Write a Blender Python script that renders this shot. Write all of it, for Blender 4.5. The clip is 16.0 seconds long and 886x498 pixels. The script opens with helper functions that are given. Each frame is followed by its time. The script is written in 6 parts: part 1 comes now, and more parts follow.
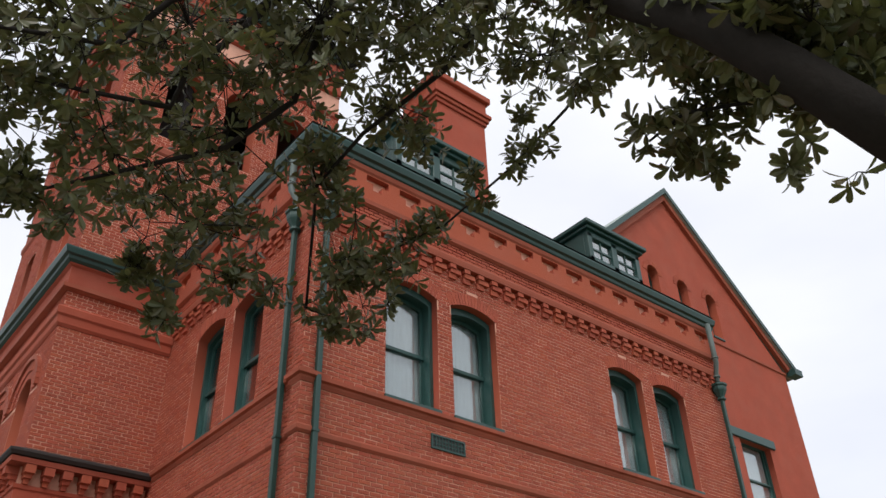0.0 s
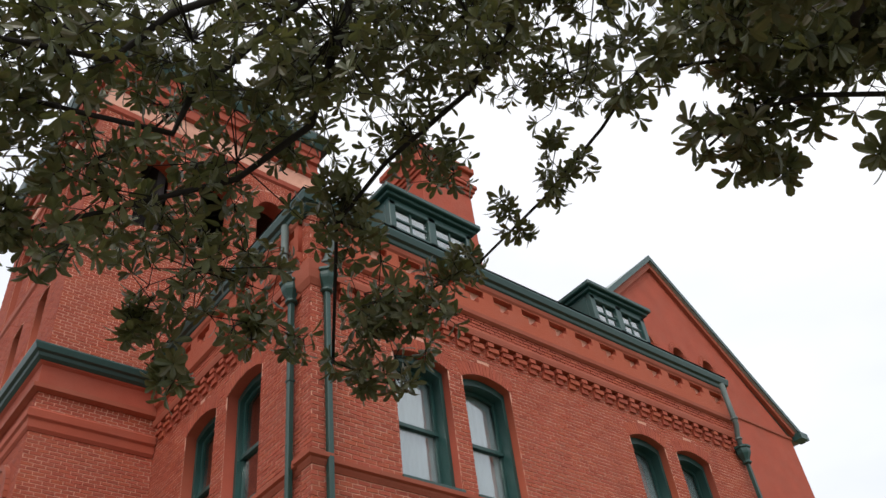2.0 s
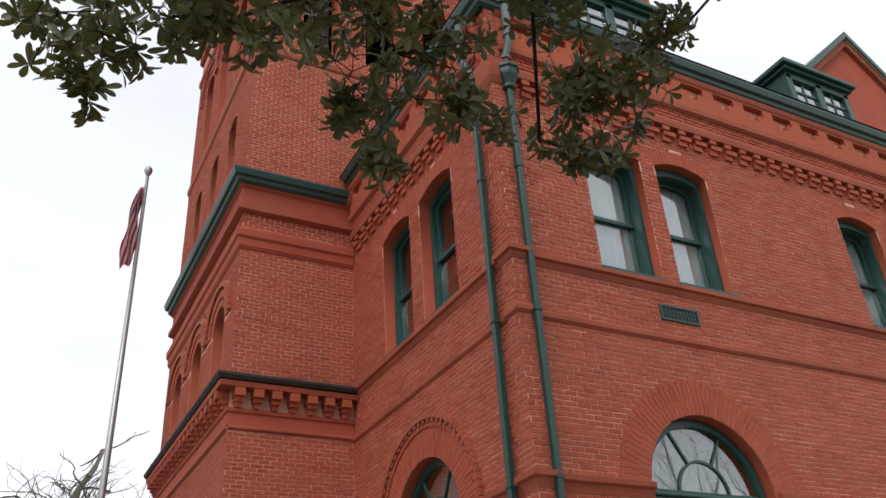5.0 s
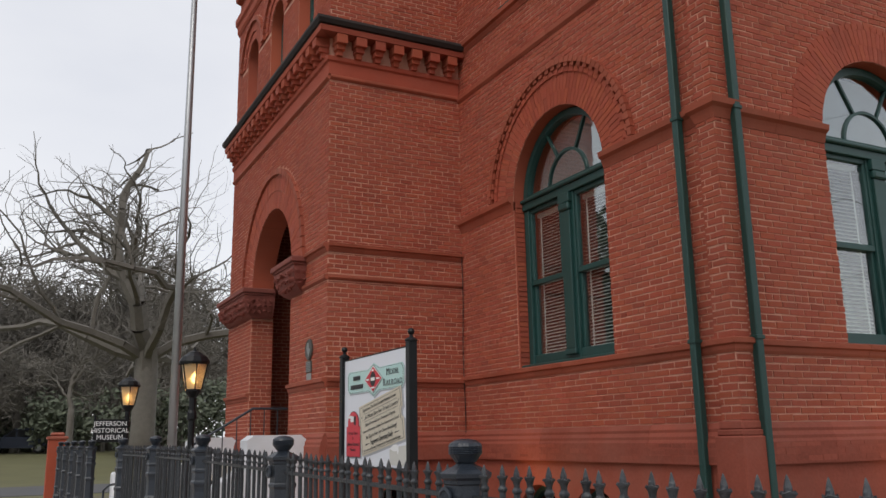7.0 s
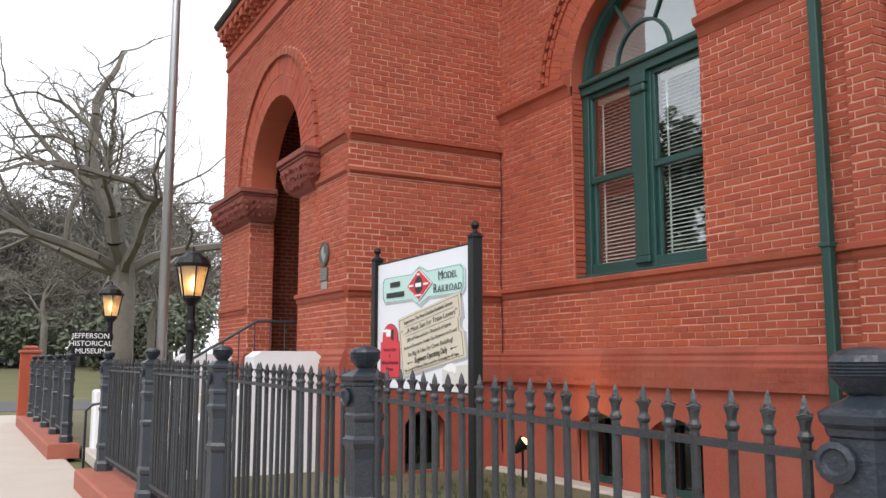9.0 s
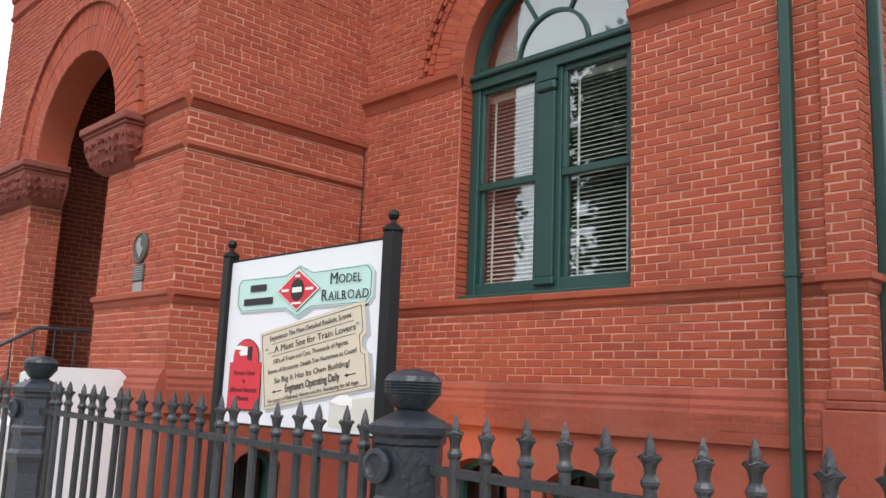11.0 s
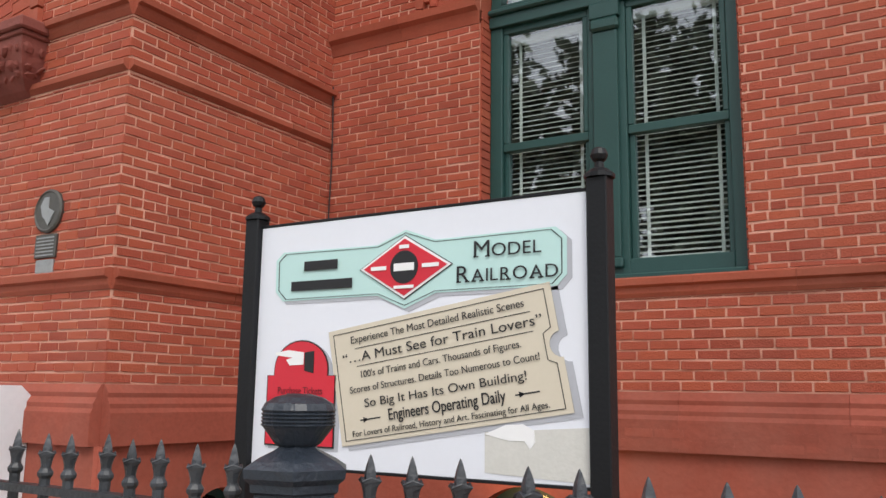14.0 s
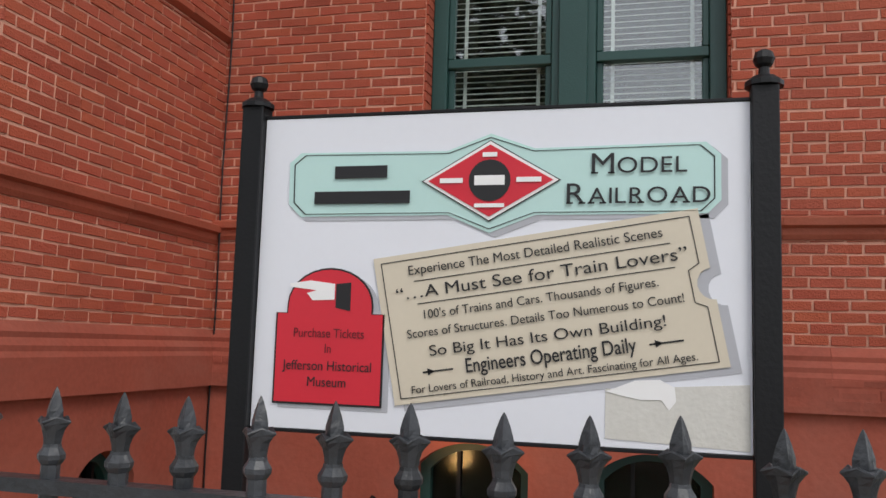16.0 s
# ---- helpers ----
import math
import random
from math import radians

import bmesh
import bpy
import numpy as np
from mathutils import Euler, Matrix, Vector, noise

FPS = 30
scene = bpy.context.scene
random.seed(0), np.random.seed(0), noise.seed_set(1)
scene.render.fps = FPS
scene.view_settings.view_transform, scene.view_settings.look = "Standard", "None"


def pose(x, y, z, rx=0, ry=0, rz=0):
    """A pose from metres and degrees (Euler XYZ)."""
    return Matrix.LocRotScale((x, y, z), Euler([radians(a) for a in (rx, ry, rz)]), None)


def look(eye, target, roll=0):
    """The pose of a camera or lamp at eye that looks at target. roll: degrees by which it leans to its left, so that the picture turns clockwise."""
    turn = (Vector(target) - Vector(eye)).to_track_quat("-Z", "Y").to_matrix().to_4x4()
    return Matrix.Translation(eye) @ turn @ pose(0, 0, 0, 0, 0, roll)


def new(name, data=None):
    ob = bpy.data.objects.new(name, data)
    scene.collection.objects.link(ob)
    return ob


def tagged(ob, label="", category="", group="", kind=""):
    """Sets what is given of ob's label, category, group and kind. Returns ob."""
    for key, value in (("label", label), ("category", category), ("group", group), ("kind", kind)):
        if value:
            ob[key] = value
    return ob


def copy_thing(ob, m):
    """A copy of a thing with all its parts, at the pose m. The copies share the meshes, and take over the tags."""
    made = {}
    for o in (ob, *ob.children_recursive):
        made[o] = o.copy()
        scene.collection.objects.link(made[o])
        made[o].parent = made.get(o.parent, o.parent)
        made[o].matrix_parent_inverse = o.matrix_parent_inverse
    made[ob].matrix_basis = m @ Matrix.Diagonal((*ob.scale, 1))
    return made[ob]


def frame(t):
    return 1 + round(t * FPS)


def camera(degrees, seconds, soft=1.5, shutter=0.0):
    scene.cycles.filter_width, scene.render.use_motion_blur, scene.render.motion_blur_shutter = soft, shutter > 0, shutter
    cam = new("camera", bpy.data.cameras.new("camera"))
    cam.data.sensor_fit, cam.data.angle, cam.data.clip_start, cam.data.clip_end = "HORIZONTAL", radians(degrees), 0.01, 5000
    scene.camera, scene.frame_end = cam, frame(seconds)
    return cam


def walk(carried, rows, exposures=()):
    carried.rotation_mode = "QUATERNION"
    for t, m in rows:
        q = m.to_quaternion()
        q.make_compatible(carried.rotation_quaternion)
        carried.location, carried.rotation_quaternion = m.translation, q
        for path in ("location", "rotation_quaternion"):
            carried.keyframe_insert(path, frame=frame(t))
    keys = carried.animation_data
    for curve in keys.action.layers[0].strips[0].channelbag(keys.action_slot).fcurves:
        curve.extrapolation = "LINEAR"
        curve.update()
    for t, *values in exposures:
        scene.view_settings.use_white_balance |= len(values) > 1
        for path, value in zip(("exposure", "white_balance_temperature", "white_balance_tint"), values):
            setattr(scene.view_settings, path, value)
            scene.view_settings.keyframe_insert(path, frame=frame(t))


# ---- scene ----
cam = camera(55.2, 16.0)
PATH = [
    (0, (-5.533, -9.835, 2.116), (-4.472, -8.581, 3.257), -1.9),
    (0.5, (-5.473, -9.452, 2.18), (-4.462, -8.205, 3.374), -3.3),
    (1, (-5.347, -9.047, 2.271), (-4.404, -7.88, 3.592), -4.0),
    (1.5, (-5.343, -8.692, 2.283), (-4.408, -7.534, 3.619), -4.5),
    (2, (-5.352, -8.517, 2.297), (-4.305, -7.436, 3.614), -8.1),
    (2.5, (-5.291, -8.522, 2.318), (-4.094, -7.562, 3.6), -7.9),
    (3, (-5.25, -8.553, 2.364), (-3.947, -7.687, 3.61), -10.4),
    (3.5, (-5.264, -8.474, 2.373), (-3.975, -7.586, 3.618), -11.4),
    (4, (-5.336, -8.391, 2.413), (-4.285, -7.276, 3.698), -10.8),
    (4.5, (-5.384, -8.211, 2.341), (-4.51, -6.88, 3.551), -6.6),
    (4.7, (-5.389, -8.122, 2.299), (-4.551, -6.704, 3.433), -4.9),
    (6.8, (-6.134, -6.178, 1.487), (-5.251, -4.456, 1.994), -1.0),
    (7, (-6.161, -6.007, 1.485), (-5.27, -4.27, 1.921), -1.0),
    (7.5, (-6.122, -5.551, 1.425), (-5.222, -3.783, 1.678), -1.4),
    (8, (-6.067, -5.039, 1.453), (-5.17, -3.269, 1.7), -0.6),
    (8.2, (-6.065, -4.854, 1.453), (-5.168, -3.083, 1.697), -0.5),
    (10.3, (-6.009, -2.718, 1.462), (-4.923, -1.07, 1.787), 0.6),
    (10.5, (-5.978, -2.527, 1.486), (-4.87, -0.897, 1.824), 0.6),
    (11, (-5.925, -2.131, 1.463), (-4.552, -0.716, 1.8), 2.3),
    (11.5, (-5.946, -1.688, 1.471), (-4.508, -0.34, 1.809), 2.1),
    (12, (-5.933, -1.18, 1.495), (-4.534, 0.209, 1.837), -0.1),
    (12.5, (-5.985, -0.692, 1.496), (-4.593, 0.702, 1.839), -0.3),
    (13, (-5.93, -0.254, 1.48), (-4.513, 1.116, 1.82), -0.1),
    (13.5, (-5.824, 0.194, 1.529), (-4.296, 1.439, 1.864), 1.3),
    (14, (-5.816, 0.587, 1.558), (-4.132, 1.613, 1.893), 0.8),
    (14.5, (-5.728, 0.993, 1.539), (-3.944, 1.846, 1.838), 1.5),
    (15, (-5.673, 1.383, 1.554), (-3.85, 2.156, 1.835), 2.6),
    (15.5, (-5.65, 1.765, 1.572), (-3.736, 2.284, 1.825), 2.6),
    (16, (-5.576, 2.172, 1.532), (-3.652, 2.672, 1.755), 1.8),
]
walk(cam, [(t, look(e, g, r)) for t, e, g, r in PATH],
     exposures=[(0, 0.1), (1.5, 0.25), (3.5, -0.05), (4.5, 0.2), (4.7, 0.2), (6.8, -0.25), (7.0, -0.2), (7.4, 0.35), (8.2, 0.7), (10.5, 0.7), (11.0, 0.75), (11.5, 1.15), (12.0, 0.85), (12.5, 0.25), (13.5, 0.6), (14.5, 0.55), (15.2, 0.35), (16, 0.27)])

# ---- light ----
world = bpy.data.worlds.new("overcast_sky")
scene.world = world
world.use_nodes = True
wn = world.node_tree
wn.nodes.clear()
w_out = wn.nodes.new("ShaderNodeOutputWorld")
w_bg = wn.nodes.new("ShaderNodeBackground")
w_sky = wn.nodes.new("ShaderNodeTexSky")
w_sky.sky_type = "NISHITA"
w_sky.sun_disc = False
w_sky.sun_elevation = radians(48)
w_sky.sun_rotation = radians(215)
w_scale = wn.nodes.new("ShaderNodeVectorMath")
w_scale.operation = "SCALE"
w_scale.inputs["Scale"].default_value = 0.09
w_coord = wn.nodes.new("ShaderNodeTexCoord")
w_map = wn.nodes.new("ShaderNodeMapping")
w_map.inputs["Scale"].default_value = (1.0, 1.0, 2.6)
w_noise = wn.nodes.new("ShaderNodeTexNoise")
w_noise.inputs["Scale"].default_value = 1.5
w_noise.inputs["Detail"].default_value = 5
w_ramp = wn.nodes.new("ShaderNodeValToRGB")
w_ramp.color_ramp.elements[0].position = 0.30
w_ramp.color_ramp.elements[0].color = (0.74, 0.76, 0.83, 1)
w_ramp.color_ramp.elements[1].position = 0.72
w_ramp.color_ramp.elements[1].color = (0.98, 0.98, 1.0, 1)
w_mix = wn.nodes.new("ShaderNodeMix")
w_mix.data_type = "RGBA"
w_mix.inputs[0].default_value = 0.86
wn.links.new(w_sky.outputs[0], w_scale.inputs[0])
wn.links.new(w_coord.outputs["Generated"], w_map.inputs["Vector"])
wn.links.new(w_map.outputs[0], w_noise.inputs["Vector"])
wn.links.new(w_noise.outputs["Fac"], w_ramp.inputs[0])
wn.links.new(w_scale.outputs[0], w_mix.inputs[6])
wn.links.new(w_ramp.outputs[0], w_mix.inputs[7])
wn.links.new(w_mix.outputs[2], w_bg.inputs["Color"])
w_bg.inputs["Strength"].default_value = 1.2
wn.links.new(w_bg.outputs[0], w_out.inputs["Surface"])

sun = new("sun", bpy.data.lights.new("sun", "SUN"))
sun.data.energy = 1.2
sun.data.angle = radians(25)
sun.data.color = (1.0, 0.95, 0.88)
sun.matrix_world = look((-20, -18, 30), (0, 0, 0))


# ---- materials ----
def mat(name, base, rough=0.6, metal=0.0, spread=0.25, scale=6.0, fine=60.0, bump=0.15, bump_scale=None,
        dark=None, stain=0.0, per_piece=0.0, spec=0.5, alt=None, stain_tone=None):
    """A procedural surface: two scales of tone, fine relief, optional stains and a tone of its own for each piece."""
    m = bpy.data.materials.new(name)
    m.use_nodes = True
    nt = m.node_tree
    b = nt.nodes["Principled BSDF"]
    b.inputs["Roughness"].default_value = rough
    b.inputs["Metallic"].default_value = metal
    b.inputs["Specular IOR Level"].default_value = spec
    co = nt.nodes.new("ShaderNodeTexCoord")
    geo = nt.nodes.new("ShaderNodeNewGeometry")
    big = nt.nodes.new("ShaderNodeTexNoise")
    big.inputs["Scale"].default_value = scale
    big.inputs["Detail"].default_value = 4
    sm = nt.nodes.new("ShaderNodeTexNoise")
    sm.inputs["Scale"].default_value = fine
    sm.inputs["Detail"].default_value = 3
    nt.links.new(geo.outputs["Position"], big.inputs["Vector"])
    nt.links.new(geo.outputs["Position"], sm.inputs["Vector"])
    lo = tuple(c * (1 - spread) for c in base) if dark is None else dark
    hi = tuple(min(1, c * (1 + spread)) for c in base)
    ramp = nt.nodes.new("ShaderNodeMix")
    ramp.data_type = "RGBA"
    ramp.inputs[6].default_value = (*lo, 1)
    ramp.inputs[7].default_value = (*hi, 1)
    add = nt.nodes.new("ShaderNodeMath")
    add.operation = "MULTIPLY_ADD"
    add.inputs[1].default_value = 0.45
    nt.links.new(sm.outputs["Fac"], add.inputs[0])
    half = nt.nodes.new("ShaderNodeMath")
    half.operation = "MULTIPLY"
    half.inputs[1].default_value = 0.6
    nt.links.new(big.outputs["Fac"], half.inputs[0])
    nt.links.new(half.outputs[0], add.inputs[2])
    fac = add.outputs[0]
    if per_piece:
        info = nt.nodes.new("ShaderNodeObjectInfo")
        both = nt.nodes.new("ShaderNodeMath")
        both.operation = "ADD"
        nt.links.new(info.outputs["Random"], both.inputs[0])
        nt.links.new(geo.outputs["Random Per Island"], both.inputs[1])
        fr = nt.nodes.new("ShaderNodeMath")
        fr.operation = "FRACT"
        nt.links.new(both.outputs[0], fr.inputs[0])
        pm = nt.nodes.new("ShaderNodeMath")
        pm.operation = "MULTIPLY_ADD"
        pm.inputs[1].default_value = per_piece
        nt.links.new(fr.outputs[0], pm.inputs[0])
        sh = nt.nodes.new("ShaderNodeMath")
        sh.operation = "SUBTRACT"
        sh.inputs[1].default_value = per_piece * 0.5
        nt.links.new(fac, sh.inputs[0])
        nt.links.new(sh.outputs[0], pm.inputs[2])
        fac = pm.outputs[0]
    nt.links.new(fac, ramp.inputs[0])
    col = ramp.outputs[2]
    if alt:     # some pieces fired to another tone
        wide = nt.nodes.new("ShaderNodeMath")
        wide.operation = "MULTIPLY"
        wide.inputs[1].default_value = 7.31
        nt.links.new(fr.outputs[0], wide.inputs[0])
        again = nt.nodes.new("ShaderNodeMath")
        again.operation = "FRACT"
        nt.links.new(wide.outputs[0], again.inputs[0])
        some = nt.nodes.new("ShaderNodeMath")
        some.operation = "POWER"
        some.inputs[1].default_value = 1.8
        nt.links.new(again.outputs[0], some.inputs[0])
        ax = nt.nodes.new("ShaderNodeMix")
        ax.data_type = "RGBA"
        nt.links.new(some.outputs[0], ax.inputs[0])
        nt.links.new(col, ax.inputs[6])
        ax.inputs[7].default_value = (*alt, 1)
        col = ax.outputs[2]
    if stain:
        st = nt.nodes.new("ShaderNodeTexNoise")
        st.inputs["Scale"].default_value = 1.3
        st.inputs["Detail"].default_value = 6
        st.inputs["Roughness"].default_value = 0.65
        nt.links.new(geo.outputs["Position"], st.inputs["Vector"])
        cr = nt.nodes.new("ShaderNodeValToRGB")
        cr.color_ramp.elements[0].position = 0.45
        cr.color_ramp.elements[1].position = 0.7
        nt.links.new(st.outputs["Fac"], cr.inputs[0])
        sf = nt.nodes.new("ShaderNodeMath")
        sf.operation = "MULTIPLY"
        sf.inputs[1].default_value = stain
        nt.links.new(cr.outputs[0], sf.inputs[0])
        sx = nt.nodes.new("ShaderNodeMix")
        sx.data_type = "RGBA"
        nt.links.new(sf.outputs[0], sx.inputs[0])
        nt.links.new(col, sx.inputs[6])
        sx.inputs[7].default_value = (*(stain_tone or (base[0] * 1.05, base[1] * 1.55, base[2] * 1.75)), 1)
        col = sx.outputs[2]
    nt.links.new(col, b.inputs["Base Color"])
    if bump:
        bn = nt.nodes.new("ShaderNodeBump")
        bn.inputs["Strength"].default_value = bump
        bn.inputs["Distance"].default_value = 0.01
        if bump_scale:
            bt = nt.nodes.new("ShaderNodeTexNoise")
            bt.inputs["Scale"].default_value = bump_scale
            bt.inputs["Detail"].default_value = 4
            nt.links.new(geo.outputs["Position"], bt.inputs["Vector"])
            nt.links.new(bt.outputs["Fac"], bn.inputs["Height"])
        else:
            nt.links.new(sm.outputs["Fac"], bn.inputs["Height"])
        nt.links.new(bn.outputs[0], b.inputs["Normal"])
    return m


def glass_mat(name, tint=(0.9, 0.95, 0.95), rough=0.02, gloss=0.11):
    m = bpy.data.materials.new(name)
    m.use_nodes = True
    nt = m.node_tree
    nt.nodes.clear()
    out = nt.nodes.new("ShaderNodeOutputMaterial")
    tr = nt.nodes.new("ShaderNodeBsdfTransparent")
    tr.inputs["Color"].default_value = (*tint, 1)
    gl = nt.nodes.new("ShaderNodeBsdfGlossy")
    gl.inputs["Roughness"].default_value = rough
    lw = nt.nodes.new("ShaderNodeLayerWeight")
    lw.inputs["Blend"].default_value = 0.5
    pw = nt.nodes.new("ShaderNodeMath")
    pw.operation = "POWER"
    pw.inputs[1].default_value = 2.6
    nt.links.new(lw.outputs["Facing"], pw.inputs[0])
    fr = nt.nodes.new("ShaderNodeMath")
    fr.operation = "MULTIPLY_ADD"
    fr.inputs[1].default_value = 0.8
    fr.inputs[2].default_value = gloss
    nt.links.new(pw.outputs[0], fr.inputs[0])
    no = nt.nodes.new("ShaderNodeTexNoise")
    no.inputs["Scale"].default_value = 2.0
    geo = nt.nodes.new("ShaderNodeNewGeometry")
    nt.links.new(geo.outputs["Position"], no.inputs["Vector"])
    bu = nt.nodes.new("ShaderNodeBump")
    bu.inputs["Strength"].default_value = 0.04
    nt.links.new(no.outputs["Fac"], bu.inputs["Height"])
    nt.links.new(bu.outputs[0], gl.inputs["Normal"])
    mx = nt.nodes.new("ShaderNodeMixShader")
    nt.links.new(fr.outputs[0], mx.inputs[0])
    nt.links.new(tr.outputs[0], mx.inputs[1])
    nt.links.new(gl.outputs[0], mx.inputs[2])
    nt.links.new(mx.outputs[0], out.inputs["Surface"])
    return m


def glow_mat(name, color, strength):
    m = bpy.data.materials.new(name)
    m.use_nodes = True
    b = m.node_tree.nodes["Principled BSDF"]
    b.inputs["Base Color"].default_value = (*color, 1)
    b.inputs["Emission Color"].default_value = (*color, 1)
    b.inputs["Emission Strength"].default_value = strength
    return m


BRICK = mat("red_brick", (0.36, 0.077, 0.046), 0.8, spread=0.38, scale=1.6, fine=90, bump=0.8, stain=0.35, per_piece=0.34, spec=0.25, alt=(0.42, 0.098, 0.050))
MORTAR = mat("stained_mortar", (0.68, 0.37, 0.275), 0.9, spread=0.35, scale=2.2, fine=140, bump=0.5, stain=0.45, spec=0.2, stain_tone=(0.44, 0.17, 0.115))
BAND = mat("moulded_terracotta", (0.34, 0.082, 0.046), 0.75, spread=0.34, scale=2.2, fine=50, bump=0.35, stain=0.4, per_piece=0.35, spec=0.3)
PLINTH = mat("red_painted_render", (0.30, 0.076, 0.049), 0.8, spread=0.44, scale=1.8, fine=30, bump=0.7, bump_scale=14, stain=0.5, per_piece=0.35, spec=0.25)
STONE = mat("carved_brownstone", (0.22, 0.06, 0.045), 0.85, spread=0.35, scale=6, fine=45, bump=0.8, bump_scale=22)
SLATE = mat("dark_weathered_ledge", (0.035, 0.028, 0.027), 0.8, spread=0.4, scale=5, fine=50)
GREEN = mat("dark_green_paint", (0.017, 0.062, 0.056), 0.42, spread=0.2, scale=3, fine=70, bump=0.12)
GREEN_PIPE = mat("green_painted_metal", (0.016, 0.058, 0.050), 0.5, spread=0.3, scale=4, fine=60, bump=0.2)
GREY_PIPE = mat("weathered_zinc", (0.35, 0.33, 0.29), 0.5, 0.3, spread=0.3)
NECK = mat("weathered_green_metal", (0.105, 0.135, 0.125), 0.55, 0.2, spread=0.4, scale=6, fine=60)
ROOF = mat("grey_green_sheet_roof", (0.30, 0.36, 0.33), 0.55, 0.2, spread=0.2, scale=2, fine=30)
DARKROOF = mat("dark_slate_roof", (0.03, 0.038, 0.04), 0.7, spread=0.4, scale=3, fine=40)
IRON = mat("black_painted_iron", (0.020, 0.026, 0.036), 0.36, spread=0.5, scale=9, fine=120, bump=0.35, bump_scale=70, per_piece=0.3)
IRON_WORN = mat("worn_painted_iron", (0.026, 0.029, 0.034), 0.40, spread=0.85, scale=10, fine=120, bump=0.35, bump_scale=60, per_piece=0.4)
BLACK = mat("black_powder_coat", (0.007, 0.0075, 0.009), 0.45, spread=0.2, spec=0.3)
WHITE = mat("white_sign_panel", (0.76, 0.78, 0.84), 0.35, spread=0.03, scale=2, fine=30, bump=0.02)
WHITEWASH = mat("white_painted_masonry", (0.72, 0.73, 0.76), 0.7, spread=0.12, scale=3, fine=30)
TEAL = mat("pale_teal_print", (0.50, 0.72, 0.69), 0.4, spread=0.03, bump=0)
CREAM = mat("cream_print", (0.64, 0.575, 0.46), 0.4, spread=0.05, bump=0)
RED = mat("red_print", (0.62, 0.02, 0.04), 0.4, spread=0.05, bump=0)
INK = mat("black_print", (0.012, 0.012, 0.014), 0.5, spread=0.05, bump=0)
INK_RED = mat("dark_red_print", (0.13, 0.006, 0.012), 0.5, spread=0.05, bump=0)
SHADE_PRINT = mat("grey_print", (0.44, 0.45, 0.49), 0.4, spread=0.05, bump=0)
PATCH = mat("bare_sign_core", (0.62, 0.61, 0.57), 0.7, spread=0.12, scale=12)
WHITE_PRINT = mat("white_print", (0.85, 0.85, 0.85), 0.4, spread=0.02, bump=0)
SLAT = mat("white_blind_slat", (0.78, 0.78, 0.74), 0.5, spread=0.05, bump=0)
CURTAIN = mat("grey_lace_curtain", (0.42, 0.44, 0.46), 0.9, spread=0.12, scale=8, fine=40)
# near-black base colour carries the shade of the unlit rooms
DARKROOM = mat("shade_toned_interior", (0.03, 0.03, 0.032), 0.9, spread=0.3)
# door wood; on the vestibule back its darkness stands in for shade
WOOD = mat("dark_wood_and_vestibule_shade", (0.03, 0.012, 0.008), 0.55, spread=0.4, scale=4)
GLASS = glass_mat("window_glass", gloss=0.15)
# gloss cut and tint darkened so the flood lamp leaves no glint here
GLASS_LOW = glass_mat("low_gloss_basement_glass", (0.7, 0.75, 0.72), rough=0.12, gloss=0.025)
GLASS_UP = glass_mat("old_upper_glass", rough=0.03, gloss=0.14)
LAMPGLASS = mat("amber_lamp_glass", (0.85, 0.74, 0.55), 0.35, spread=0.1)
LAMPGLASS.node_tree.nodes["Principled BSDF"].inputs["Transmission Weight"].default_value = 0.75
BULB = glow_mat("warm_bulb", (1.0, 0.62, 0.22), 14)
LENS = glow_mat("amber_flood_lens", (1.0, 0.55, 0.16), 4)
BRONZE = mat("weathered_bronze", (0.10, 0.095, 0.085), 0.5, 0.6, spread=0.4, scale=20)
ALU = mat("cast_aluminium", (0.33, 0.34, 0.34), 0.5, 0.5, spread=0.3, scale=20)
CONCRETE = mat("concrete_walk", (0.47, 0.42, 0.37), 0.85, spread=0.15, scale=1.2, fine=50, bump=0.3)
CURB = mat("red_painted_curb", (0.33, 0.10, 0.065), 0.8, spread=0.3, scale=3, fine=40, bump=0.5, bump_scale=16)
ASPHALT = mat("asphalt", (0.09, 0.09, 0.095), 0.85, spread=0.2, scale=1.5, fine=80)
GRASS = mat("winter_grass", (0.125, 0.12, 0.05), 0.9, spread=0.4, scale=0.6, fine=14, bump=0.6)
SOIL = mat("yard_soil_and_grass", (0.13, 0.12, 0.07), 0.95, spread=0.45, scale=1.7, fine=25, bump=0.7)
GRASSBLADE = mat("green_grass_blade", (0.07, 0.12, 0.03), 0.7, spread=0.4, per_piece=0.6)
BARK = mat("grey_bark", (0.15, 0.137, 0.118), 0.9, spread=0.4, scale=4, fine=30, bump=0.8, bump_scale=18)
BARK_DARK = mat("dark_magnolia_bark", (0.024, 0.021, 0.019), 0.95, spread=0.4, scale=5, fine=30, bump=0.8, bump_scale=20, spec=0.2)
LEAF = mat("magnolia_leaf", (0.105, 0.115, 0.050), 0.42, dark=(0.042, 0.058, 0.026), spread=0.6, scale=3, fine=20, bump=0.05, per_piece=0.8, alt=(0.10, 0.078, 0.032))
HEDGE = mat("evergreen_leaf", (0.105, 0.122, 0.080), 0.7, spread=0.5, scale=0.8, fine=8, per_piece=0.8)
CARPAINT = mat("dark_blue_car_paint", (0.02, 0.028, 0.05), 0.25, 0.3, spread=0.1, bump=0)
RUBBER = mat("tyre_rubber", (0.015, 0.015, 0.016), 0.8, bump=0)
FLAG_R = mat("flag_red_cloth", (0.55, 0.04, 0.07), 0.8, spread=0.1)
FLAG_W = mat("flag_white_cloth", (0.75, 0.74, 0.76), 0.8, spread=0.05)
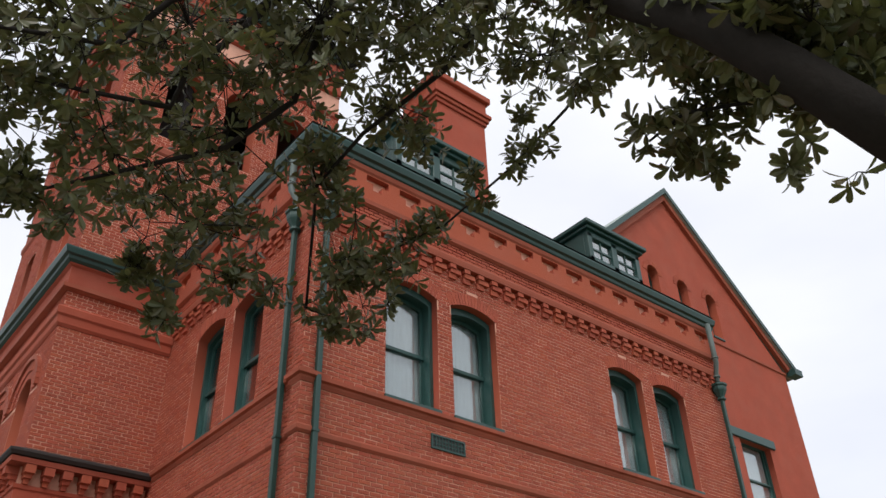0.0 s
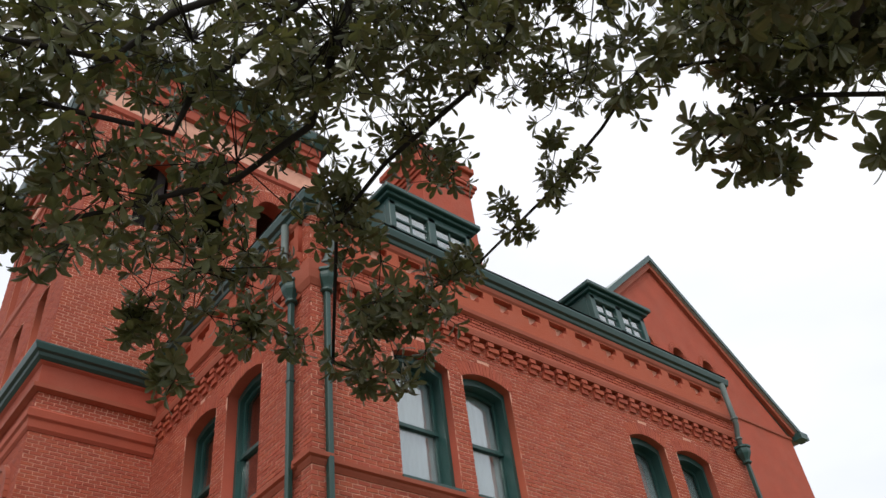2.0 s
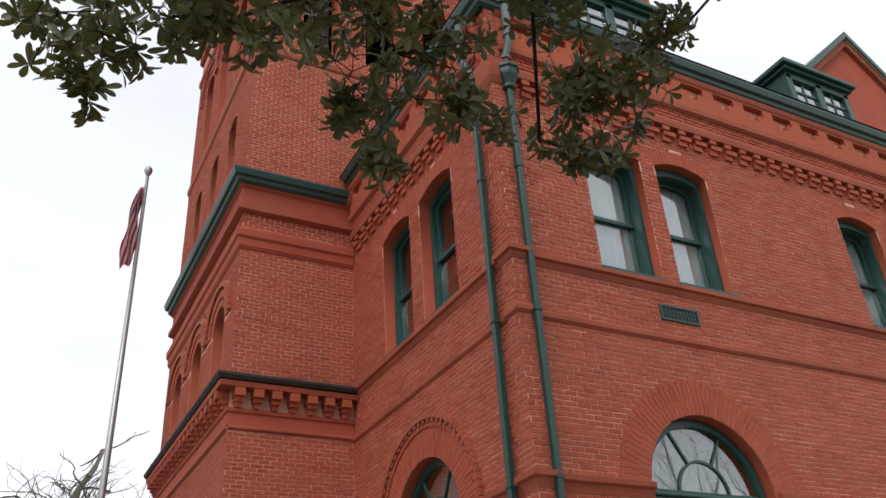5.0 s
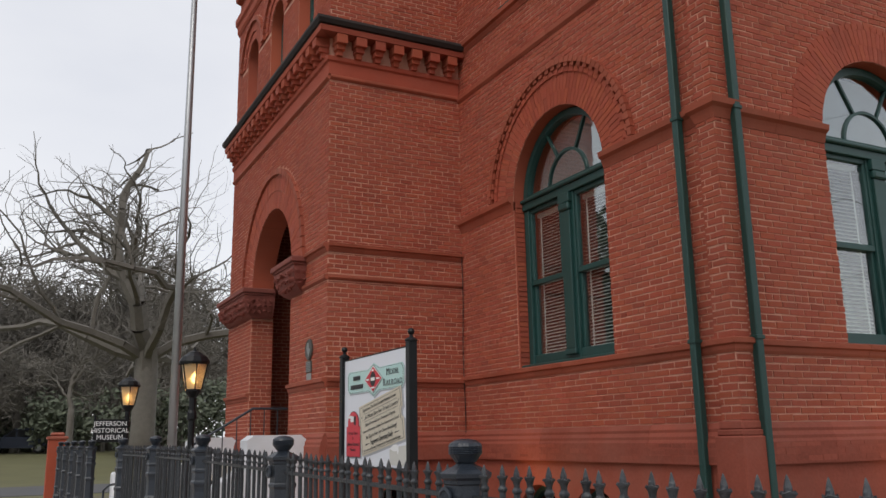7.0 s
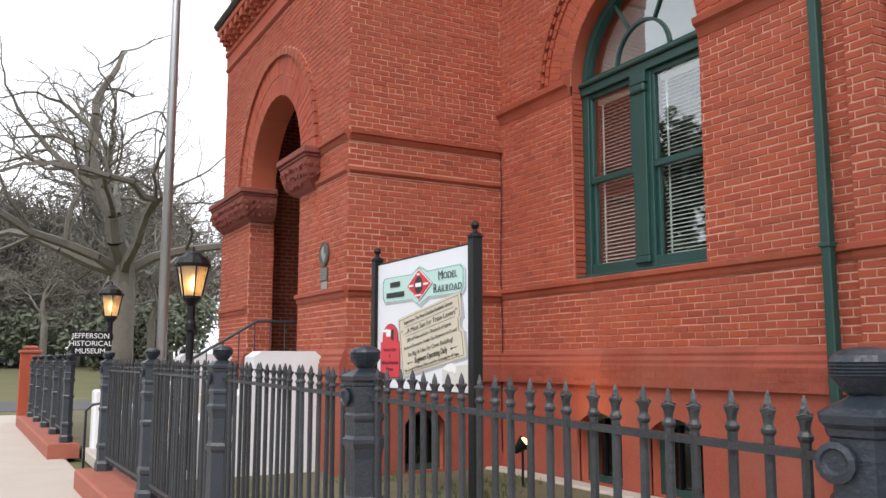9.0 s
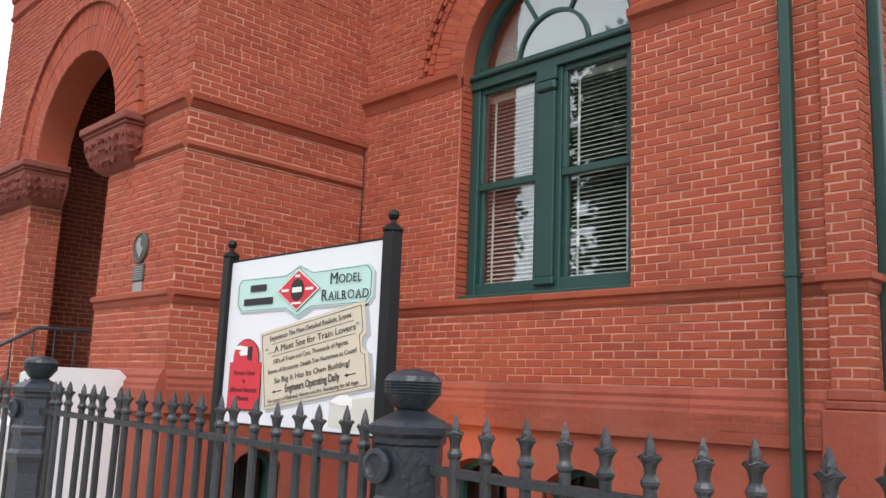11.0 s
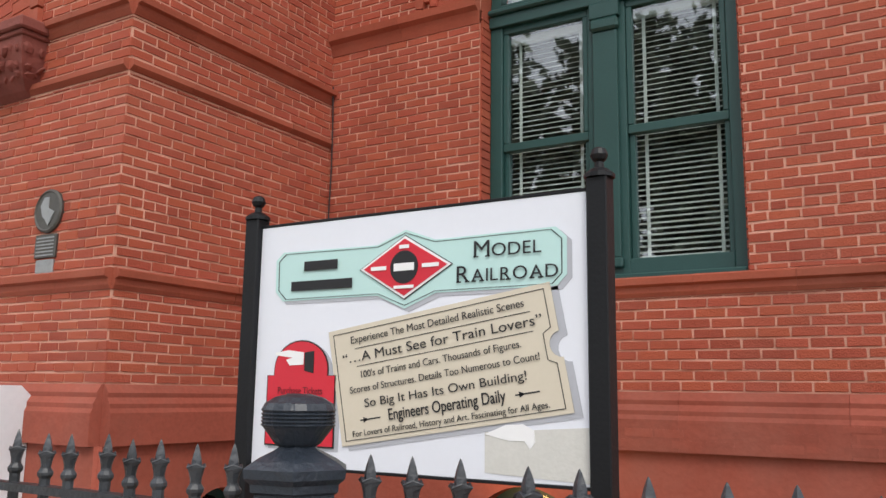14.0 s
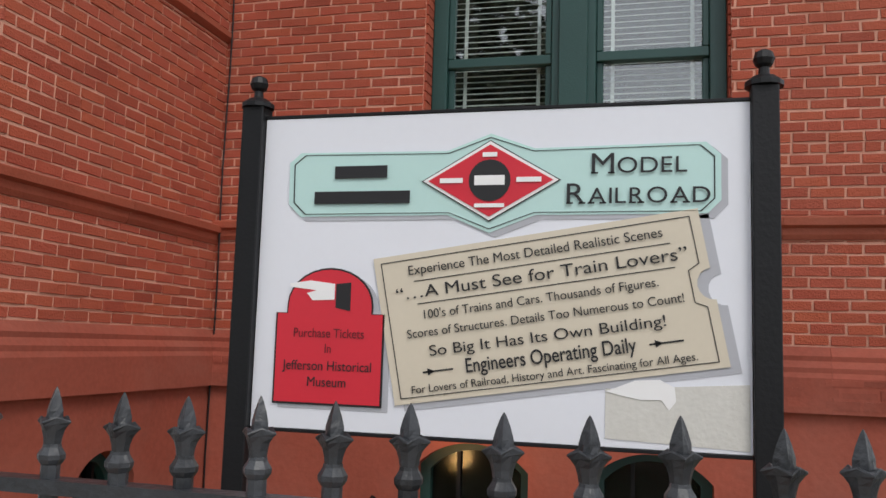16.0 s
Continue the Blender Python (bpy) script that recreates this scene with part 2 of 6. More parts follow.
FLAG_B = mat("flag_blue_cloth", (0.04, 0.05, 0.16), 0.8, spread=0.1)
GALV = mat("galvanised_steel", (0.38, 0.39, 0.40), 0.4, 0.6, spread=0.15)


# ---- building helpers ----
def thing(name, label="", category="", group="", kind="", at=(0, 0, 0)):
    ob = new(name)
    ob.empty_display_size = 0.1
    ob.location = at
    return tagged(ob, label, category, group, kind)


def link_mesh(name, me, material, parent=None, label="", kind=""):
    if material is not None and not me.materials:
        me.materials.append(material)
    ob = new(name, me)
    if parent is not None:
        ob.parent = parent
    return tagged(ob, label, kind=kind)


def part(name, bm, material, parent=None, label="", kind="", smooth=False):
    me = bpy.data.meshes.new(name)
    bm.normal_update()
    if smooth:
        for f in bm.faces:
            f.smooth = True
    bm.to_mesh(me)
    bm.free()
    return link_mesh(name, me, material, parent, label, kind)


def raw(name, verts, faces, material, parent=None, label="", kind="", smooth=False):
    me = bpy.data.meshes.new(name)
    me.from_pydata(verts, [], faces)
    if smooth:
        me.polygons.foreach_set("use_smooth", [True] * len(me.polygons))
    return link_mesh(name, me, material, parent, label, kind)


def box(bm, x0, x1, y0, y1, z0, z1, bevel=0.0):
    geom = bmesh.ops.create_cube(bm, size=1)
    bmesh.ops.transform(bm, verts=geom["verts"], matrix=Matrix.Translation(((x0 + x1) / 2, (y0 + y1) / 2, (z0 + z1) / 2))
                        @ Matrix.Diagonal((abs(x1 - x0), abs(y1 - y0), abs(z1 - z0), 1)))
    if bevel:
        edges = {e for v in geom["verts"] for e in v.link_edges}
        bmesh.ops.bevel(bm, geom=list(edges), offset=bevel, segments=1, affect="EDGES", clamp_overlap=True)


def boxed(name, dims, material, parent=None, label="", bevel=0.004, kind=""):
    bm = bmesh.new()
    box(bm, *dims, bevel=bevel)
    return part(name, bm, material, parent, label, kind)


def lathe(bm, profile, n=16, m=Matrix()):
    rings = []
    for r, z in profile:
        rings.append([bm.verts.new(m @ Vector((r * math.cos(2 * math.pi * (i + 0.5) / n), r * math.sin(2 * math.pi * (i + 0.5) / n), z))) for i in range(n)])
    for a, b in zip(rings, rings[1:]):
        for i in range(n):
            bm.faces.new((a[i], a[(i + 1) % n], b[(i + 1) % n], b[i]))
    bm.faces.new(list(reversed(rings[0])))
    bm.faces.new(rings[-1])


def tube(bm, pts, radii, n=8):
    """A tapered tube along points."""
    pts = [Vector(p) for p in pts]
    rings = []
    for i, p in enumerate(pts):
        d = (pts[min(i + 1, len(pts) - 1)] - pts[max(i - 1, 0)]).normalized()
        a = d.orthogonal().normalized()
        if rings:
            a = (ref - d * ref.dot(d)).normalized()
        ref = a
        b = d.cross(a)
        r = radii[i] if hasattr(radii, "__len__") else radii
        rings.append([bm.verts.new(p + (a * math.cos(2 * math.pi * k / n) + b * math.sin(2 * math.pi * k / n)) * r) for k in range(n)])
    for a, b in zip(rings, rings[1:]):
        for i in range(n):
            bm.faces.new((a[i], a[(i + 1) % n], b[(i + 1) % n], b[i]))
    bm.faces.new(list(reversed(rings[0])))
    bm.faces.new(rings[-1])


class Face:
    """A wall face: u runs along the wall, v is the height, w stands out from the wall."""

    def __init__(self, axis, at):
        self.axis, self.at = axis, at
        if axis == "x":      # looks to -x, u along y
            self.m = Matrix(((0, 0, 1, at), (1, 0, 0, 0), (0, 1, 0, 0), (0, 0, 0, 1)))
        else:                # looks to -y, u along x
            self.m = Matrix(((1, 0, 0, 0), (0, 0, -1, at), (0, 1, 0, 0), (0, 0, 0, 1)))

    def p(self, u, v, w=0.0):
        return (self.at - w, u, v) if self.axis == "x" else (u, self.at - w, v)

    def box(self, bm, u0, u1, v0, v1, w0, w1, bevel=0.0):
        a, b = self.p(u0, v0, w0), self.p(u1, v1, w1)
        box(bm, min(a[0], b[0]), max(a[0], b[0]), min(a[1], b[1]), max(a[1], b[1]), min(a[2], b[2]), max(a[2], b[2]), bevel)


F = Face("x", 0.0)        # front wall
S = Face("y", 0.0)        # side wall
TF = Face("x", -2.2)      # tower front
TS = Face("y", 5.35)      # tower side
G = Face("y", 3.92)       # gabled wing


def plate(face, loops, w0, w1):
    """A plate with holes: the first loop is the outline, in (u, v); it fills from w0 to w1 out of the wall."""
    cu = bpy.data.curves.new("plate", "CURVE")
    cu.dimensions, cu.fill_mode = "2D", "BOTH"
    cu.extrude = abs(w1 - w0) / 2
    for loop in loops:
        sp = cu.splines.new("POLY")
        sp.points.add(len(loop) - 1)
        for q, (u, v) in zip(sp.points, loop):
            q.co = (u, v, 0, 1)
        sp.use_cyclic_u = True
    ob = bpy.data.objects.new("plate", cu)
    scene.collection.objects.link(ob)
    bpy.context.view_layer.update()
    me = bpy.data.meshes.new_from_object(ob.evaluated_get(bpy.context.evaluated_depsgraph_get()))
    bpy.data.objects.remove(ob)
    bpy.data.curves.remove(cu)
    mid = (w0 + w1) / 2
    shift = Matrix.Translation((-mid, 0, 0)) if face.axis == "x" else Matrix.Translation((0, -mid, 0))
    me.transform(shift @ face.m)
    me.materials.clear()
    return me


def arch_loop(c, half, sill, spring, rise=None, n=18, grow=0.0):
    """An opening with a round (rise None) or segmental head."""
    half += grow
    rise_ = half if rise is None else rise + grow
    pts = [(c - half, sill), (c + half, sill)]
    if rise is None:
        pts += [(c + half * math.cos(a), spring + half * math.sin(a)) for a in [math.pi * i / n for i in range(n + 1)]]
    else:
        r = (half * half + rise_ * rise_) / (2 * rise_)
        a0 = math.asin(half / r)
        pts += [(c + r * math.sin(a0 - 2 * a0 * i / n), spring + rise_ - r + r * math.cos(a0 - 2 * a0 * i / n)) for i in range(n + 1)]
    return pts


def opening_span(op, v):
    """The stretch of u that an opening takes at the height v, or None."""
    c, half, sill, spring, rise = op
    if v <= sill:
        return None
    if v <= spring:
        return c - half, c + half
    if rise is None:
        d = half * half - (v - spring) ** 2
    else:
        r = (half * half + rise * rise) / (2 * rise)
        d = r * r - (v - (spring + rise - r)) ** 2
        if v > spring + rise:
            return None
    return (c - math.sqrt(d), c + math.sqrt(d)) if d > 0 else None


COURSE, LONG, JOINT = 0.070, 0.208, 0.0135
rng = random.Random(7)
brick_cache = {}


def brick_courses(face, u0, u1, v0, v1, ops, proud=0.008, parent=None, single=None, skip=(), material=None):
    """Courses of brick on a wall face, cut round openings. Full bricks inside `single` become pieces of their own."""
    verts, faces, singles = [], [], []
    k = 0
    v = v0
    while v + COURSE * 0.6 <= v1:
        top = min(v + COURSE, v1)
        vm = (v + top) / 2
        free = [(u0, u1)]
        zlo, zhi = v, top
        for a, b in skip:
            if a < zhi and b > zlo:
                if a > zlo:
                    zhi = a
                else:
                    zlo = b
        if zhi - zlo < 0.004 + JOINT:
            free = []
        for op in ops:
            spans = [s for s in (opening_span(op, v + 0.004), opening_span(op, top - 0.004)) if s]
            if not spans:
                continue
            a, b = min(s[0] for s in spans), max(s[1] for s in spans)
            nxt = []
            for fa, fb in free:
                if b <= fa or a >= fb:
                    nxt.append((fa, fb))
                else:
                    if a > fa:
                        nxt.append((fa, a))
                    if b < fb:
                        nxt.append((b, fb))
            free = nxt
        off = (k % 2) * LONG / 2 + (0.012 * math.sin(k * 1.7))
        header = k % 29 == 17
        step = LONG / 2 if header else LONG
        for fa, fb in free:
            u = u0 + math.floor((fa - u0) / step) * step - step + off
            while u < fb:
                a, b = max(u, fa), min(u + step, fb)
                if b - a > 0.016:
                    j = JOINT / 2
                    p = proud + rng.uniform(-0.0025, 0.003)
                    a2 = a + ((-0.005 if a == u0 else 0) if a == fa else j * 0.8 + rng.uniform(0, 0.0015))
                    b2 = b - ((-0.005 if b == u1 else 0) if b == fb else j * 0.8 + rng.uniform(0, 0.0015))
                    z0, z1 = zlo + j + rng.uniform(-0.0015, 0.0015), zhi - j + rng.uniform(-0.0015, 0.0015)
                    full = (b - a) > step - 1e-4 and not header and zhi - zlo > COURSE - 1e-4
                    if single and full and any(s[0] < a and b < s[1] and s[2] < vm < s[3] for s in single):
                        singles.append(((a2 + b2) / 2, (z0 + z1) / 2, p))
                    else:
                        i = len(verts)
                        e = 0.002
                        q = [rng.uniform(-0.0036, 0.0036) for _ in range(8)]
                        for w, d in ((-0.004, 0), (p, e)):
                            verts += [face.p(a2 + d + max(0, q[0]), z0 + d + q[1], w), face.p(b2 - d + min(0, q[2]), z0 + d + q[3], w),
                                      face.p(b2 - d + min(0, q[4]), z1 - d + q[5], w + q[0] * 0.4), face.p(a2 + d + max(0, q[6]), z1 - d + q[7], w + q[2] * 0.4)]
                        faces += [(i + 4, i + 5, i + 6, i + 7), (i, i + 1, i + 5, i + 4), (i + 1, i + 2, i + 6, i + 5), (i + 2, i + 3, i + 7, i + 6), (i + 3, i, i + 4, i + 7)]
                u += step
        v += COURSE
        k += 1
    if verts:
        raw("brickwork", verts, faces, material or BRICK, parent, kind="stuff")
    for u, z, p in singles[:290]:
        key = face.axis, rng.randrange(6)
        if key not in brick_cache:
            bm = bmesh.new()
            Face(face.axis, 0).box(bm, -LONG / 2 + JOINT / 2, LONG / 2 - JOINT / 2, -COURSE / 2 + JOINT / 2, COURSE / 2 - JOINT / 2, -0.02, 0.0, 0.003)
            for v in bm.verts:
                v.co += Vector([rng.uniform(-0.0022, 0.0022) for _ in range(3)])
            me = bpy.data.meshes.new("brick")
            bm.to_mesh(me)
            bm.free()
            me.materials.append(BRICK)
            brick_cache[key] = me
        ob = new("brick", brick_cache[key])
        ob.location = face.p(u, z, p)
        ob.rotation_euler = (rng.uniform(-0.008, 0.008),) * 3
        ob.parent = parent


def voussoirs(face, c, spring, r0, r1, a0, a1, n, w0, w1, parent, name="arch_bricks", material=None):
    """A ring of arch bricks."""
    verts, faces = [], []
    for i in range(n):
        s, t = a0 + (a1 - a0) * (i + 0.06) / n, a0 + (a1 - a0) * (i + 0.94) / n
        q = len(verts)
        ww = w1 + rng.uniform(-0.002, 0.002)
        for w in (w0, ww):
            for r, a in ((r0, s), (r1, s), (r1, t), (r0, t)):
                verts.append(face.p(c + r * math.cos(a), spring + r * math.sin(a), w))
        faces += [(q + 4, q + 5, q + 6, q + 7), (q, q + 1, q + 5, q + 4), (q + 1, q + 2, q + 6, q + 5), (q + 2, q + 3, q + 7, q + 6), (q + 3, q, q + 4, q + 7)]
    return raw(name, verts, faces, material or BRICK, parent, kind="stuff")


def moulding(face, u0, u1, steps, material, parent=None, name="string_course", ends=(0, 0)):
    """A course that runs along a wall; steps are (v, w) of its profile, from below to above. ends: how far each end runs out per w (mitre)."""
    verts, faces = [], []
    n = len(steps)
    for u, e in ((u0, -ends[0]), (u1, ends[1])):
        for v, w in steps:
            verts.append(face.p(u + e * w, v, w))
        verts.append(face.p(u, steps[-1][0], -0.03))
        verts.append(face.p(u, steps[0][0], -0.03))
    m = n + 2
    for i in range(m):
        faces.append((i, (i + 1) % m, m + (i + 1) % m, m + i))
    faces += [tuple(range(m - 1, -1, -1)), tuple(range(m, 2 * m))]
    return raw(name, verts, faces, material, parent)


def text_mesh(body, size, name="lettering", bold=0.0, squeeze=1.0, align="CENTER"):
    cu = bpy.data.curves.new(name, "FONT")
    cu.body, cu.size, cu.align_x, cu.align_y = body, size, align, "CENTER"
    cu.offset = bold
    cu.extrude = 0.0006
    ob = bpy.data.objects.new(name, cu)
    scene.collection.objects.link(ob)
    bpy.context.view_layer.update()
    me = bpy.data.meshes.new_from_object(ob.evaluated_get(bpy.context.evaluated_depsgraph_get()))
    bpy.data.objects.remove(ob)
    bpy.data.curves.remove(cu)
    me.transform(Matrix.Diagonal((squeeze, 1, 1, 1)))
    me.materials.clear()
    return me


def translucent(m, share, color):
    """Thin cloth or leaf: part of the light comes through."""
    nt = m.node_tree
    out = nt.nodes["Material Output"]
    old = out.inputs["Surface"].links[0].from_socket
    tl = nt.nodes.new("ShaderNodeBsdfTranslucent")
    tl.inputs["Color"].default_value = (*color, 1)
    mx = nt.nodes.new("ShaderNodeMixShader")
    mx.inputs[0].default_value = share
    nt.links.new(old, mx.inputs[1])
    nt.links.new(tl.outputs[0], mx.inputs[2])
    nt.links.new(mx.outputs[0], out.inputs["Surface"])


translucent(LEAF, 0.28, (0.11, 0.12, 0.03))
translucent(FLAG_R, 0.45, (0.75, 0.08, 0.12))
translucent(FLAG_W, 0.45, (0.85, 0.84, 0.86))


# ---- ground ----
rows_ = [(-600, -0.06), (-100, -0.06), (34, -0.06), (46, 0.45), (58, 0.9), (100, 1.1), (600, 2.5)]
ground = raw("ground", [(x, y, z) for y, z in rows_ for x in (-600, 600)], [(2 * i, 2 * i + 1, 2 * i + 3, 2 * i + 2) for i in range(len(rows_) - 1)], GRASS, label="winter lawn, green and straw coloured, rising gently", kind="structure")
pavement = thing("pavement", "pale concrete footpath in scored slabs beside the iron fence", kind="structure")
slab_me = None
for i in range(24):
    for j in range(2):
        x0 = -7.62 + j * 1.42
        y0 = -14.0 + i * 1.42
        if slab_me is None:
            bm = bmesh.new()
            box(bm, 0, 1.408, 0, 1.408, -0.1, 0.0, 0.006)
            slab_me = bpy.data.meshes.new("slab")
            bm.to_mesh(slab_me)
            bm.free()
            slab_me.materials.append(CONCRETE)
        ob = new("slab", slab_me)
        ob.location = (x0, y0, 0)
        ob.parent = pavement
boxed("pavement_bed", (-7.64, -4.76, -14.02, 20.1, -0.3, -0.012), CONCRETE, pavement, bevel=0)
boxed("cross_walk", (-14, 30, 20.2, 21.8, -0.3, -0.005), CONCRETE, label="concrete footpath crossing at the corner", bevel=0.01, kind="structure")
boxed("road", (-90, 120, 24.5, 31.0, -0.3, -0.04), ASPHALT, label="grey asphalt street", bevel=0.01, kind="structure")
boxed("road_west", (-17, -10.5, -200, 200, -0.3, -0.045), ASPHALT, label="grey asphalt street along the footpath", bevel=0.01, kind="structure")
yard = boxed("yard_ground", (-4.5, 14, -14, 20, -0.3, 0.1), SOIL, label="bare soil and thin grass in front of the building", bevel=0.02, kind="structure")

# ---- main block ----
W_SILL, W_SPRING, W_RISE = 7.74, 9.90, 0.13
F_BIG = (2.77, 1.03, 2.385, 4.72, None)
S_BIG = (2.74, 1.05, 2.36, 4.72, None)
F_UP = [(1.93, 0.555, W_SILL, W_SPRING + 0.06, W_RISE), (3.41, 0.545, W_SILL, W_SPRING + 0.06, W_RISE)]
S_UP = [(2.06, 0.55, W_SILL, W_SPRING, W_RISE), (3.45, 0.53, W_SILL, W_SPRING, W_RISE),
        (7.61, 0.52, W_SILL, W_SPRING, W_RISE), (9.03, 0.53, W_SILL, W_SPRING, W_RISE)]
F_BASE = [(2.23, 0.37, 0.12, 0.72, 0.17), (3.38, 0.38, 0.12, 0.72, 0.17)]
TS_BASE = [(-1.15, 0.28, 0.12, 0.68, 0.17)]


def wall_shell(name, face, u0, u1, v0, v1, ops, label, depth=0.45):
    loops = [[(u0, v0), (u1, v0), (u1, v1), (u0, v1)]] + [arch_loop(*op) for op in ops]
    wall = link_mesh(name, plate(face, loops, -depth, -0.004), BRICK, label=label, kind="structure")
    link_mesh("mortar_face", plate(face, loops, -0.004, 0.0), MORTAR, wall, "pale stained mortar")
    return wall


wall_front = wall_shell("wall_front", F, 0.02, 5.35, 0.0, 12.3, [F_BIG] + F_UP + F_BASE, "red brick front wall with arched window and string courses")
wall_side = wall_shell("wall_side", S, 0.02, 11.0, 0.0, 12.3, [S_BIG] + S_UP, "red brick side wall with paired sash windows and corbelled cornice")
boxed("wall_end", (10.55, 11.0, 0.46, 3.9, 0, 12.3), MORTAR, label="red brick return wall", kind="structure", bevel=0)
boxed("wall_back", (0.0, 11.0, 16.0, 16.4, 0, 12.3), MORTAR, label="red brick rear wall", kind="structure", bevel=0)
boxed("wall_front_far", (0.0, 0.45, 11.36, 16.0, 0, 12.3), MORTAR, label="red brick front wall past the tower", kind="structure", bevel=0)
# inner floors and walls, with room shade put into their near-black colour
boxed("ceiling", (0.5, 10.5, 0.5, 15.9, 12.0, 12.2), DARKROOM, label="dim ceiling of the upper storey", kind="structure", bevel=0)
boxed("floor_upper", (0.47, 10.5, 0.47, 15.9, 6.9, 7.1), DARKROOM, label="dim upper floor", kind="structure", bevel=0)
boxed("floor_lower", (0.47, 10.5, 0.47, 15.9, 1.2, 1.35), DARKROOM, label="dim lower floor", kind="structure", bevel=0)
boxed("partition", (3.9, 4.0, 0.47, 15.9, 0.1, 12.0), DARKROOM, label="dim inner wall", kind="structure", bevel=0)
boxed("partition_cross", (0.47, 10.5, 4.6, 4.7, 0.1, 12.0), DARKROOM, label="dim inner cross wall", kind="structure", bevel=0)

BANDS = ((6.77, 6.91), (7.55, 7.72), (4.60, 4.81), (2.24, 2.385), (1.19, 1.585))
RING = 1.47
f_ring = (F_BIG[0], RING, F_BIG[3] - 0.01, F_BIG[3], None)
s_ring = (S_BIG[0], RING, S_BIG[3] - 0.01, S_BIG[3], None)
f_heads = [(c, h + 0.03, s + 2.0, sp, r + 0.26) for c, h, s, sp, r in F_UP]
s_heads = [(c, h + 0.03, s + 2.0, sp, r + 0.26) for c, h, s, sp, r in S_UP]


def seg_head(face, op, parent):
    """Flat-arched bricks over a window with a segmental head."""
    c, h, s, sp, rise = op
    r = (h * h + rise * rise) / (2 * rise)
    a = math.asin(h / r)
    voussoirs(face, c, sp + rise - r, r, r + 0.25, math.pi / 2 - a * 1.04, math.pi / 2 + a * 1.04, 17, -0.02, 0.009, parent)


def big_arch(face, op, parent, hood=True):
    c, half, sill, spring, _ = op
    voussoirs(face, c, spring, half, half + 0.2, 0, math.pi, 46, -0.10, 0.008, parent)
    voussoirs(face, c, spring, half + 0.2, RING - 0.02, 0, math.pi, 54, -0.02, 0.010, parent)
    voussoirs(face, c, spring, RING - 0.02, RING + 0.05, 0, math.pi, 40, -0.01, 0.03 if hood else 0.012, parent)
    if not hood:
        return
    # small dentils under the hood, then the hood itself
    verts, faces = [], []
    for i in range(33):
        s, t = math.pi * (i + 0.15) / 33, math.pi * (i + 0.7) / 33
        q = len(verts)
        for w in (0.0, 0.05):
            for r, a in ((RING + 0.05, s), (RING + 0.10, s), (RING + 0.10, t), (RING + 0.05, t)):
                verts.append(face.p(c + r * math.cos(a), spring + r * math.sin(a), w))
        faces += [(q + 4, q + 5, q + 6, q + 7), (q, q + 1, q + 5, q + 4), (q + 1, q + 2, q + 6, q + 5), (q + 2, q + 3, q + 7, q + 6), (q + 3, q, q + 4, q + 7)]
    raw("arch_dentils", verts, faces, BAND, parent, kind="stuff")
    voussoirs(face, c, spring, RING + 0.10, RING + 0.17, 0, math.pi, 48, -0.01, 0.065, parent, "hood_mould", BAND)


big_arch(F, F_BIG, wall_front)
big_arch(S, S_BIG, wall_side, False)
for op in F_UP:
    seg_head(F, op, wall_front)
for op in S_UP:
    seg_head(S, op, wall_side)

# string courses, each in moulded lengths
IMPOST = [(4.60, 0.012), (4.66, 0.03), (4.70, 0.045), (4.73, 0.085), (4.79, 0.095), (4.81, 0.04)]
SILLBAND = [(2.24, 0.012), (2.27, 0.028), (2.31, 0.03), (2.325, 0.062), (2.37, 0.066), (2.385, 0.03)]
LOWBELT = [(6.77, 0.012), (6.81, 0.045), (6.87, 0.05), (6.91, 0.012)]
TOPBELT = [(7.55, 0.012), (7.60, 0.04), (7.63, 0.045), (7.65, 0.09), (7.71, 0.095), (7.725, 0.05)]
BASEBELT = [(1.19, 0.085), (1.40, 0.085), (1.43, 0.07), (1.46, 0.072), (1.50, 0.045), (1.53, 0.05), (1.585, 0.015)]


def courses(face, u0, u1, profile, parent, gaps=(), piece=0.62, material=None):
    """A moulded course laid in lengths, left out over gaps."""
    free = [(u0, u1)]
    for a, b in gaps:
        free = [s for fa, fb in free for s in ((fa, min(a, fb)), (max(b, fa), fb)) if s[1] - s[0] > 0.01]
    for fa, fb in free:
        n = max(1, round((fb - fa) / piece))
        for i in range(n):
            a, b = fa + (fb - fa) * i / n, fa + (fb - fa) * (i + 1) / n
            d = rng.uniform(-0.003, 0.003)
            moulding(face, a + (0.002 if i else 0), b, [(v, w + d) for v, w in profile], material or BAND, parent)


fg, sg = (F_BIG[0] - F_BIG[1], F_BIG[0] + F_BIG[1]), (S_BIG[0] - S_BIG[1], S_BIG[0] + S_BIG[1])
for prof, gap in ((IMPOST, True), (SILLBAND, False), (LOWBELT, False), (TOPBELT, False), (BASEBELT, False)):
    courses(F, 0.146, 5.35, prof, wall_front, [fg] if gap else [], piece=1.05 if prof is BASEBELT else 0.62, material=PLINTH if prof is BASEBELT else None)
    courses(S, 0.156, 11.0, prof, wall_side, [sg] if gap else [], piece=1.05 if prof is BASEBELT else 0.9, material=PLINTH if prof is BASEBELT else None)

# painted base below the ledge
for name, face, u0, u1, ops, par in (("plinth", F, 0.146, 5.35, F_BASE, wall_front), ("plinth", S, 0.126, 11.0, [], wall_side)):
    link_mesh(name, plate(face, [[(u0, 0.02), (u1, 0.02), (u1, 1.189), (u0, 1.189)]] + [arch_loop(*o) for o in ops], -0.02, 0.035), PLINTH, par, "red painted base")
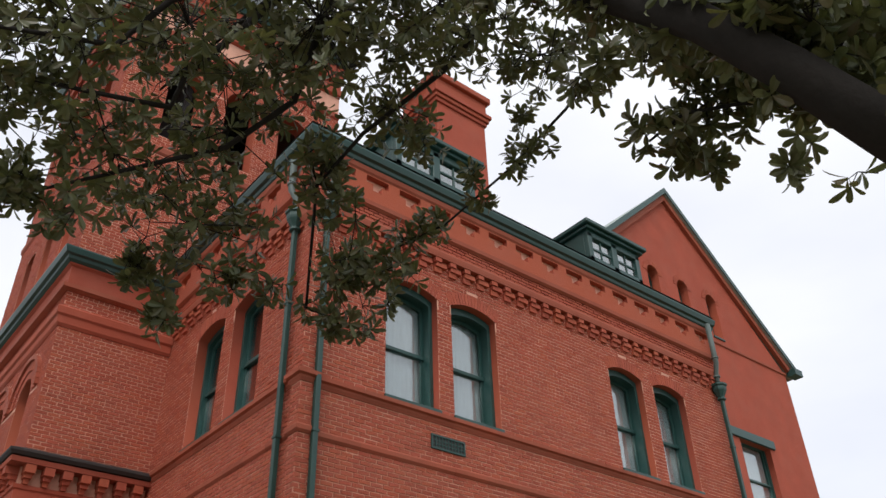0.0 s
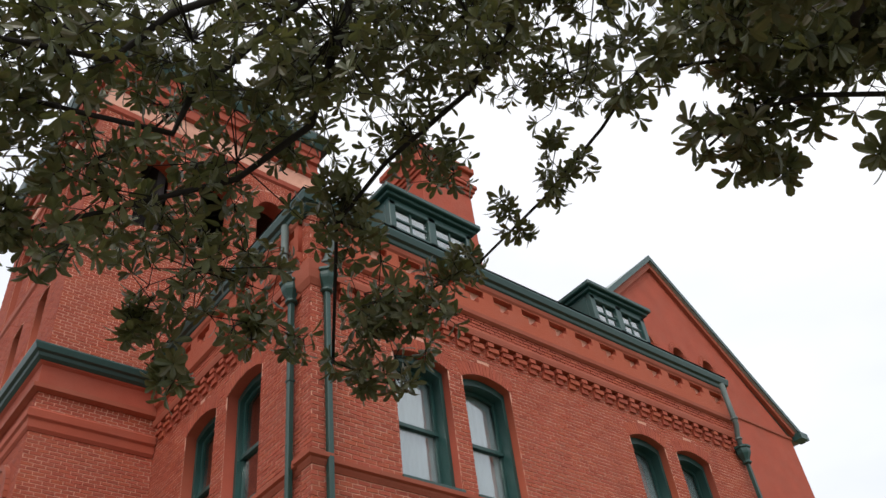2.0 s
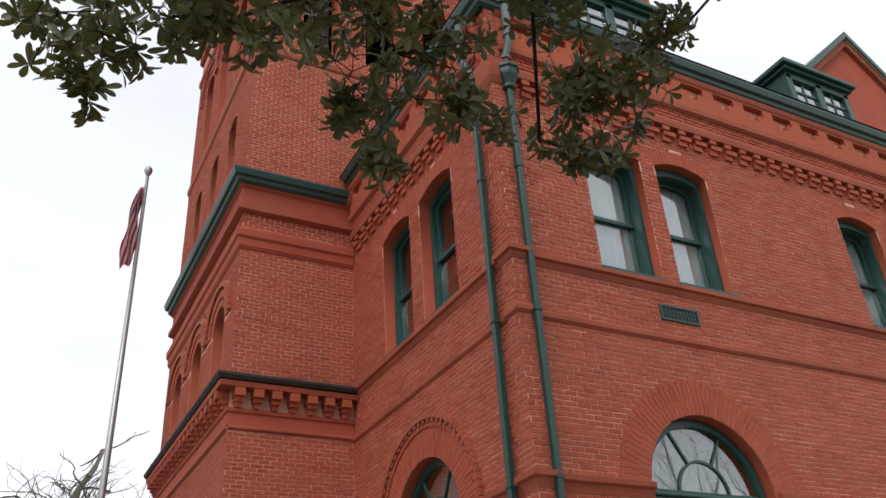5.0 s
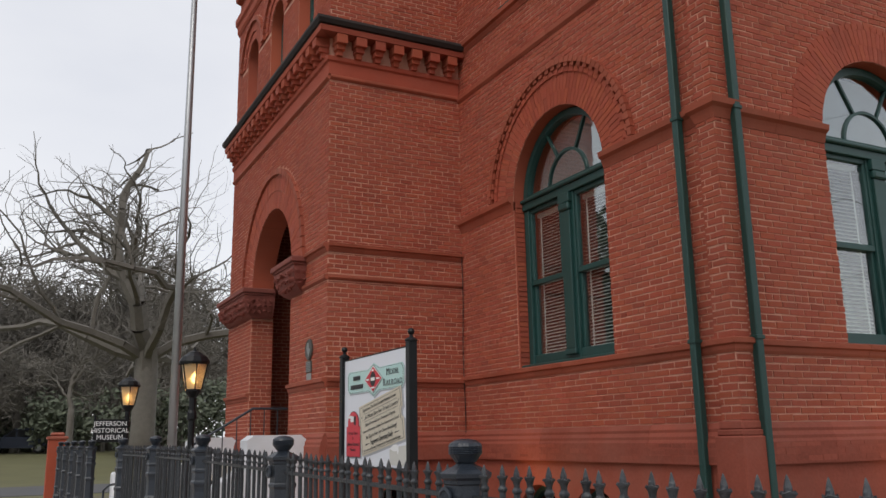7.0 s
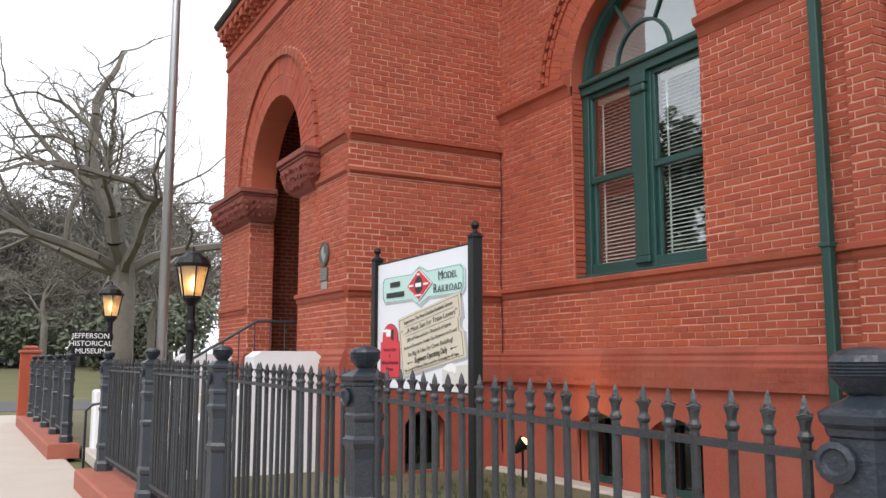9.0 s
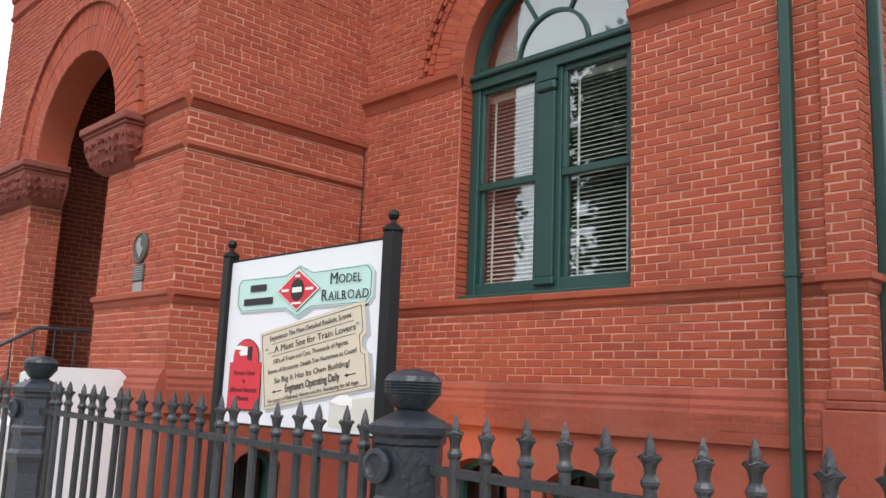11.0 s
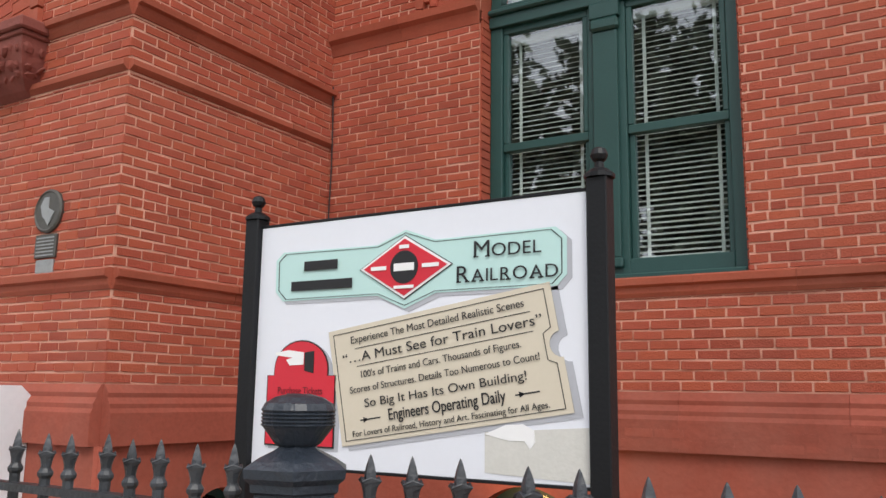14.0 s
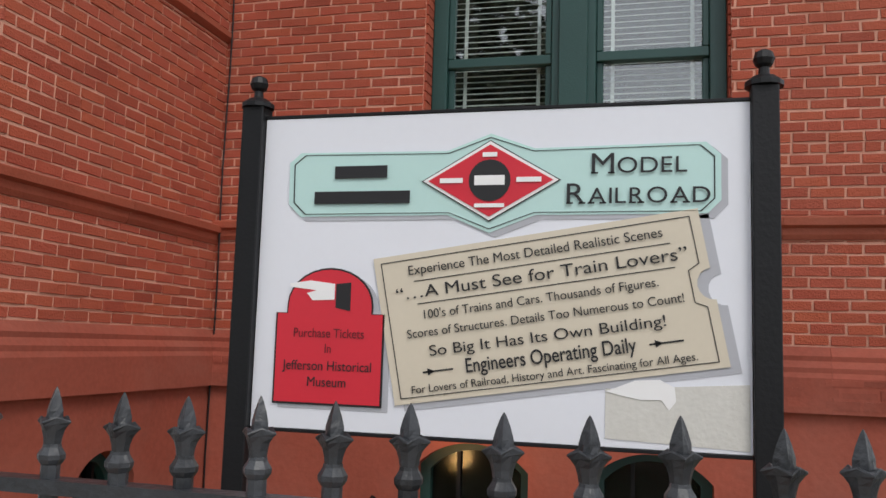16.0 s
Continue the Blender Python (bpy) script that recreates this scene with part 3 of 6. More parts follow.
boxed("grass_edge", (-0.32, -0.06, 0.0, 5.3, 0.05, 0.13), CONCRETE, label="low concrete edging at the wall foot", kind="structure", bevel=0.02)

# cornice of the main block
C_DENT, C_BAND, C_PAN, C_GUT = 10.46, 11.18, 11.75, 12.08


def cornice(face, u0, u1, parent, base=0.0, hood=True):
    """Corbelled dentils, belt, row of small sunk panels and gutter."""
    verts, faces = [], []

    def blk(a, b, v0, v1, w):
        q = len(verts)
        for ww in (-0.02, w):
            verts.extend([face.p(a, v0, ww), face.p(b, v0, ww), face.p(b, v1, ww), face.p(a, v1, ww)])
        faces.extend([(q + 4, q + 5, q + 6, q + 7), (q, q + 1, q + 5, q + 4), (q + 1, q + 2, q + 6, q + 5), (q + 2, q + 3, q + 7, q + 6), (q + 3, q, q + 4, q + 7)])

    n = round((u1 - u0) / 0.34)
    for i in range(n):
        a = u0 + (u1 - u0) * i / n
        blk(a + 0.03, a + 0.20, 10.46, 10.56, 0.05)
        blk(a + 0.05, a + 0.29, 10.565, 10.65, 0.085)
        blk(a + 0.02, a + 0.16, 10.655, 10.74, 0.11)
    raw("corbel_bricks", verts, faces, BRICK, parent, kind="stuff")
    moulding(face, u0, u1, [(10.745, 0.12), (10.80, 0.13), (10.86, 0.135), (10.90, 0.12)], BAND, parent)
    moulding(face, u0, u1, [(11.16, 0.10), (11.20, 0.15), (11.28, 0.16), (11.31, 0.12)], BAND, parent)
    # frieze with sunk panels
    m = round((u1 - u0) / 0.72)
    loops = [[(u0, 11.31), (u1, 11.31), (u1, 12.0), (u0, 12.0)]]
    for i in range(m):
        a = u0 + (u1 - u0) * (i + 0.5) / m
        loops.append([(a - 0.24, 11.70), (a - 0.10, 11.70), (a - 0.10, 11.56), (a + 0.10, 11.56), (a + 0.10, 11.70), (a + 0.24, 11.70), (a + 0.24, 11.86), (a - 0.24, 11.86)])
    link_mesh("frieze", plate(face, loops, 0.0, 0.12), BRICK, parent)
    moulding(face, u0, u1, [(11.88, 0.12), (11.92, 0.15), (12.0, 0.17)], BAND, parent)


cornice(F, 0.146, 5.22, wall_front)
cornice(S, 0.126, 11.0, wall_side)


def gutter(name, face, u0, u1, parent=None, z=12.0, ends=(0, 0)):
    return tagged(moulding(face, u0, u1, [(z, 0.12), (z + 0.04, 0.18), (z + 0.10, 0.20), (z + 0.12, 0.26), (z + 0.22, 0.30), (z + 0.25, 0.30), (z + 0.25, 0.05)], GREEN, parent, name, ends),
                  "dark green sheet-metal gutter along the eaves", kind="structure")


gutter("gutter_front", F, 0.0, 5.2, ends=(1, 0))
gutter("gutter_side", S, 0.0, 11.1, ends=(1, 0))

# clasping pilaster at the corner
pilaster = thing("corner_pilaster", "red brick corner pier with moulded bands", kind="structure")
bm = bmesh.new()
box(bm, -0.04, 0.155, -0.10, 0.145, 0.02, 12.08)
part("core", bm, MORTAR, pilaster)
PF, PS = Face("x", -0.04), Face("y", -0.10)
for z0, z1 in ((1.6, 2.245), (2.38, 4.605), (4.80, 6.775), (6.905, 7.555), (7.72, 10.505), (10.9, 12.0)):
    brick_courses(PF, -0.1065, 0.145, z0, z1, [], parent=pilaster)
    brick_courses(PS, -0.0465, 0.155, z0, z1, [], parent=pilaster)
for prof in (IMPOST, SILLBAND, LOWBELT, TOPBELT, [(10.5, 0.02), (10.6, 0.07), (10.75, 0.10), (10.9, 0.12)]):
    moulding(PF, -0.1, 0.145, prof, BAND, pilaster, ends=(1, 1))
    moulding(PS, -0.04, 0.155, prof, BAND, pilaster, ends=(1, 1))
bm = bmesh.new()
box(bm, -0.11, 0.22, -0.17, 0.20, 0.02, 1.46, 0.012)
box(bm, -0.09, 0.20, -0.15, 0.18, 1.46, 1.52, 0.012)
box(bm, -0.07, 0.18, -0.13, 0.17, 1.52, 1.6, 0.012)
part("base", bm, PLINTH, pilaster, "red painted moulded base")


# ---- tower ----
T0, T1, TX1 = 5.35, 11.36, 3.6
TC = 8.35
T_ARCH = (TC, 1.25, 1.1, 4.25, None)
T_UP = [(TC - 1.75, 0.42, 7.8, 9.15, None), (TC, 0.42, 7.8, 9.15, None), (TC + 1.75, 0.42, 7.8, 9.15, None)]
T_3F = [(TC - 1.55, 0.33, 12.45, 14.2, 0.06), (TC, 0.33, 12.45, 14.2, 0.06), (TC + 1.55, 0.33, 12.45, 14.2, 0.06)]
T_4F = [(TC - 1.55, 0.42, 15.6, 17.6, None), (TC, 0.42, 15.6, 17.6, None), (TC + 1.55, 0.42, 15.6, 17.6, None)]
TS_4F = [(-0.75, 0.42, 15.6, 17.6, None), (0.75, 0.42, 15.6, 17.6, None), (2.25, 0.42, 15.6, 17.6, None)]
T_TOP = 21.0
wall_tower_front = wall_shell("wall_tower_front", TF, T0, T1, 0.0, T_TOP, [T_ARCH] + T_UP + T_3F + T_4F, "red brick tower front with arched entrance", 0.42)
ts_shell = wall_shell("wall_tower_side", TS, -2.2 + 0.421, 0.0, 0.0, 12.3, TS_BASE, "red brick side of the entrance tower", 0.45)
ts_low = boxed("corner_core", (-2.1985, -1.778, 5.3485, 5.36, 1.2, T_TOP), MORTAR, ts_shell, bevel=0)
wall_tower_upper = wall_shell("wall_tower_upper", TS, -1.779, TX1, 12.3, T_TOP, TS_4F, "red brick upper tower wall with arched openings", 0.45)
boxed("wall_tower_far", (-1.779, TX1, T1 - 0.45, T1, 0.0, T_TOP), MORTAR, label="red brick far side of the tower", kind="structure", bevel=0)
boxed("wall_tower_rear", (TX1 - 0.45, TX1, T0 + 0.46, T1 - 0.46, 12.3, T_TOP), MORTAR, label="red brick rear of the tower", kind="structure", bevel=0)
# tower floors and backdrop wall, coloured near-black in place of shade
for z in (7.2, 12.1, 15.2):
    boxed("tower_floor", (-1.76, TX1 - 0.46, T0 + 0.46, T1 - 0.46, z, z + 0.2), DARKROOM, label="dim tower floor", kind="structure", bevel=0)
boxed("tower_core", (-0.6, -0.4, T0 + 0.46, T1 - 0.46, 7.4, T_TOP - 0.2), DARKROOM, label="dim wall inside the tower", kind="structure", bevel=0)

TB_LOW = [(3.73, 0.01), (3.76, 0.045), (3.80, 0.045), (3.815, 0.01)]
TB_IMP = [(4.14, 0.012), (4.18, 0.035), (4.21, 0.04), (4.22, 0.075), (4.26, 0.08), (4.275, 0.03)]
TB_SILL = [(v - 0.035, w) for v, w in SILLBAND]
TB_FRIEZE = [(6.80, 0.012), (6.83, 0.05), (6.86, 0.05), (6.88, 0.03)]
arch_gap = (TC - 1.25, TC + 1.25)
for prof, gaps in ((TB_LOW, [arch_gap]), (TB_IMP, [arch_gap]), (TB_SILL, [arch_gap]), (TB_FRIEZE, []), (BASEBELT, [arch_gap])):
    mt = PLINTH if prof is BASEBELT else BAND
    courses(TF, T0, T1, prof, wall_tower_front, gaps, 5 if prof is BASEBELT else 0.62, mt)
    courses(TS, -2.2, -0.001, prof, ts_shell, [], 5 if prof is BASEBELT else 0.62, mt)
for face, u0, u1, ops, par in ((TF, T0, TC - 1.25, [], wall_tower_front), (TF, TC + 1.25, T1, [], wall_tower_front), (TS, -2.2, -0.04, TS_BASE, ts_shell)):
    link_mesh("plinth", plate(face, [[(u0, 0.02), (u1, 0.02), (u1, 1.189), (u0, 1.189)]] + [arch_loop(*o) for o in ops], -0.02, 0.035), PLINTH, par, "red painted base")
def corbel_table(face, u0, u1, parent):
    moulding(face, u0, u1, [(6.88, 0.03), (7.08, 0.03), (7.10, 0.06), (7.16, 0.07)], BRICK, parent, ends=(1, 0))
    verts, faces = [], []
    n = round((u1 - u0) / 0.33)
    for i in range(n):
        a = u0 + (u1 - u0) * (i + 0.1) / n
        for b0, b1, v0, v1, w in ((0.0, 0.17, 7.33, 7.47, 0.22), (0.02, 0.15, 7.25, 7.34, 0.16), (0.04, 0.13, 7.165, 7.26, 0.11)):
            q = len(verts)
            for ww in (-0.02, w):
                verts.extend([face.p(a + b0, v0, ww), face.p(a + b1, v0, ww), face.p(a + b1, v1, ww), face.p(a + b0, v1, ww)])
            faces.extend([(q + 4, q + 5, q + 6, q + 7), (q, q + 1, q + 5, q + 4), (q + 1, q + 2, q + 6, q + 5), (q + 2, q + 3, q + 7, q + 6), (q + 3, q, q + 4, q + 7)])
    raw("corbel_bricks", verts, faces, BRICK, parent, kind="stuff")
    moulding(face, u0, u1, [(7.475, 0.23), (7.56, 0.24), (7.58, 0.20)], BRICK, parent, ends=(1, 0))
    moulding(face, u0, u1, [(7.585, 0.26), (7.64, 0.30), (7.68, 0.30), (7.80, 0.02)], SLATE, parent, "drip_ledge", ends=(1, 0))


corbel_table(TF, T0, T1, wall_tower_front)
corbel_table(TS, -2.2, -0.02, ts_shell)
# storey cornice of the tower, on the line of the main gutter
for face, u0, u1, par in ((TF, T0, T1, wall_tower_front), (TS, -2.2, -0.02, ts_shell)):
    moulding(face, u0, u1, [(10.20, 0.02), (10.26, 0.06), (10.40, 0.07), (10.44, 0.11), (10.57, 0.12), (10.63, 0.06)], BRICK, par, ends=(1, 0))
    moulding(face, u0, u1, [(10.97, 0.03), (11.01, 0.12), (11.09, 0.13), (11.13, 0.05)], BAND, par, ends=(1, 0))
    moulding(face, u0, u1, [(11.13, 0.05), (11.50, 0.05), (11.54, 0.10), (11.58, 0.12)], BRICK, par, ends=(1, 0))
gutter("gutter_tower_front", TF, T0, T1, z=11.56, ends=(1, 0))
gutter("gutter_tower_side", TS, -2.2, -0.2, z=11.56, ends=(1, 0))
# upper tower courses and crown
for face, u0, u1, par in ((TF, T0, T1, wall_tower_front), (TS, -2.2, TX1, wall_tower_upper)):
    moulding(face, u0, u1, [(15.05, 0.01), (15.10, 0.05), (15.22, 0.06), (15.30, 0.01)], BAND, par, ends=(1, 0))
    moulding(face, u0, u1, [(18.75, 0.01), (18.80, 0.06), (18.95, 0.07), (19.0, 0.02)], BRICK, par, ends=(1, 0))
    moulding(face, u0, u1, [(19.6, 0.02), (19.65, 0.10), (19.85, 0.11), (19.9, 0.06), (20.1, 0.06), (20.12, 0.16), (20.35, 0.17), (20.38, 0.22), (20.6, 0.24)], BRICK, par, ends=(1, 0))
    moulding(face, u0, u1, [(20.6, 0.3), (20.75, 0.4), (21.0, 0.45), (21.02, 0.0)], GREEN, par, "eaves_gutter", ends=(1, 0))
bm = bmesh.new()
a, b, c, d = (-2.65, 4.9), (TX1 + 0.4, 4.9), (TX1 + 0.4, T1 + 0.45), (-2.65, T1 + 0.45)
base = [bm.verts.new((*p, 21.0)) for p in (a, b, c, d)]
apex = bm.verts.new((0.7, TC, 26.5))
for i in range(4):
    bm.faces.new((base[i], base[(i + 1) % 4], apex))
bm.faces.new(list(reversed(base)))
tagged(part("roof_tower", bm, DARKROOF), "steep dark pyramid roof of the tower", kind="structure")

# brickwork of the tower arch: two plain rings and a dentilled hood
voussoirs(TF, TC, 4.25, 1.25, 1.55, 0, math.pi, 40, -0.40, 0.008, wall_tower_front)
voussoirs(TF, TC, 4.25, 1.56, 1.84, 0, math.pi, 48, -0.02, 0.012, wall_tower_front)
voussoirs(TF, TC, 4.25, 1.85, 1.95, 0, math.pi, 34, -0.01, 0.055, wall_tower_front, "hood_mould", BAND)
for op in T_UP + T_4F:
    voussoirs(TF, op[0], op[3], op[1], op[1] + 0.16, 0, math.pi, 18, -0.15, 0.01, wall_tower_front)
    voussoirs(TF, op[0], op[3], op[1] + 0.17, op[1] + 0.36, 0, math.pi, 22, -0.02, 0.03, wall_tower_front)
    voussoirs(TF, op[0], op[3], op[1] + 0.37, op[1] + 0.46, 0, math.pi, 22, -0.02, 0.075, wall_tower_front, "hood_mould", BAND)
for op in TS_4F:
    voussoirs(TS, op[0], op[3], op[1], op[1] + 0.34, 0, math.pi, 18, -0.15, 0.01, wall_tower_upper)


def capital(u0, u1, name):
    """Carved bracket block under the entrance arch, bulging below a moulded top."""
    t = thing(name, "dark red carved stone capital with leaf ornament under the entrance arch", kind="structure")
    bm = bmesh.new()
    rows = ((3.72, 0.01, 0.0), (3.755, 0.07, 0.05), (3.82, 0.13, 0.10), (3.91, 0.175, 0.14), (4.02, 0.205, 0.165), (4.12, 0.21, 0.17))
    rings = []
    for z, w, e in rows:
        q = [(u0 - e, -0.36), (u1 + e, -0.36), (u1 + e, w), (u0 - e, w)]
        rings.append([bm.verts.new(TF.p(u, z, ww)) for u, ww in q])
    for r, s in zip(rings, rings[1:]):
        for i in range(4):
            bm.faces.new((r[i], r[(i + 1) % 4], s[(i + 1) % 4], s[i]))
    bm.faces.new(rings[0])
    bm.faces.new(list(reversed(rings[-1])))
    part("bell", bm, STONE, t)
    bm = bmesh.new()
    TF.box(bm, u0 - 0.19, u1 + 0.19, 4.122, 4.16, -0.36, 0.23, 0.008)
    TF.box(bm, u0 - 0.22, u1 + 0.22, 4.162, 4.25, -0.36, 0.26, 0.012)
    part("abacus", bm, STONE, t)
    bm = bmesh.new()
    def boss(at, r):
        g = bmesh.ops.create_icosphere(bm, subdivisions=1, radius=r)
        bmesh.ops.transform(bm, verts=g["verts"], matrix=Matrix.Translation(at) @ pose(0, 0, 0, rng.uniform(0, 90), rng.uniform(0, 90), rng.uniform(0, 90)) @ Matrix.Diagonal((1.25, 0.45, 1.0, 1)))

    for z, w, e in ((3.83, 0.13, 0.11), (3.92, 0.175, 0.145), (4.02, 0.20, 0.165)):
        n = max(5, round((u1 - u0 + 2 * e) / 0.085))
        for i in range(n):
            boss(TF.p(u0 - e + (u1 - u0 + 2 * e) * (i + 0.5 + rng.uniform(-0.2, 0.2)) / n, z + rng.uniform(-0.02, 0.02), w), rng.uniform(0.028, 0.05))
        for i in range(5):
            for u in (u0 - e, u1 + e):
                boss(TF.p(u, z + rng.uniform(-0.02, 0.02), -0.33 + (w + 0.33) * (i + 0.5) / 5), rng.uniform(0.028, 0.05))
    part("carving", bm, STONE, t, "carved foliage")
    return t


capital(TC - 1.25 - 0.62, TC - 1.25 + 0.12, "capital")
capital(TC + 1.25 - 0.12, TC + 1.25 + 1.62, "capital")

boxed("mortar_face", (-2.196, -1.79, TC + 1.2475, TC + 1.26, 1.1, 3.73), MORTAR, wall_tower_front, bevel=0)
brick_courses(Face("y", TC + 1.247), -2.19, -1.79, 1.1, 3.72, [], parent=wall_tower_front)
# entrance porch: steps, door, vestibule with shade put into back, ceiling and floor colours
porch = thing("porch", "dim vestibule behind the entrance arch", kind="structure")
boxed("landing", (-2.7, 0.0, TC - 1.25, TC + 1.25, 0.1, 1.1), CONCRETE, porch, bevel=0.01)
boxed("vestibule_side", (-1.78, -0.05, TC - 2.75, TC - 2.45, 1.1, 6.6), BRICK, porch, bevel=0)
boxed("vestibule_side", (-1.78, -0.05, TC + 2.45, TC + 2.75, 1.1, 6.6), MORTAR, porch, bevel=0)
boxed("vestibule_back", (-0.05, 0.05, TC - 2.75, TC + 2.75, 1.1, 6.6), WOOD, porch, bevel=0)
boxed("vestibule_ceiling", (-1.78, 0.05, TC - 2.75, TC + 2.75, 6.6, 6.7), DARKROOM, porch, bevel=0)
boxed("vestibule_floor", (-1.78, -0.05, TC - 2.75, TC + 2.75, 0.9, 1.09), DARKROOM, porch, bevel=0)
brick_courses(Face("y", TC + 2.45), -1.77, -0.06, 1.11, 6.58, [], parent=porch)
door = thing("door_1", "dark panelled wooden entrance door, shut", kind="structure")
boxed("door_leaf", (-0.12, -0.06, TC - 0.95, TC + 0.95, 1.105, 3.6), WOOD, door)
for k in range(4):
    boxed("panel", (-0.14, -0.115, TC - 0.85 + 0.45 * k, TC - 0.5 + 0.45 * k, 1.3, 3.4), WOOD, door)
for i in range(6):
    boxed("step", (-2.75 - 0.3 * (i + 1), -2.75 - 0.3 * i, TC - 1.35, TC + 1.35, 0.05, 1.1 - 0.17 * (i + 1)), CONCRETE, porch, bevel=0.008)
for y0 in (TC - 2.3, TC + 1.9):
    cheek = thing("cheek_wall", "white painted masonry wing wall beside the entrance steps", "steps", "wing walls of the steps")
    bm = bmesh.new()
    poly = [(-2.24, 0.1), (-2.24, 1.5), (-2.32, 1.57), (-3.0, 1.57), (-3.1, 1.5), (-3.1, 1.15), (-4.25, 0.45), (-4.25, 0.1)]
    va = [bm.verts.new((x, y0, z)) for x, z in poly]
    vb = [bm.verts.new((x, y0 + 0.4, z)) for x, z in poly]
    n = len(poly)
    for i in range(n):
        bm.faces.new((va[i], va[(i + 1) % n], vb[(i + 1) % n], vb[i]))
    bm.faces.new(va)
    bm.faces.new(list(reversed(vb)))
    bmesh.ops.recalc_face_normals(bm, faces=bm.faces)
    part("wall", bm, WHITEWASH, cheek)
rail = thing("handrail", "thin dark iron handrail climbing the entrance steps", "handrail")
bm = bmesh.new()
tube(bm, [(-4.3, TC - 1.2, 1.05), (-2.75, TC - 1.2, 1.98), (-1.35, TC - 1.2, 1.98)], 0.02, 8)
part("top_rail", bm, IRON, rail, smooth=True)
for i in range(14):
    x = -4.25 + i * 0.21
    zt = min(1.98, 1.05 + (x + 4.3) * 0.6)
    bm = bmesh.new()
    tube(bm, [(x, TC - 1.2, max(0.12, zt - 0.92)), (x, TC - 1.2, zt)], 0.009, 6)
    part("baluster", bm, IRON, rail)


# ---- gabled wing ----
WX0, WX1, WPK = 11.0, 22.4, 16.72
G_WIN = [(15.27, 0.29, 16.0, 17.5, None), (16.87, 0.29, 16.0, 17.5, None), (18.47, 0.29, 16.0, 17.5, None)]
G_SASH = [(16.85, 0.62, 9.9, 12.35, 0.01), (19.1, 0.85, 9.9, 12.35, 0.01)]
wall_wing = link_mesh("wall_wing", plate(G, [[(WX0, 0), (WX1, 0), (WX1, 15.75), (WPK, 21.45), (WX0, 15.75)]] + [arch_loop(*o) for o in G_WIN + G_SASH], -0.45, 0), BRICK,
                      label="red brick gabled wing with three small arched windows", kind="structure")
boxed("wall_wing_side", (WX1 - 0.45, WX1, 4.4, 16, 0, 15.7), BRICK, label="red brick side of the gabled wing", kind="structure", bevel=0)
moulding(G, WX0, WX1, [(15.72, 0.01), (15.75, 0.05), (15.83, 0.05), (15.85, 0.01)], BAND, wall_wing)
boxed("lintel", (16.1, 20.2, 3.84, 3.95, 12.36, 12.65), GREEN, wall_wing, "green painted lintel", bevel=0.01)
for o in G_WIN:
    voussoirs(G, o[0], o[3], o[1], o[1] + 0.2, 0, math.pi, 14, -0.1, 0.02, wall_wing)
roof_wing = thing("roof_wing", "steep grey-green sheet roof with dark green verge", kind="structure")
for s in (-1, 1):
    xe = WPK + s * 6.25
    bm = bmesh.new()
    top = [(WPK, 3.7, 21.67), (xe, 3.7, 15.98), (xe, 16.2, 15.98), (WPK, 16.2, 21.67)]
    va = [bm.verts.new(p) for p in top]
    vb = [bm.verts.new((p[0], p[1], p[2] - 0.22)) for p in top]
    for i in range(4):
        bm.faces.new((va[i], va[(i + 1) % 4], vb[(i + 1) % 4], vb[i]))
    bm.faces.new(va)
    bm.faces.new(vb)
    part("roof_slope", bm, ROOF, roof_wing)
    bm = bmesh.new()
    verge = [(WPK, 3.66, 21.70), (xe + s * 0.05, 3.66, 15.96), (xe - s * 0.17, 3.66, 15.92), (WPK, 3.66, 21.46)]
    va = [bm.verts.new(p) for p in verge]
    vb = [bm.verts.new((p[0], 3.76, p[2])) for p in verge]
    for i in range(4):
        bm.faces.new((va[i], va[(i + 1) % 4], vb[(i + 1) % 4], vb[i]))
    bm.faces.new(va)
    bm.faces.new(vb)
    part("verge_board", bm, GREEN, roof_wing)
    bm = bmesh.new()
    rake = [(WPK, 3.78, 21.45), (xe - s * 0.17, 3.78, 15.91), (xe - s * 0.42, 3.78, 15.87), (WPK, 3.78, 21.17)]
    va = [bm.verts.new(p) for p in rake]
    vb = [bm.verts.new((p[0], 3.93, p[2])) for p in rake]
    for i in range(4):
        bm.faces.new((va[i], va[(i + 1) % 4], vb[(i + 1) % 4], vb[i]))
    bm.faces.new(va)
    bm.faces.new(vb)
    part("raking_course", bm, BAND, roof_wing, "red brick course under the verge")
    boxed("eave_return", (xe - 0.45 if s > 0 else xe - 0.05, xe + 0.05 if s > 0 else xe + 0.45, 3.55, 3.9, 15.72, 15.97), GREEN, roof_wing)
# backdrops behind the wing windows, their dark colour standing for shade
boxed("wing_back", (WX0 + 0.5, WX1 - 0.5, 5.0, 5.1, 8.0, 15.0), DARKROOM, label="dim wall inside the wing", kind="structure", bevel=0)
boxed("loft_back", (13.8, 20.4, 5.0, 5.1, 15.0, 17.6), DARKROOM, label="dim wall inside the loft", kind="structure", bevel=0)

# ---- main roof, dormers, chimney ----
bm = bmesh.new()
e = [(-0.3, -0.3), (11.05, -0.3), (11.05, 16.6), (-0.3, 16.6)]
base = [bm.verts.new((*p, 12.30)) for p in e]
r1, r2 = bm.verts.new((5.4, 6.4, 14.4)), bm.verts.new((5.4, 11.0, 14.4))
bm.faces.new((base[0], base[1], r1))
bm.faces.new((base[1], base[2], r2, r1))
bm.faces.new((base[2], base[3], r2))
bm.faces.new((base[3], base[0], r1, r2))
tagged(part("roof_main", bm, DARKROOF), "dark slate hipped main roof", kind="structure")


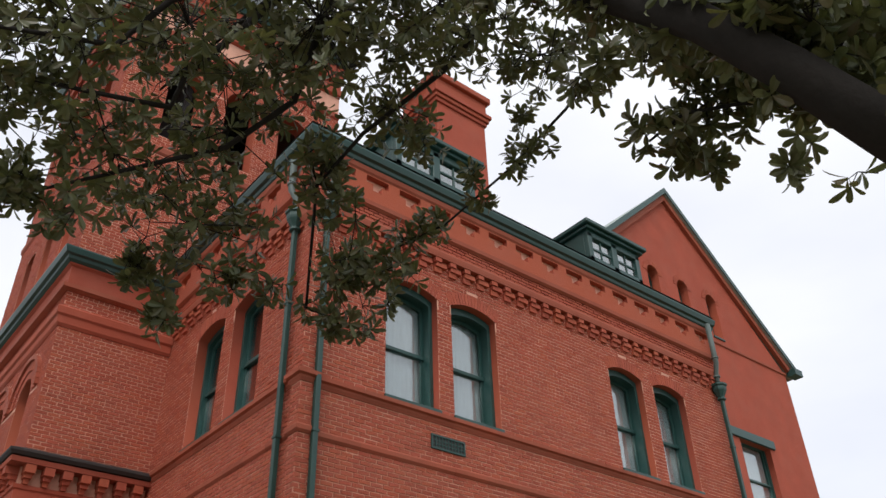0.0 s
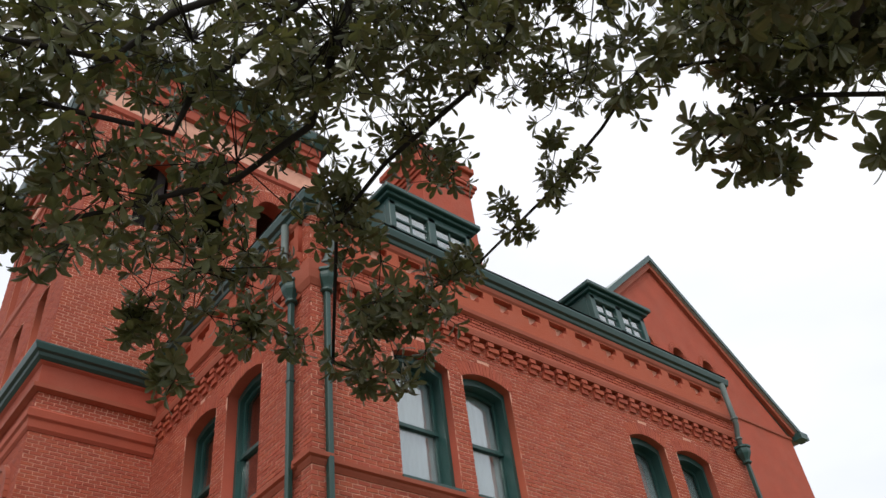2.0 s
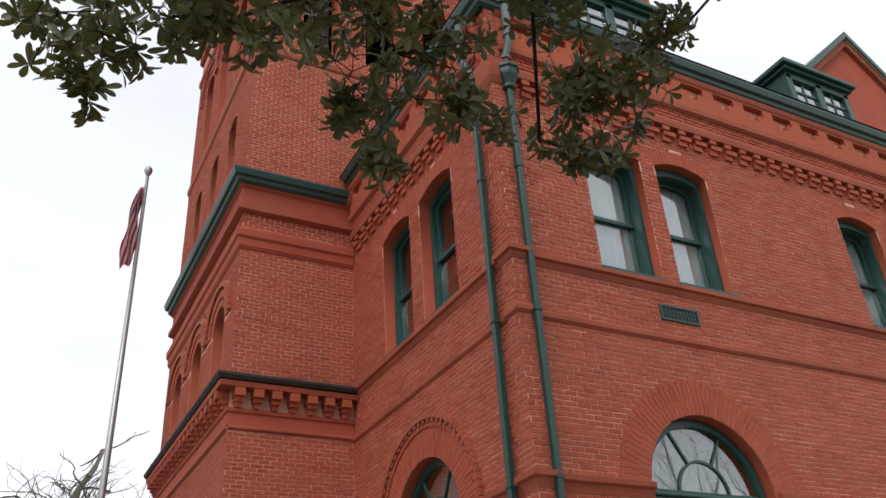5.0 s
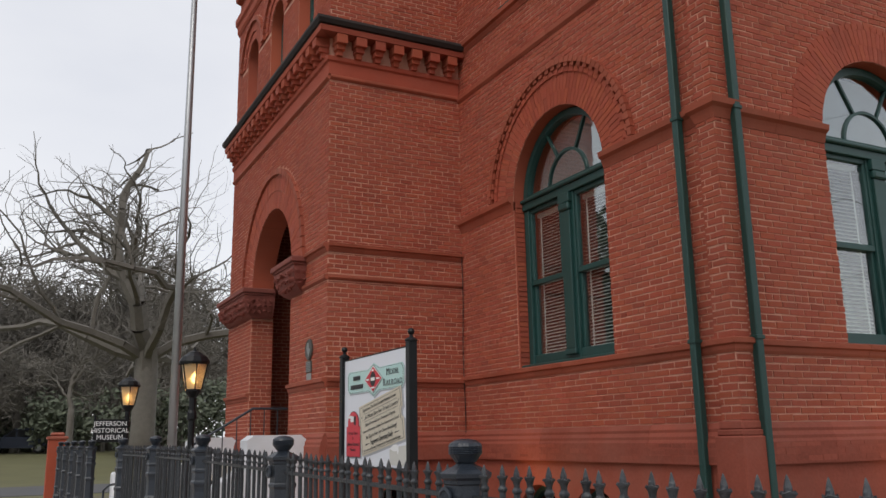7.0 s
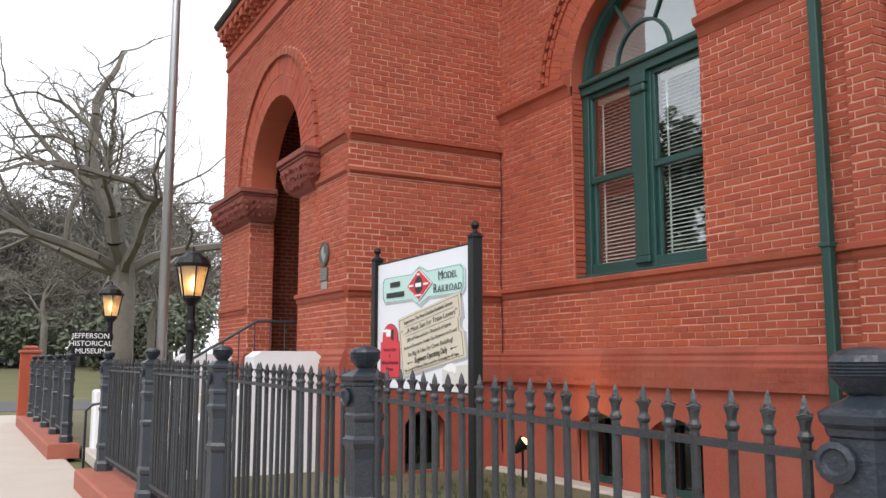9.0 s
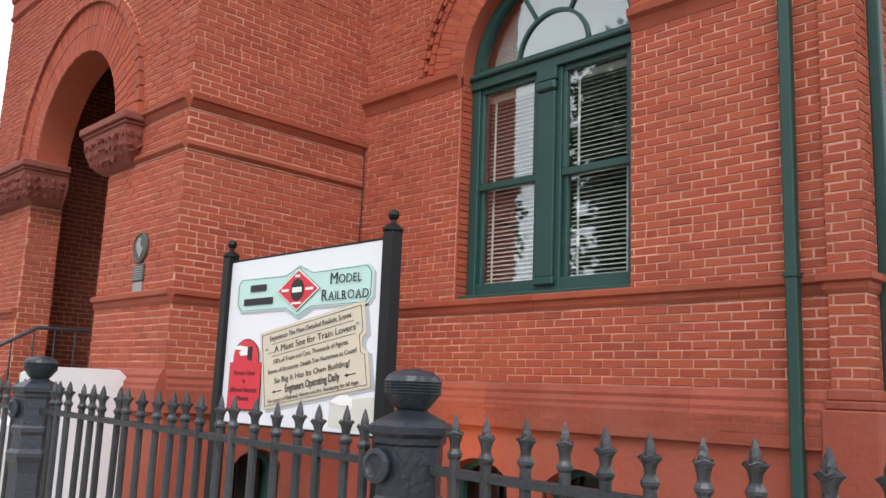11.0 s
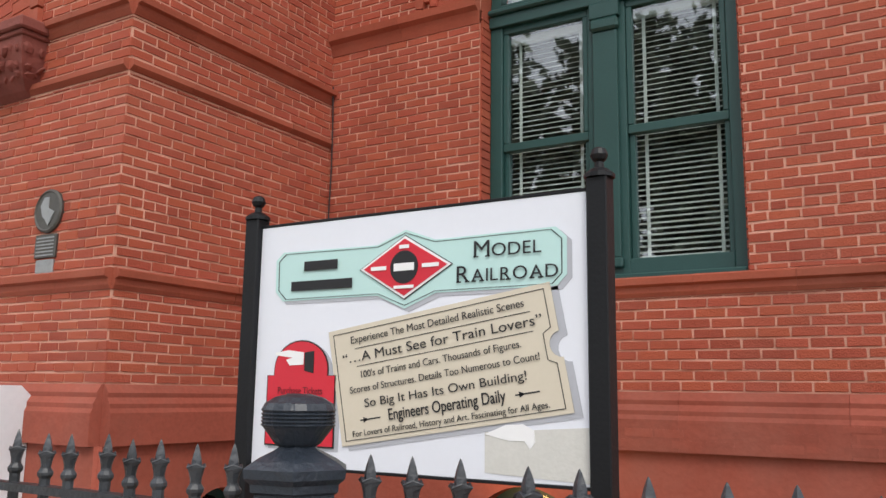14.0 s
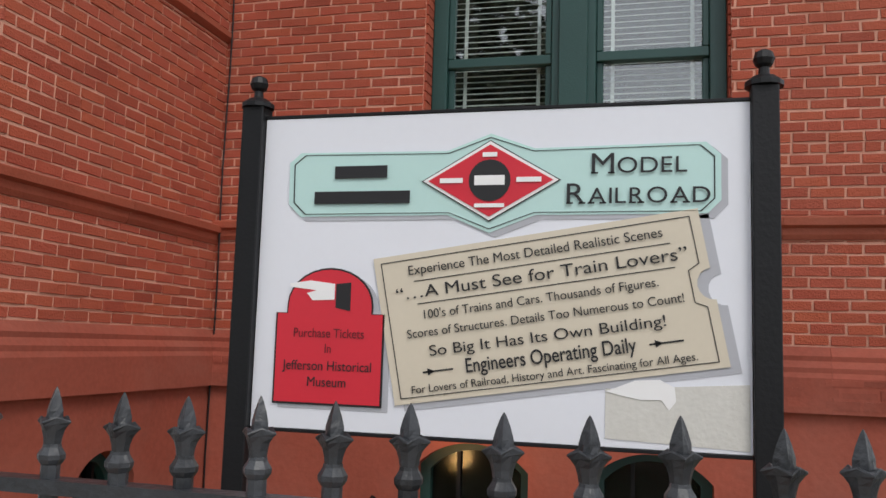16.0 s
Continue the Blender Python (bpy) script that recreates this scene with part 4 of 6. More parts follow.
def dormer(x0, x1):
    d = thing("dormer", "dark green timber dormer with two small sash windows and white curtains", "dormer", "dormers")
    y0 = 0.02
    bm = bmesh.new()
    for a, b in ((x0, x0 + 0.14), ((x0 + x1) / 2 - 0.09, (x0 + x1) / 2 + 0.09), (x1 - 0.14, x1)):
        box(bm, a, b, y0, y0 + 0.14, 12.490, 13.390, 0.01)
    box(bm, x0, x1, y0, y0 + 0.14, 12.3, 12.740, 0.01)
    box(bm, x0, x1, y0, y0 + 0.14, 13.280, 13.440, 0.01)
    part("front_frame", bm, GREEN, d)
    boxed("cheek", (x0, x0 + 0.1, y0 + 0.142, 3.0, 12.3, 13.44), GREEN, d)
    boxed("cheek", (x1 - 0.1, x1, y0 + 0.142, 3.0, 12.3, 13.44), GREEN, d)
    bm = bmesh.new()
    box(bm, x0 - 0.08, x1 + 0.08, y0 - 0.08, 3.0, 13.442, 13.520, 0.01)
    box(bm, x0 - 0.16, x1 + 0.16, y0 - 0.16, 3.0, 13.522, 13.640, 0.02)
    part("cornice", bm, GREEN, d)
    bm = bmesh.new()
    q = [bm.verts.new(p) for p in ((x0 - 0.14, y0 - 0.14, 13.640), (x1 + 0.14, y0 - 0.14, 13.640), (x1 + 0.14, 3.0, 13.640), (x0 - 0.14, 3.0, 13.640))]
    t = [bm.verts.new(p) for p in (((x0 + x1) / 2, y0 + 0.9, 13.990), ((x0 + x1) / 2, 3.0, 13.990))]
    bm.faces.new((q[0], q[1], t[0]))
    bm.faces.new((q[1], q[2], t[1], t[0]))
    bm.faces.new((q[3], q[0], t[0], t[1]))
    bm.faces.new((q[2], q[3], t[1]))
    part("hip_roof", bm, DARKROOF, d)
    for a, b in ((x0 + 0.16, (x0 + x1) / 2 - 0.11), ((x0 + x1) / 2 + 0.11, x1 - 0.16)):
        boxed("curtain", (a, b, y0 + 0.13, y0 + 0.136, 12.740, 13.280), CURTAIN, d, bevel=0)
        boxed("pane", (a, b, y0 + 0.07, y0 + 0.074, 12.740, 13.280), GLASS, d, bevel=0)
        boxed("glazing_bar", ((a + b) / 2 - 0.02, (a + b) / 2 + 0.02, y0 + 0.05, y0 + 0.09, 12.740, 13.280), GREEN, d, bevel=0.004)
        boxed("meeting_rail", (a, b, y0 + 0.045, y0 + 0.092, 12.980, 13.030), GREEN, d, bevel=0.004)
    return d


dormer(1.72, 3.72)
dormer(7.12, 8.92)
chimney = thing("chimney", "tall red brick chimney with corbelled cap", "chimney")
bm = bmesh.new()
box(bm, 4.35, 5.95, 1.9, 3.2, 12.4, 17.3)
part("chimney_shaft", bm, BRICK, chimney)
bm = bmesh.new()
for k, g in enumerate((0.05, 0.10, 0.15)):
    box(bm, 4.35 - g, 5.95 + g, 1.9 - g, 3.2 + g, 17.3 + 0.12 * k, 17.418 + 0.12 * k, 0.01)
box(bm, 4.3, 6.0, 1.85, 3.25, 17.66, 18.1, 0.01)
box(bm, 4.2, 6.1, 1.75, 3.35, 18.102, 18.3, 0.02)
part("cap", bm, BRICK, chimney)


# ---- windows ----
def sash_pair(face, op, name, label, depth=0.16):
    """The big arched window: two sashes, pilastered mullion, transom, fanlight, glass and blinds."""
    c, half, sill, spring, _ = op
    w = thing(name, label, kind="structure")
    g = half - 0.015
    d = -depth
    tz = spring - 0.13

    def fr(pn, u0, u1, v0, v1, w0, w1, bev=0.006, m=None, lab=""):
        bm = bmesh.new()
        face.box(bm, u0, u1, v0, v1, w0, w1, bev)
        return part(pn, bm, m or GREEN, w, lab)

    fr("jamb", c - g, c - g + 0.11, sill + 0.04, tz, d - 0.12, d)
    fr("jamb", c + g - 0.11, c + g, sill + 0.04, tz, d - 0.12, d)
    fr("window_sill", c - g, c + g, sill - 0.004, sill + 0.04, d - 0.12, -0.03, 0.010)
    fr("bottom_rail", c - g + 0.111, c + g - 0.111, sill + 0.041, sill + 0.17, d - 0.10, d - 0.015)
    fr("transom", c - g, c + g, tz, tz + 0.10, d - 0.12, d + 0.03)
    fr("transom_moulding", c - g, c + g, tz + 0.101, tz + 0.15, d - 0.12, d + 0.07, 0.015)
    fr("mullion", c - 0.155, c + 0.155, sill + 0.04, tz - 0.001, d - 0.12, d - 0.004)
    fr("mullion_pilaster", c - 0.10, c + 0.10, sill + 0.18, tz - 0.24, d - 0.01, d + 0.035)
    fr("mullion_cap", c - 0.12, c + 0.12, tz - 0.13, tz - 0.002, d - 0.01, d + 0.05)
    fr("mullion_neck", c - 0.115, c + 0.115, tz - 0.235, tz - 0.135, d - 0.01, d + 0.065, 0.02)
    fr("mullion_foot", c - 0.115, c + 0.115, sill + 0.10, sill + 0.178, d - 0.01, d + 0.05, 0.012)
    mid = sill + 1.16
    for u0, u1 in ((c - g + 0.111, c - 0.156), (c + 0.156, c + g - 0.111)):
        fr("meeting_rail", u0, u1, mid - 0.035, mid + 0.035, d - 0.10, d - 0.02)
        for e0, e1 in ((u0, u0 + 0.045), (u1 - 0.045, u1)):
            fr("stile", e0, e1, sill + 0.171, mid - 0.036, d - 0.10, d - 0.05)
            fr("stile", e0, e1, mid + 0.036, tz - 0.06, d - 0.08, d - 0.02)
        fr("top_rail", u0, u1, tz - 0.06, tz - 0.001, d - 0.08, d - 0.02)
        pane = fr("pane", u0 + 0.03, u1 - 0.03, sill + 0.17, mid, d - 0.085, d - 0.08, 0, GLASS)
        pane.visible_shadow = False
        pane = fr("pane", u0 + 0.03, u1 - 0.03, mid, tz - 0.05, d - 0.055, d - 0.05, 0, GLASS)
        pane.visible_shadow = False
        # blind
        bl = thing("window_blind", "white slatted venetian blind, lowered, behind the glass", "blind", "blinds")
        n = 44
        me = None
        for i in range(n):
            z = sill + 0.19 + (tz - 0.1 - sill - 0.19) * i / n
            if me is None:
                q = [face.p(u0 + 0.02, 0.0105, -0.019), face.p(u1 - 0.02, 0.0105, -0.019), face.p(u1 - 0.02, -0.0105, 0.019), face.p(u0 + 0.02, -0.0105, 0.019)]
                q2 = [(p[0], p[1], p[2] + 0.0015) for p in q]
                me = bpy.data.meshes.new("slat")
                me.from_pydata(q + q2, [], [(0, 1, 2, 3), (7, 6, 5, 4), (0, 1, 5, 4), (2, 3, 7, 6), (1, 2, 6, 5), (3, 0, 4, 7)])
                me.materials.append(SLAT)
            ob = new("slat", me)
            ob.location = Vector(face.p(0, z, d - 0.165)) - Vector(face.p(0, 0, 0))
            ob.parent = bl
        for k in (0.14, 0.86):
            u = u0 + (u1 - u0) * k
            bm = bmesh.new()
            face.box(bm, u - 0.013, u + 0.013, sill + 0.18, tz - 0.06, d - 0.14, d - 0.138)
            part("cord_tape", bm, SLAT, bl)
        bm = bmesh.new()
        face.box(bm, u0 + 0.015, u1 - 0.015, tz - 0.11, tz - 0.05, d - 0.19, d - 0.135, 0.005)
        part("head_rail", bm, SLAT, bl)
        bm = bmesh.new()
        face.box(bm, u0 + 0.015, u1 - 0.015, sill + 0.175, sill + 0.2, d - 0.18, d - 0.145, 0.004)
        part("bottom_bar", bm, SLAT, bl)
    # fanlight
    fz = tz + 0.151
    n = 22
    outer = [(c + g * math.cos(math.pi * i / n), spring + g * math.sin(math.pi * i / n)) for i in range(n + 1)]
    inner = [(c + (g - 0.09) * math.cos(math.pi * i / n), spring + (g - 0.09) * math.sin(math.pi * i / n)) for i in range(n + 1)]
    link_mesh("fanlight_frame", plate(face, [[(c + g, fz)] + outer + [(c - g, fz)], [(c + g - 0.09, fz + 0.05)] + inner + [(c - g + 0.09, fz + 0.05)]], d - 0.10, d), GREEN, w)
    rr = 0.44
    o = [(c + rr * math.cos(math.pi * i / n), fz + 0.04 + rr * math.sin(math.pi * i / n)) for i in range(n + 1)]
    i_ = [(c + (rr - 0.035) * math.cos(math.pi * i / n), fz + 0.04 + (rr - 0.035) * math.sin(math.pi * i / n)) for i in range(n, -1, -1)]
    link_mesh("fanlight_bow", plate(face, [o + i_], d - 0.075, d - 0.03), GREEN, w)
    for a in (62, 118):
        ca, sa = math.cos(radians(a)), math.sin(radians(a))
        q = [(c + rr * ca - 0.016 * sa, fz + 0.04 + rr * sa + 0.016 * ca), (c + rr * ca + 0.016 * sa, fz + 0.04 + rr * sa - 0.016 * ca),
             (c + (g - 0.07) * ca + 0.016 * sa, spring + (g - 0.05) * sa - 0.016 * ca), (c + (g - 0.07) * ca - 0.016 * sa, spring + (g - 0.05) * sa + 0.016 * ca)]
        link_mesh("fanlight_bar", plate(face, [q], d - 0.073, d - 0.032), GREEN, w)
    pane = link_mesh("fanlight_pane", plate(face, [[(c + g - 0.05, fz + 0.02)] + [(c + (g - 0.05) * math.cos(math.pi * i / n), spring + (g - 0.05) * math.sin(math.pi * i / n)) for i in range(n + 1)] + [(c - g + 0.05, fz + 0.02)]], d - 0.058, d - 0.054), GLASS, w)
    pane.visible_shadow = False
    link_mesh("fanlight_film", plate(face, [[(c + g - 0.06, fz)] + [(c + (g - 0.06) * math.cos(math.pi * i / n), spring + (g - 0.06) * math.sin(math.pi * i / n)) for i in range(n + 1)] + [(c - g + 0.06, fz)]], d - 0.24, d - 0.235), CURTAIN, w, "pale curtain behind the fanlight")
    return w


sash_pair(F, F_BIG, "window_1", "tall arched window with dark green timber frame and fanlight")
sash_pair(S, S_BIG, "window_2", "tall arched side window with dark green timber frame")
for fc, op in ((F, F_BIG), (S, S_BIG)):   # stepped brick reveal
    c, half, sill, spring, _ = op
    par = wall_front if fc is F else wall_side
    for a, b in ((c - half - 0.001, c - half + 0.015), (c + half - 0.015, c + half + 0.001)):
        bm = bmesh.new()
        v = sill + 0.01
        while v < spring - 0.07:
            fc.box(bm, a, b, v + 0.005, v + 0.064, -0.16, -0.02)
            v += COURSE
        part("reveal_bricks", bm, BRICK, par, kind="stuff")


def sash_window(face, op, name, label, curtain=True, depth=0.2, glass=None, deep=0.12, head=0.0):
    """A two-light sash under a segmental or round head, set in a box frame."""
    c, half, sill, spring, rise = op
    w = thing(name, label, kind="structure")
    d = -depth
    back = d - deep
    outer = arch_loop(c, half - 0.005, sill + 0.05, spring, rise)
    inner = arch_loop(c, half - 0.075, sill + 0.12, spring - head, None if rise is None else max(0.005, rise - 0.03))
    link_mesh("window_frame", plate(face, [outer, inner], back, d), GREEN, w)
    mid = (sill + spring) / 2 + 0.02
    sash = arch_loop(c, half - 0.076, sill + 0.121, spring - head, None if rise is None else max(0.005, rise - 0.03))
    light = arch_loop(c, half - 0.125, sill + 0.20, spring - head - 0.05, None if rise is None else max(0.005, rise - 0.04))
    link_mesh("sash_frame", plate(face, [sash, light], back, back + 0.06), GREEN, w)
    for pn, u0, u1, v0, v1, w0, w1, m in (("meeting_rail", c - half + 0.076, c + half - 0.076, mid - 0.035, mid + 0.035, back + 0.005, back + 0.09, GREEN),
                                          ("window_sill", c - half - 0.02, c + half + 0.02, sill - 0.02, sill + 0.05, back, 0.045, GREEN)):
        bm = bmesh.new()
        face.box(bm, u0, u1, v0, v1, w0, w1, 0.006)
        part(pn, bm, m, w)
    pane = link_mesh("pane", plate(face, [arch_loop(c, half - 0.12, sill + 0.19, spring - head - 0.045, None if rise is None else max(0.006, rise - 0.035))], back + 0.028, back + 0.032), glass or GLASS, w)
    pane.visible_shadow = False
    if curtain:
        bm = bmesh.new()
        n = 26
        prev = None
        for i in range(n + 1):
            u = c - half + 0.08 + (2 * half - 0.16) * i / n
            ww = back - 0.03 + 0.012 * math.sin(i * 1.9)
            cur = (bm.verts.new(face.p(u, sill + 0.1, ww)), bm.verts.new(face.p(u, spring + (rise or half) - 0.02, ww)))
            if prev:
                bm.faces.new((prev[0], cur[0], cur[1], prev[1]))
            prev = cur
        part("curtain", bm, CURTAIN, w, "white lace curtain", smooth=True)
    return w


k = 3
for op in F_UP:
    sash_window(F, op, "window_%d" % k, "upper sash window in dark green frame, dim inside", curtain=False, depth=0.19, glass=GLASS, deep=0.14, head=0.08)
    k += 1
for op in S_UP:
    sash_window(S, op, "window_%d" % k, "upper sash window in dark green frame reflecting the sky", depth=0.15, glass=GLASS_UP, deep=0.24, head=0.10)
    k += 1
for op in T_UP + T_3F:
    sash_window(TF, op, "window_%d" % k, "narrow tower window in dark green frame", curtain=False)
    k += 1
for op in G_SASH:
    sash_window(G, op, "window_%d" % k, "sash window of the gabled wing under a green lintel", glass=GLASS_UP)
    k += 1
for op in G_WIN:
    sash_window(G, op, "window_%d" % k, "small arched gable window, dark inside", curtain=False, depth=0.3)
    k += 1
for fc, ops in ((F, F_BASE), (TS, TS_BASE)):
    for c, h, s, sp, r in ops:
        wn_ = thing("window_%d" % k, "low arched basement window in dark frame", kind="structure")
        k += 1
        link_mesh("window_frame", plate(fc, [arch_loop(c, h, s, sp, r), arch_loop(c, h - 0.07, s + 0.07, sp - 0.03, r - 0.03)], -0.2, -0.12), GREEN, wn_)
        for u in (c - 0.12, c + 0.12):
            bm = bmesh.new()
            fc.box(bm, u - 0.012, u + 0.012, s + 0.05, sp + 0.1, -0.19, -0.14)
            part("bar", bm, BLACK, wn_)
        link_mesh("pane", plate(fc, [arch_loop(c, h - 0.06, s + 0.06, sp - 0.02, r - 0.02)], -0.18, -0.175), GLASS_LOW, wn_)
        # near-black sheet stands in for the shade behind the pane
        link_mesh("dim_back", plate(fc, [arch_loop(c, h - 0.02, s + 0.02, sp, r)], -0.32, -0.30), DARKROOM, wn_)

# louvred vent in the side wall
vent = thing("wall_vent", "small dark green cast-iron grille in the brickwork", "vent")
bm = bmesh.new()
S.box(bm, 2.42, 3.08, 7.14, 7.34, 0.0, 0.012)
part("backing", bm, SLATE, vent)
bm = bmesh.new()
for u0, u1, v0, v1 in ((2.40, 3.10, 7.12, 7.15), (2.40, 3.10, 7.33, 7.36), (2.40, 2.43, 7.15, 7.33), (3.07, 3.10, 7.15, 7.33)):
    S.box(bm, u0, u1, v0, v1, 0.0, 0.03)
part("frame", bm, GREEN_PIPE, vent)
for i in range(9):
    bm = bmesh.new()
    S.box(bm, 2.49 + i * 0.064, 2.505 + i * 0.064, 7.15, 7.33, 0.005, 0.025)
    part("bar", bm, GREEN_PIPE, vent)
for i in range(2):
    bm = bmesh.new()
    S.box(bm, 2.43, 3.07, 7.20 + i * 0.06, 7.215 + i * 0.06, 0.005, 0.022)
    part("cross_bar", bm, GREEN_PIPE, vent)


def downpipe(x, y, top, name_label, dx=0.0, dy=0.0):
    d = thing("downpipe", name_label, "downpipe", "rainwater pipes")
    bm = bmesh.new()
    box(bm, x - 0.042, x + 0.042, y - 0.042, y + 0.042, 0.36, top, 0.010)
    part("pipe", bm, GREEN_PIPE, d)
    bm = bmesh.new()
    box(bm, x - 0.039, x + 0.039, y - 0.039, y + 0.039, 0.08, 0.36, 0.010)
    part("boot", bm, GREY_PIPE, d, "bare grey metal boot")
    bm = bmesh.new()
    lathe(bm, [(0.075, top - 0.02), (0.10, top), (0.10, top + 0.03), (0.075, top + 0.05), (0.09, top + 0.09), (0.15, top + 0.20), (0.16, top + 0.24), (0.16, top + 0.31), (0.19, top + 0.33), (0.19, top + 0.37)], 8, Matrix.Translation((x, y, 0)))
    part("hopper_head", bm, GREEN_PIPE, d)
    bm = bmesh.new()
    tube(bm, [(x, y, top + 0.3), (x, y, top + 0.62), (x + dx, y + dy, top + 0.85), (x + dx, y + dy, 12.02)], [0.055, 0.055, 0.06, 0.065], 10)
    part("swan_neck", bm, NECK, d, "weathered grey-green neck from the gutter", smooth=True)
    for z in (top + 0.55, top + 0.95):
        bm = bmesh.new()
        lathe(bm, [(0.05, z), (0.085, z + 0.01), (0.085, z + 0.05), (0.05, z + 0.06)], 10, Matrix.Translation((x + (dx if z > top + 0.8 else 0), y + (dy if z > top + 0.8 else 0), 0)))
        part("collar", bm, NECK, d)
    for z in (2.36, 4.7, 6.8, 9.0):
        if z < top:
            bm = bmesh.new()
            box(bm, x - 0.054, x + 0.054, y - 0.052, y + 0.052, z, z + 0.04, 0.005)
            part("bracket", bm, GREEN_PIPE, d)
    return d


downpipe(-0.10, 0.36, 10.42, "dark green square rainwater pipe beside the corner pier", -0.10, 0.06)
downpipe(0.21, -0.15, 10.42, "dark green rainwater pipe on the side wall", 0.03, -0.10)
downpipe(10.85, -0.15, 10.15, "dark green rainwater pipe at the end of the side wall", -0.12, -0.14)

# thin cable down the inner corner
cable = thing("wall_cable", "thin dark cable clipped down the inner corner", "cable")
bm = bmesh.new()
tube(bm, [(-0.04 - 0.012 * math.sin(i * 1.3), 5.30, 0.3 + i * 0.4) for i in range(11)], 0.007, 5)
part("cable_run", bm, BLACK, cable)



# ---- iron fence ----
def fence_x(y):
    return -4.56 - 0.016 * (y + 1.5)


def fence_z(y):
    """The fence climbs a little with the pavement."""
    return 0.0155 * (max(-3.0, min(2.3, y)) - 0.4)


def curb_run(y0, y1, label):
    bm = bmesh.new()
    sec = [(-0.27, 0.0), (-0.27, 0.19), (-0.25, 0.215), (0.15, 0.215), (0.17, 0.19), (0.17, 0.0)]
    a = [bm.verts.new((fence_x(y0) + x, y0, z)) for x, z in sec]
    b = [bm.verts.new((fence_x(y1) + x, y1, z)) for x, z in sec]
    n = len(sec)
    for i in range(n):
        bm.faces.new((a[i], a[(i + 1) % n], b[(i + 1) % n], b[i]))
    bm.faces.new(list(reversed(a)))
    bm.faces.new(b)
    bmesh.ops.recalc_face_normals(bm, faces=bm.faces)
    return tagged(part("curb", bm, CURB), label, kind="structure")


curb_run(-14.0, 6.75, "low red painted masonry curb under the iron fence")
curb_run(10.0, 17.6, "low red painted masonry curb under the iron fence past the gate")


def fence_post():
    p = thing("fence_post", "black cast-iron fence post with ribbed bulbous finial", "fence post", "fence posts")
    bm = bmesh.new()
    lathe(bm, [(0.1035, 0.15), (0.1035, 0.27), (0.0882, 0.30), (0.0846, 0.42), (0.0936, 0.44), (0.0936, 0.47), (0.0828, 0.50), (0.0774, 0.84), (0.0882, 0.86), (0.0900, 0.885), (0.0774, 0.905),
               (0.0756, 1.06), (0.0828, 1.10), (0.0936, 1.125), (0.0936, 1.14), (0.0792, 1.155), (0.0774, 1.21), (0.0864, 1.225), (0.0864, 1.24), (0.0783, 1.25), (0.0783, 1.3200)], 6)
    part("shaft", bm, IRON, p)
    bm = bmesh.new()
    lathe(bm, [(0.0800, 1.3200), (0.0800, 1.3600), (0.0880, 1.3650), (0.0890, 1.3780), (0.1010, 1.3880), (0.1030, 1.4040), (0.0820, 1.4170), (0.0450, 1.4340), (0.0360, 1.4410)], 6)
    part("cap", bm, IRON, p)
    bm = bmesh.new()
    prof = [(0.0340, 1.4405), (0.0420, 1.4460), (0.0636, 1.4750)]
    for i in range(4):
        prof += [(0.0680, 1.4785 + i * 0.0065), (0.0645, 1.4815 + i * 0.0065)]
    prof += [(0.0680, 1.5050), (0.0618, 1.5170), (0.0442, 1.5280), (0.0200, 1.5340)]
    lathe(bm, prof, 20)
    part("finial", bm, IRON, p, "ribbed bulb finial")
    bm = bmesh.new()
    lathe(bm, [(0.040, 0.0), (0.040, 0.008), (0.028, 0.012), (0.024, 0.006), (0.018, 0.004)], 12, Matrix.Translation((-0.076, 0.03, 1.315)) @ pose(0, 0, 0, 0, -90, 0))
    part("rosette", bm, IRON, p)
    return p


def picket_mesh(h0):
    bm = bmesh.new()
    lathe(bm, [(0.0122, h0), (0.0122, 1.340), (0.0140, 1.342), (0.0172, 1.347), (0.0175, 1.353), (0.0150, 1.357), (0.0118, 1.362), (0.0112, 1.366)], 8)
    # cup with four out-turned corners and a blade standing in it
    ring = []
    n = 8
    for z, ra, rb, lift in ((1.366, 0.0112, 0.0108, 0), (1.374, 0.0124, 0.0116, 0), (1.383, 0.0152, 0.0138, 0), (1.391, 0.0205, 0.0162, 0.001), (1.3965, 0.0245, 0.0168, 0.003), (1.3985, 0.0238, 0.0160, 0.003), (1.3975, 0.0120, 0.0108, 0),
                            (1.408, 0.0118, 0.0088, 0), (1.420, 0.0085, 0.0056, 0), (1.433, 0.0035, 0.0025, 0), (1.438, 0.0006, 0.0006, 0)):
        ring.append([bm.verts.new(((ra if i % 2 == 0 else rb) * math.cos(math.pi * i / 4), (ra if i % 2 == 0 else rb) * math.sin(math.pi * i / 4), z - (lift if i % 2 == 0 else -lift))) for i in range(n)])
    for a, b in zip(ring, ring[1:]):
        for i in range(n):
            bm.faces.new((a[i], a[(i + 1) % n], b[(i + 1) % n], b[i]))
    me = bpy.data.meshes.new("picket")
    bm.to_mesh(me)
    bm.free()
    me.materials.append(IRON_WORN)
    return me


PICKET = picket_mesh(0.30)


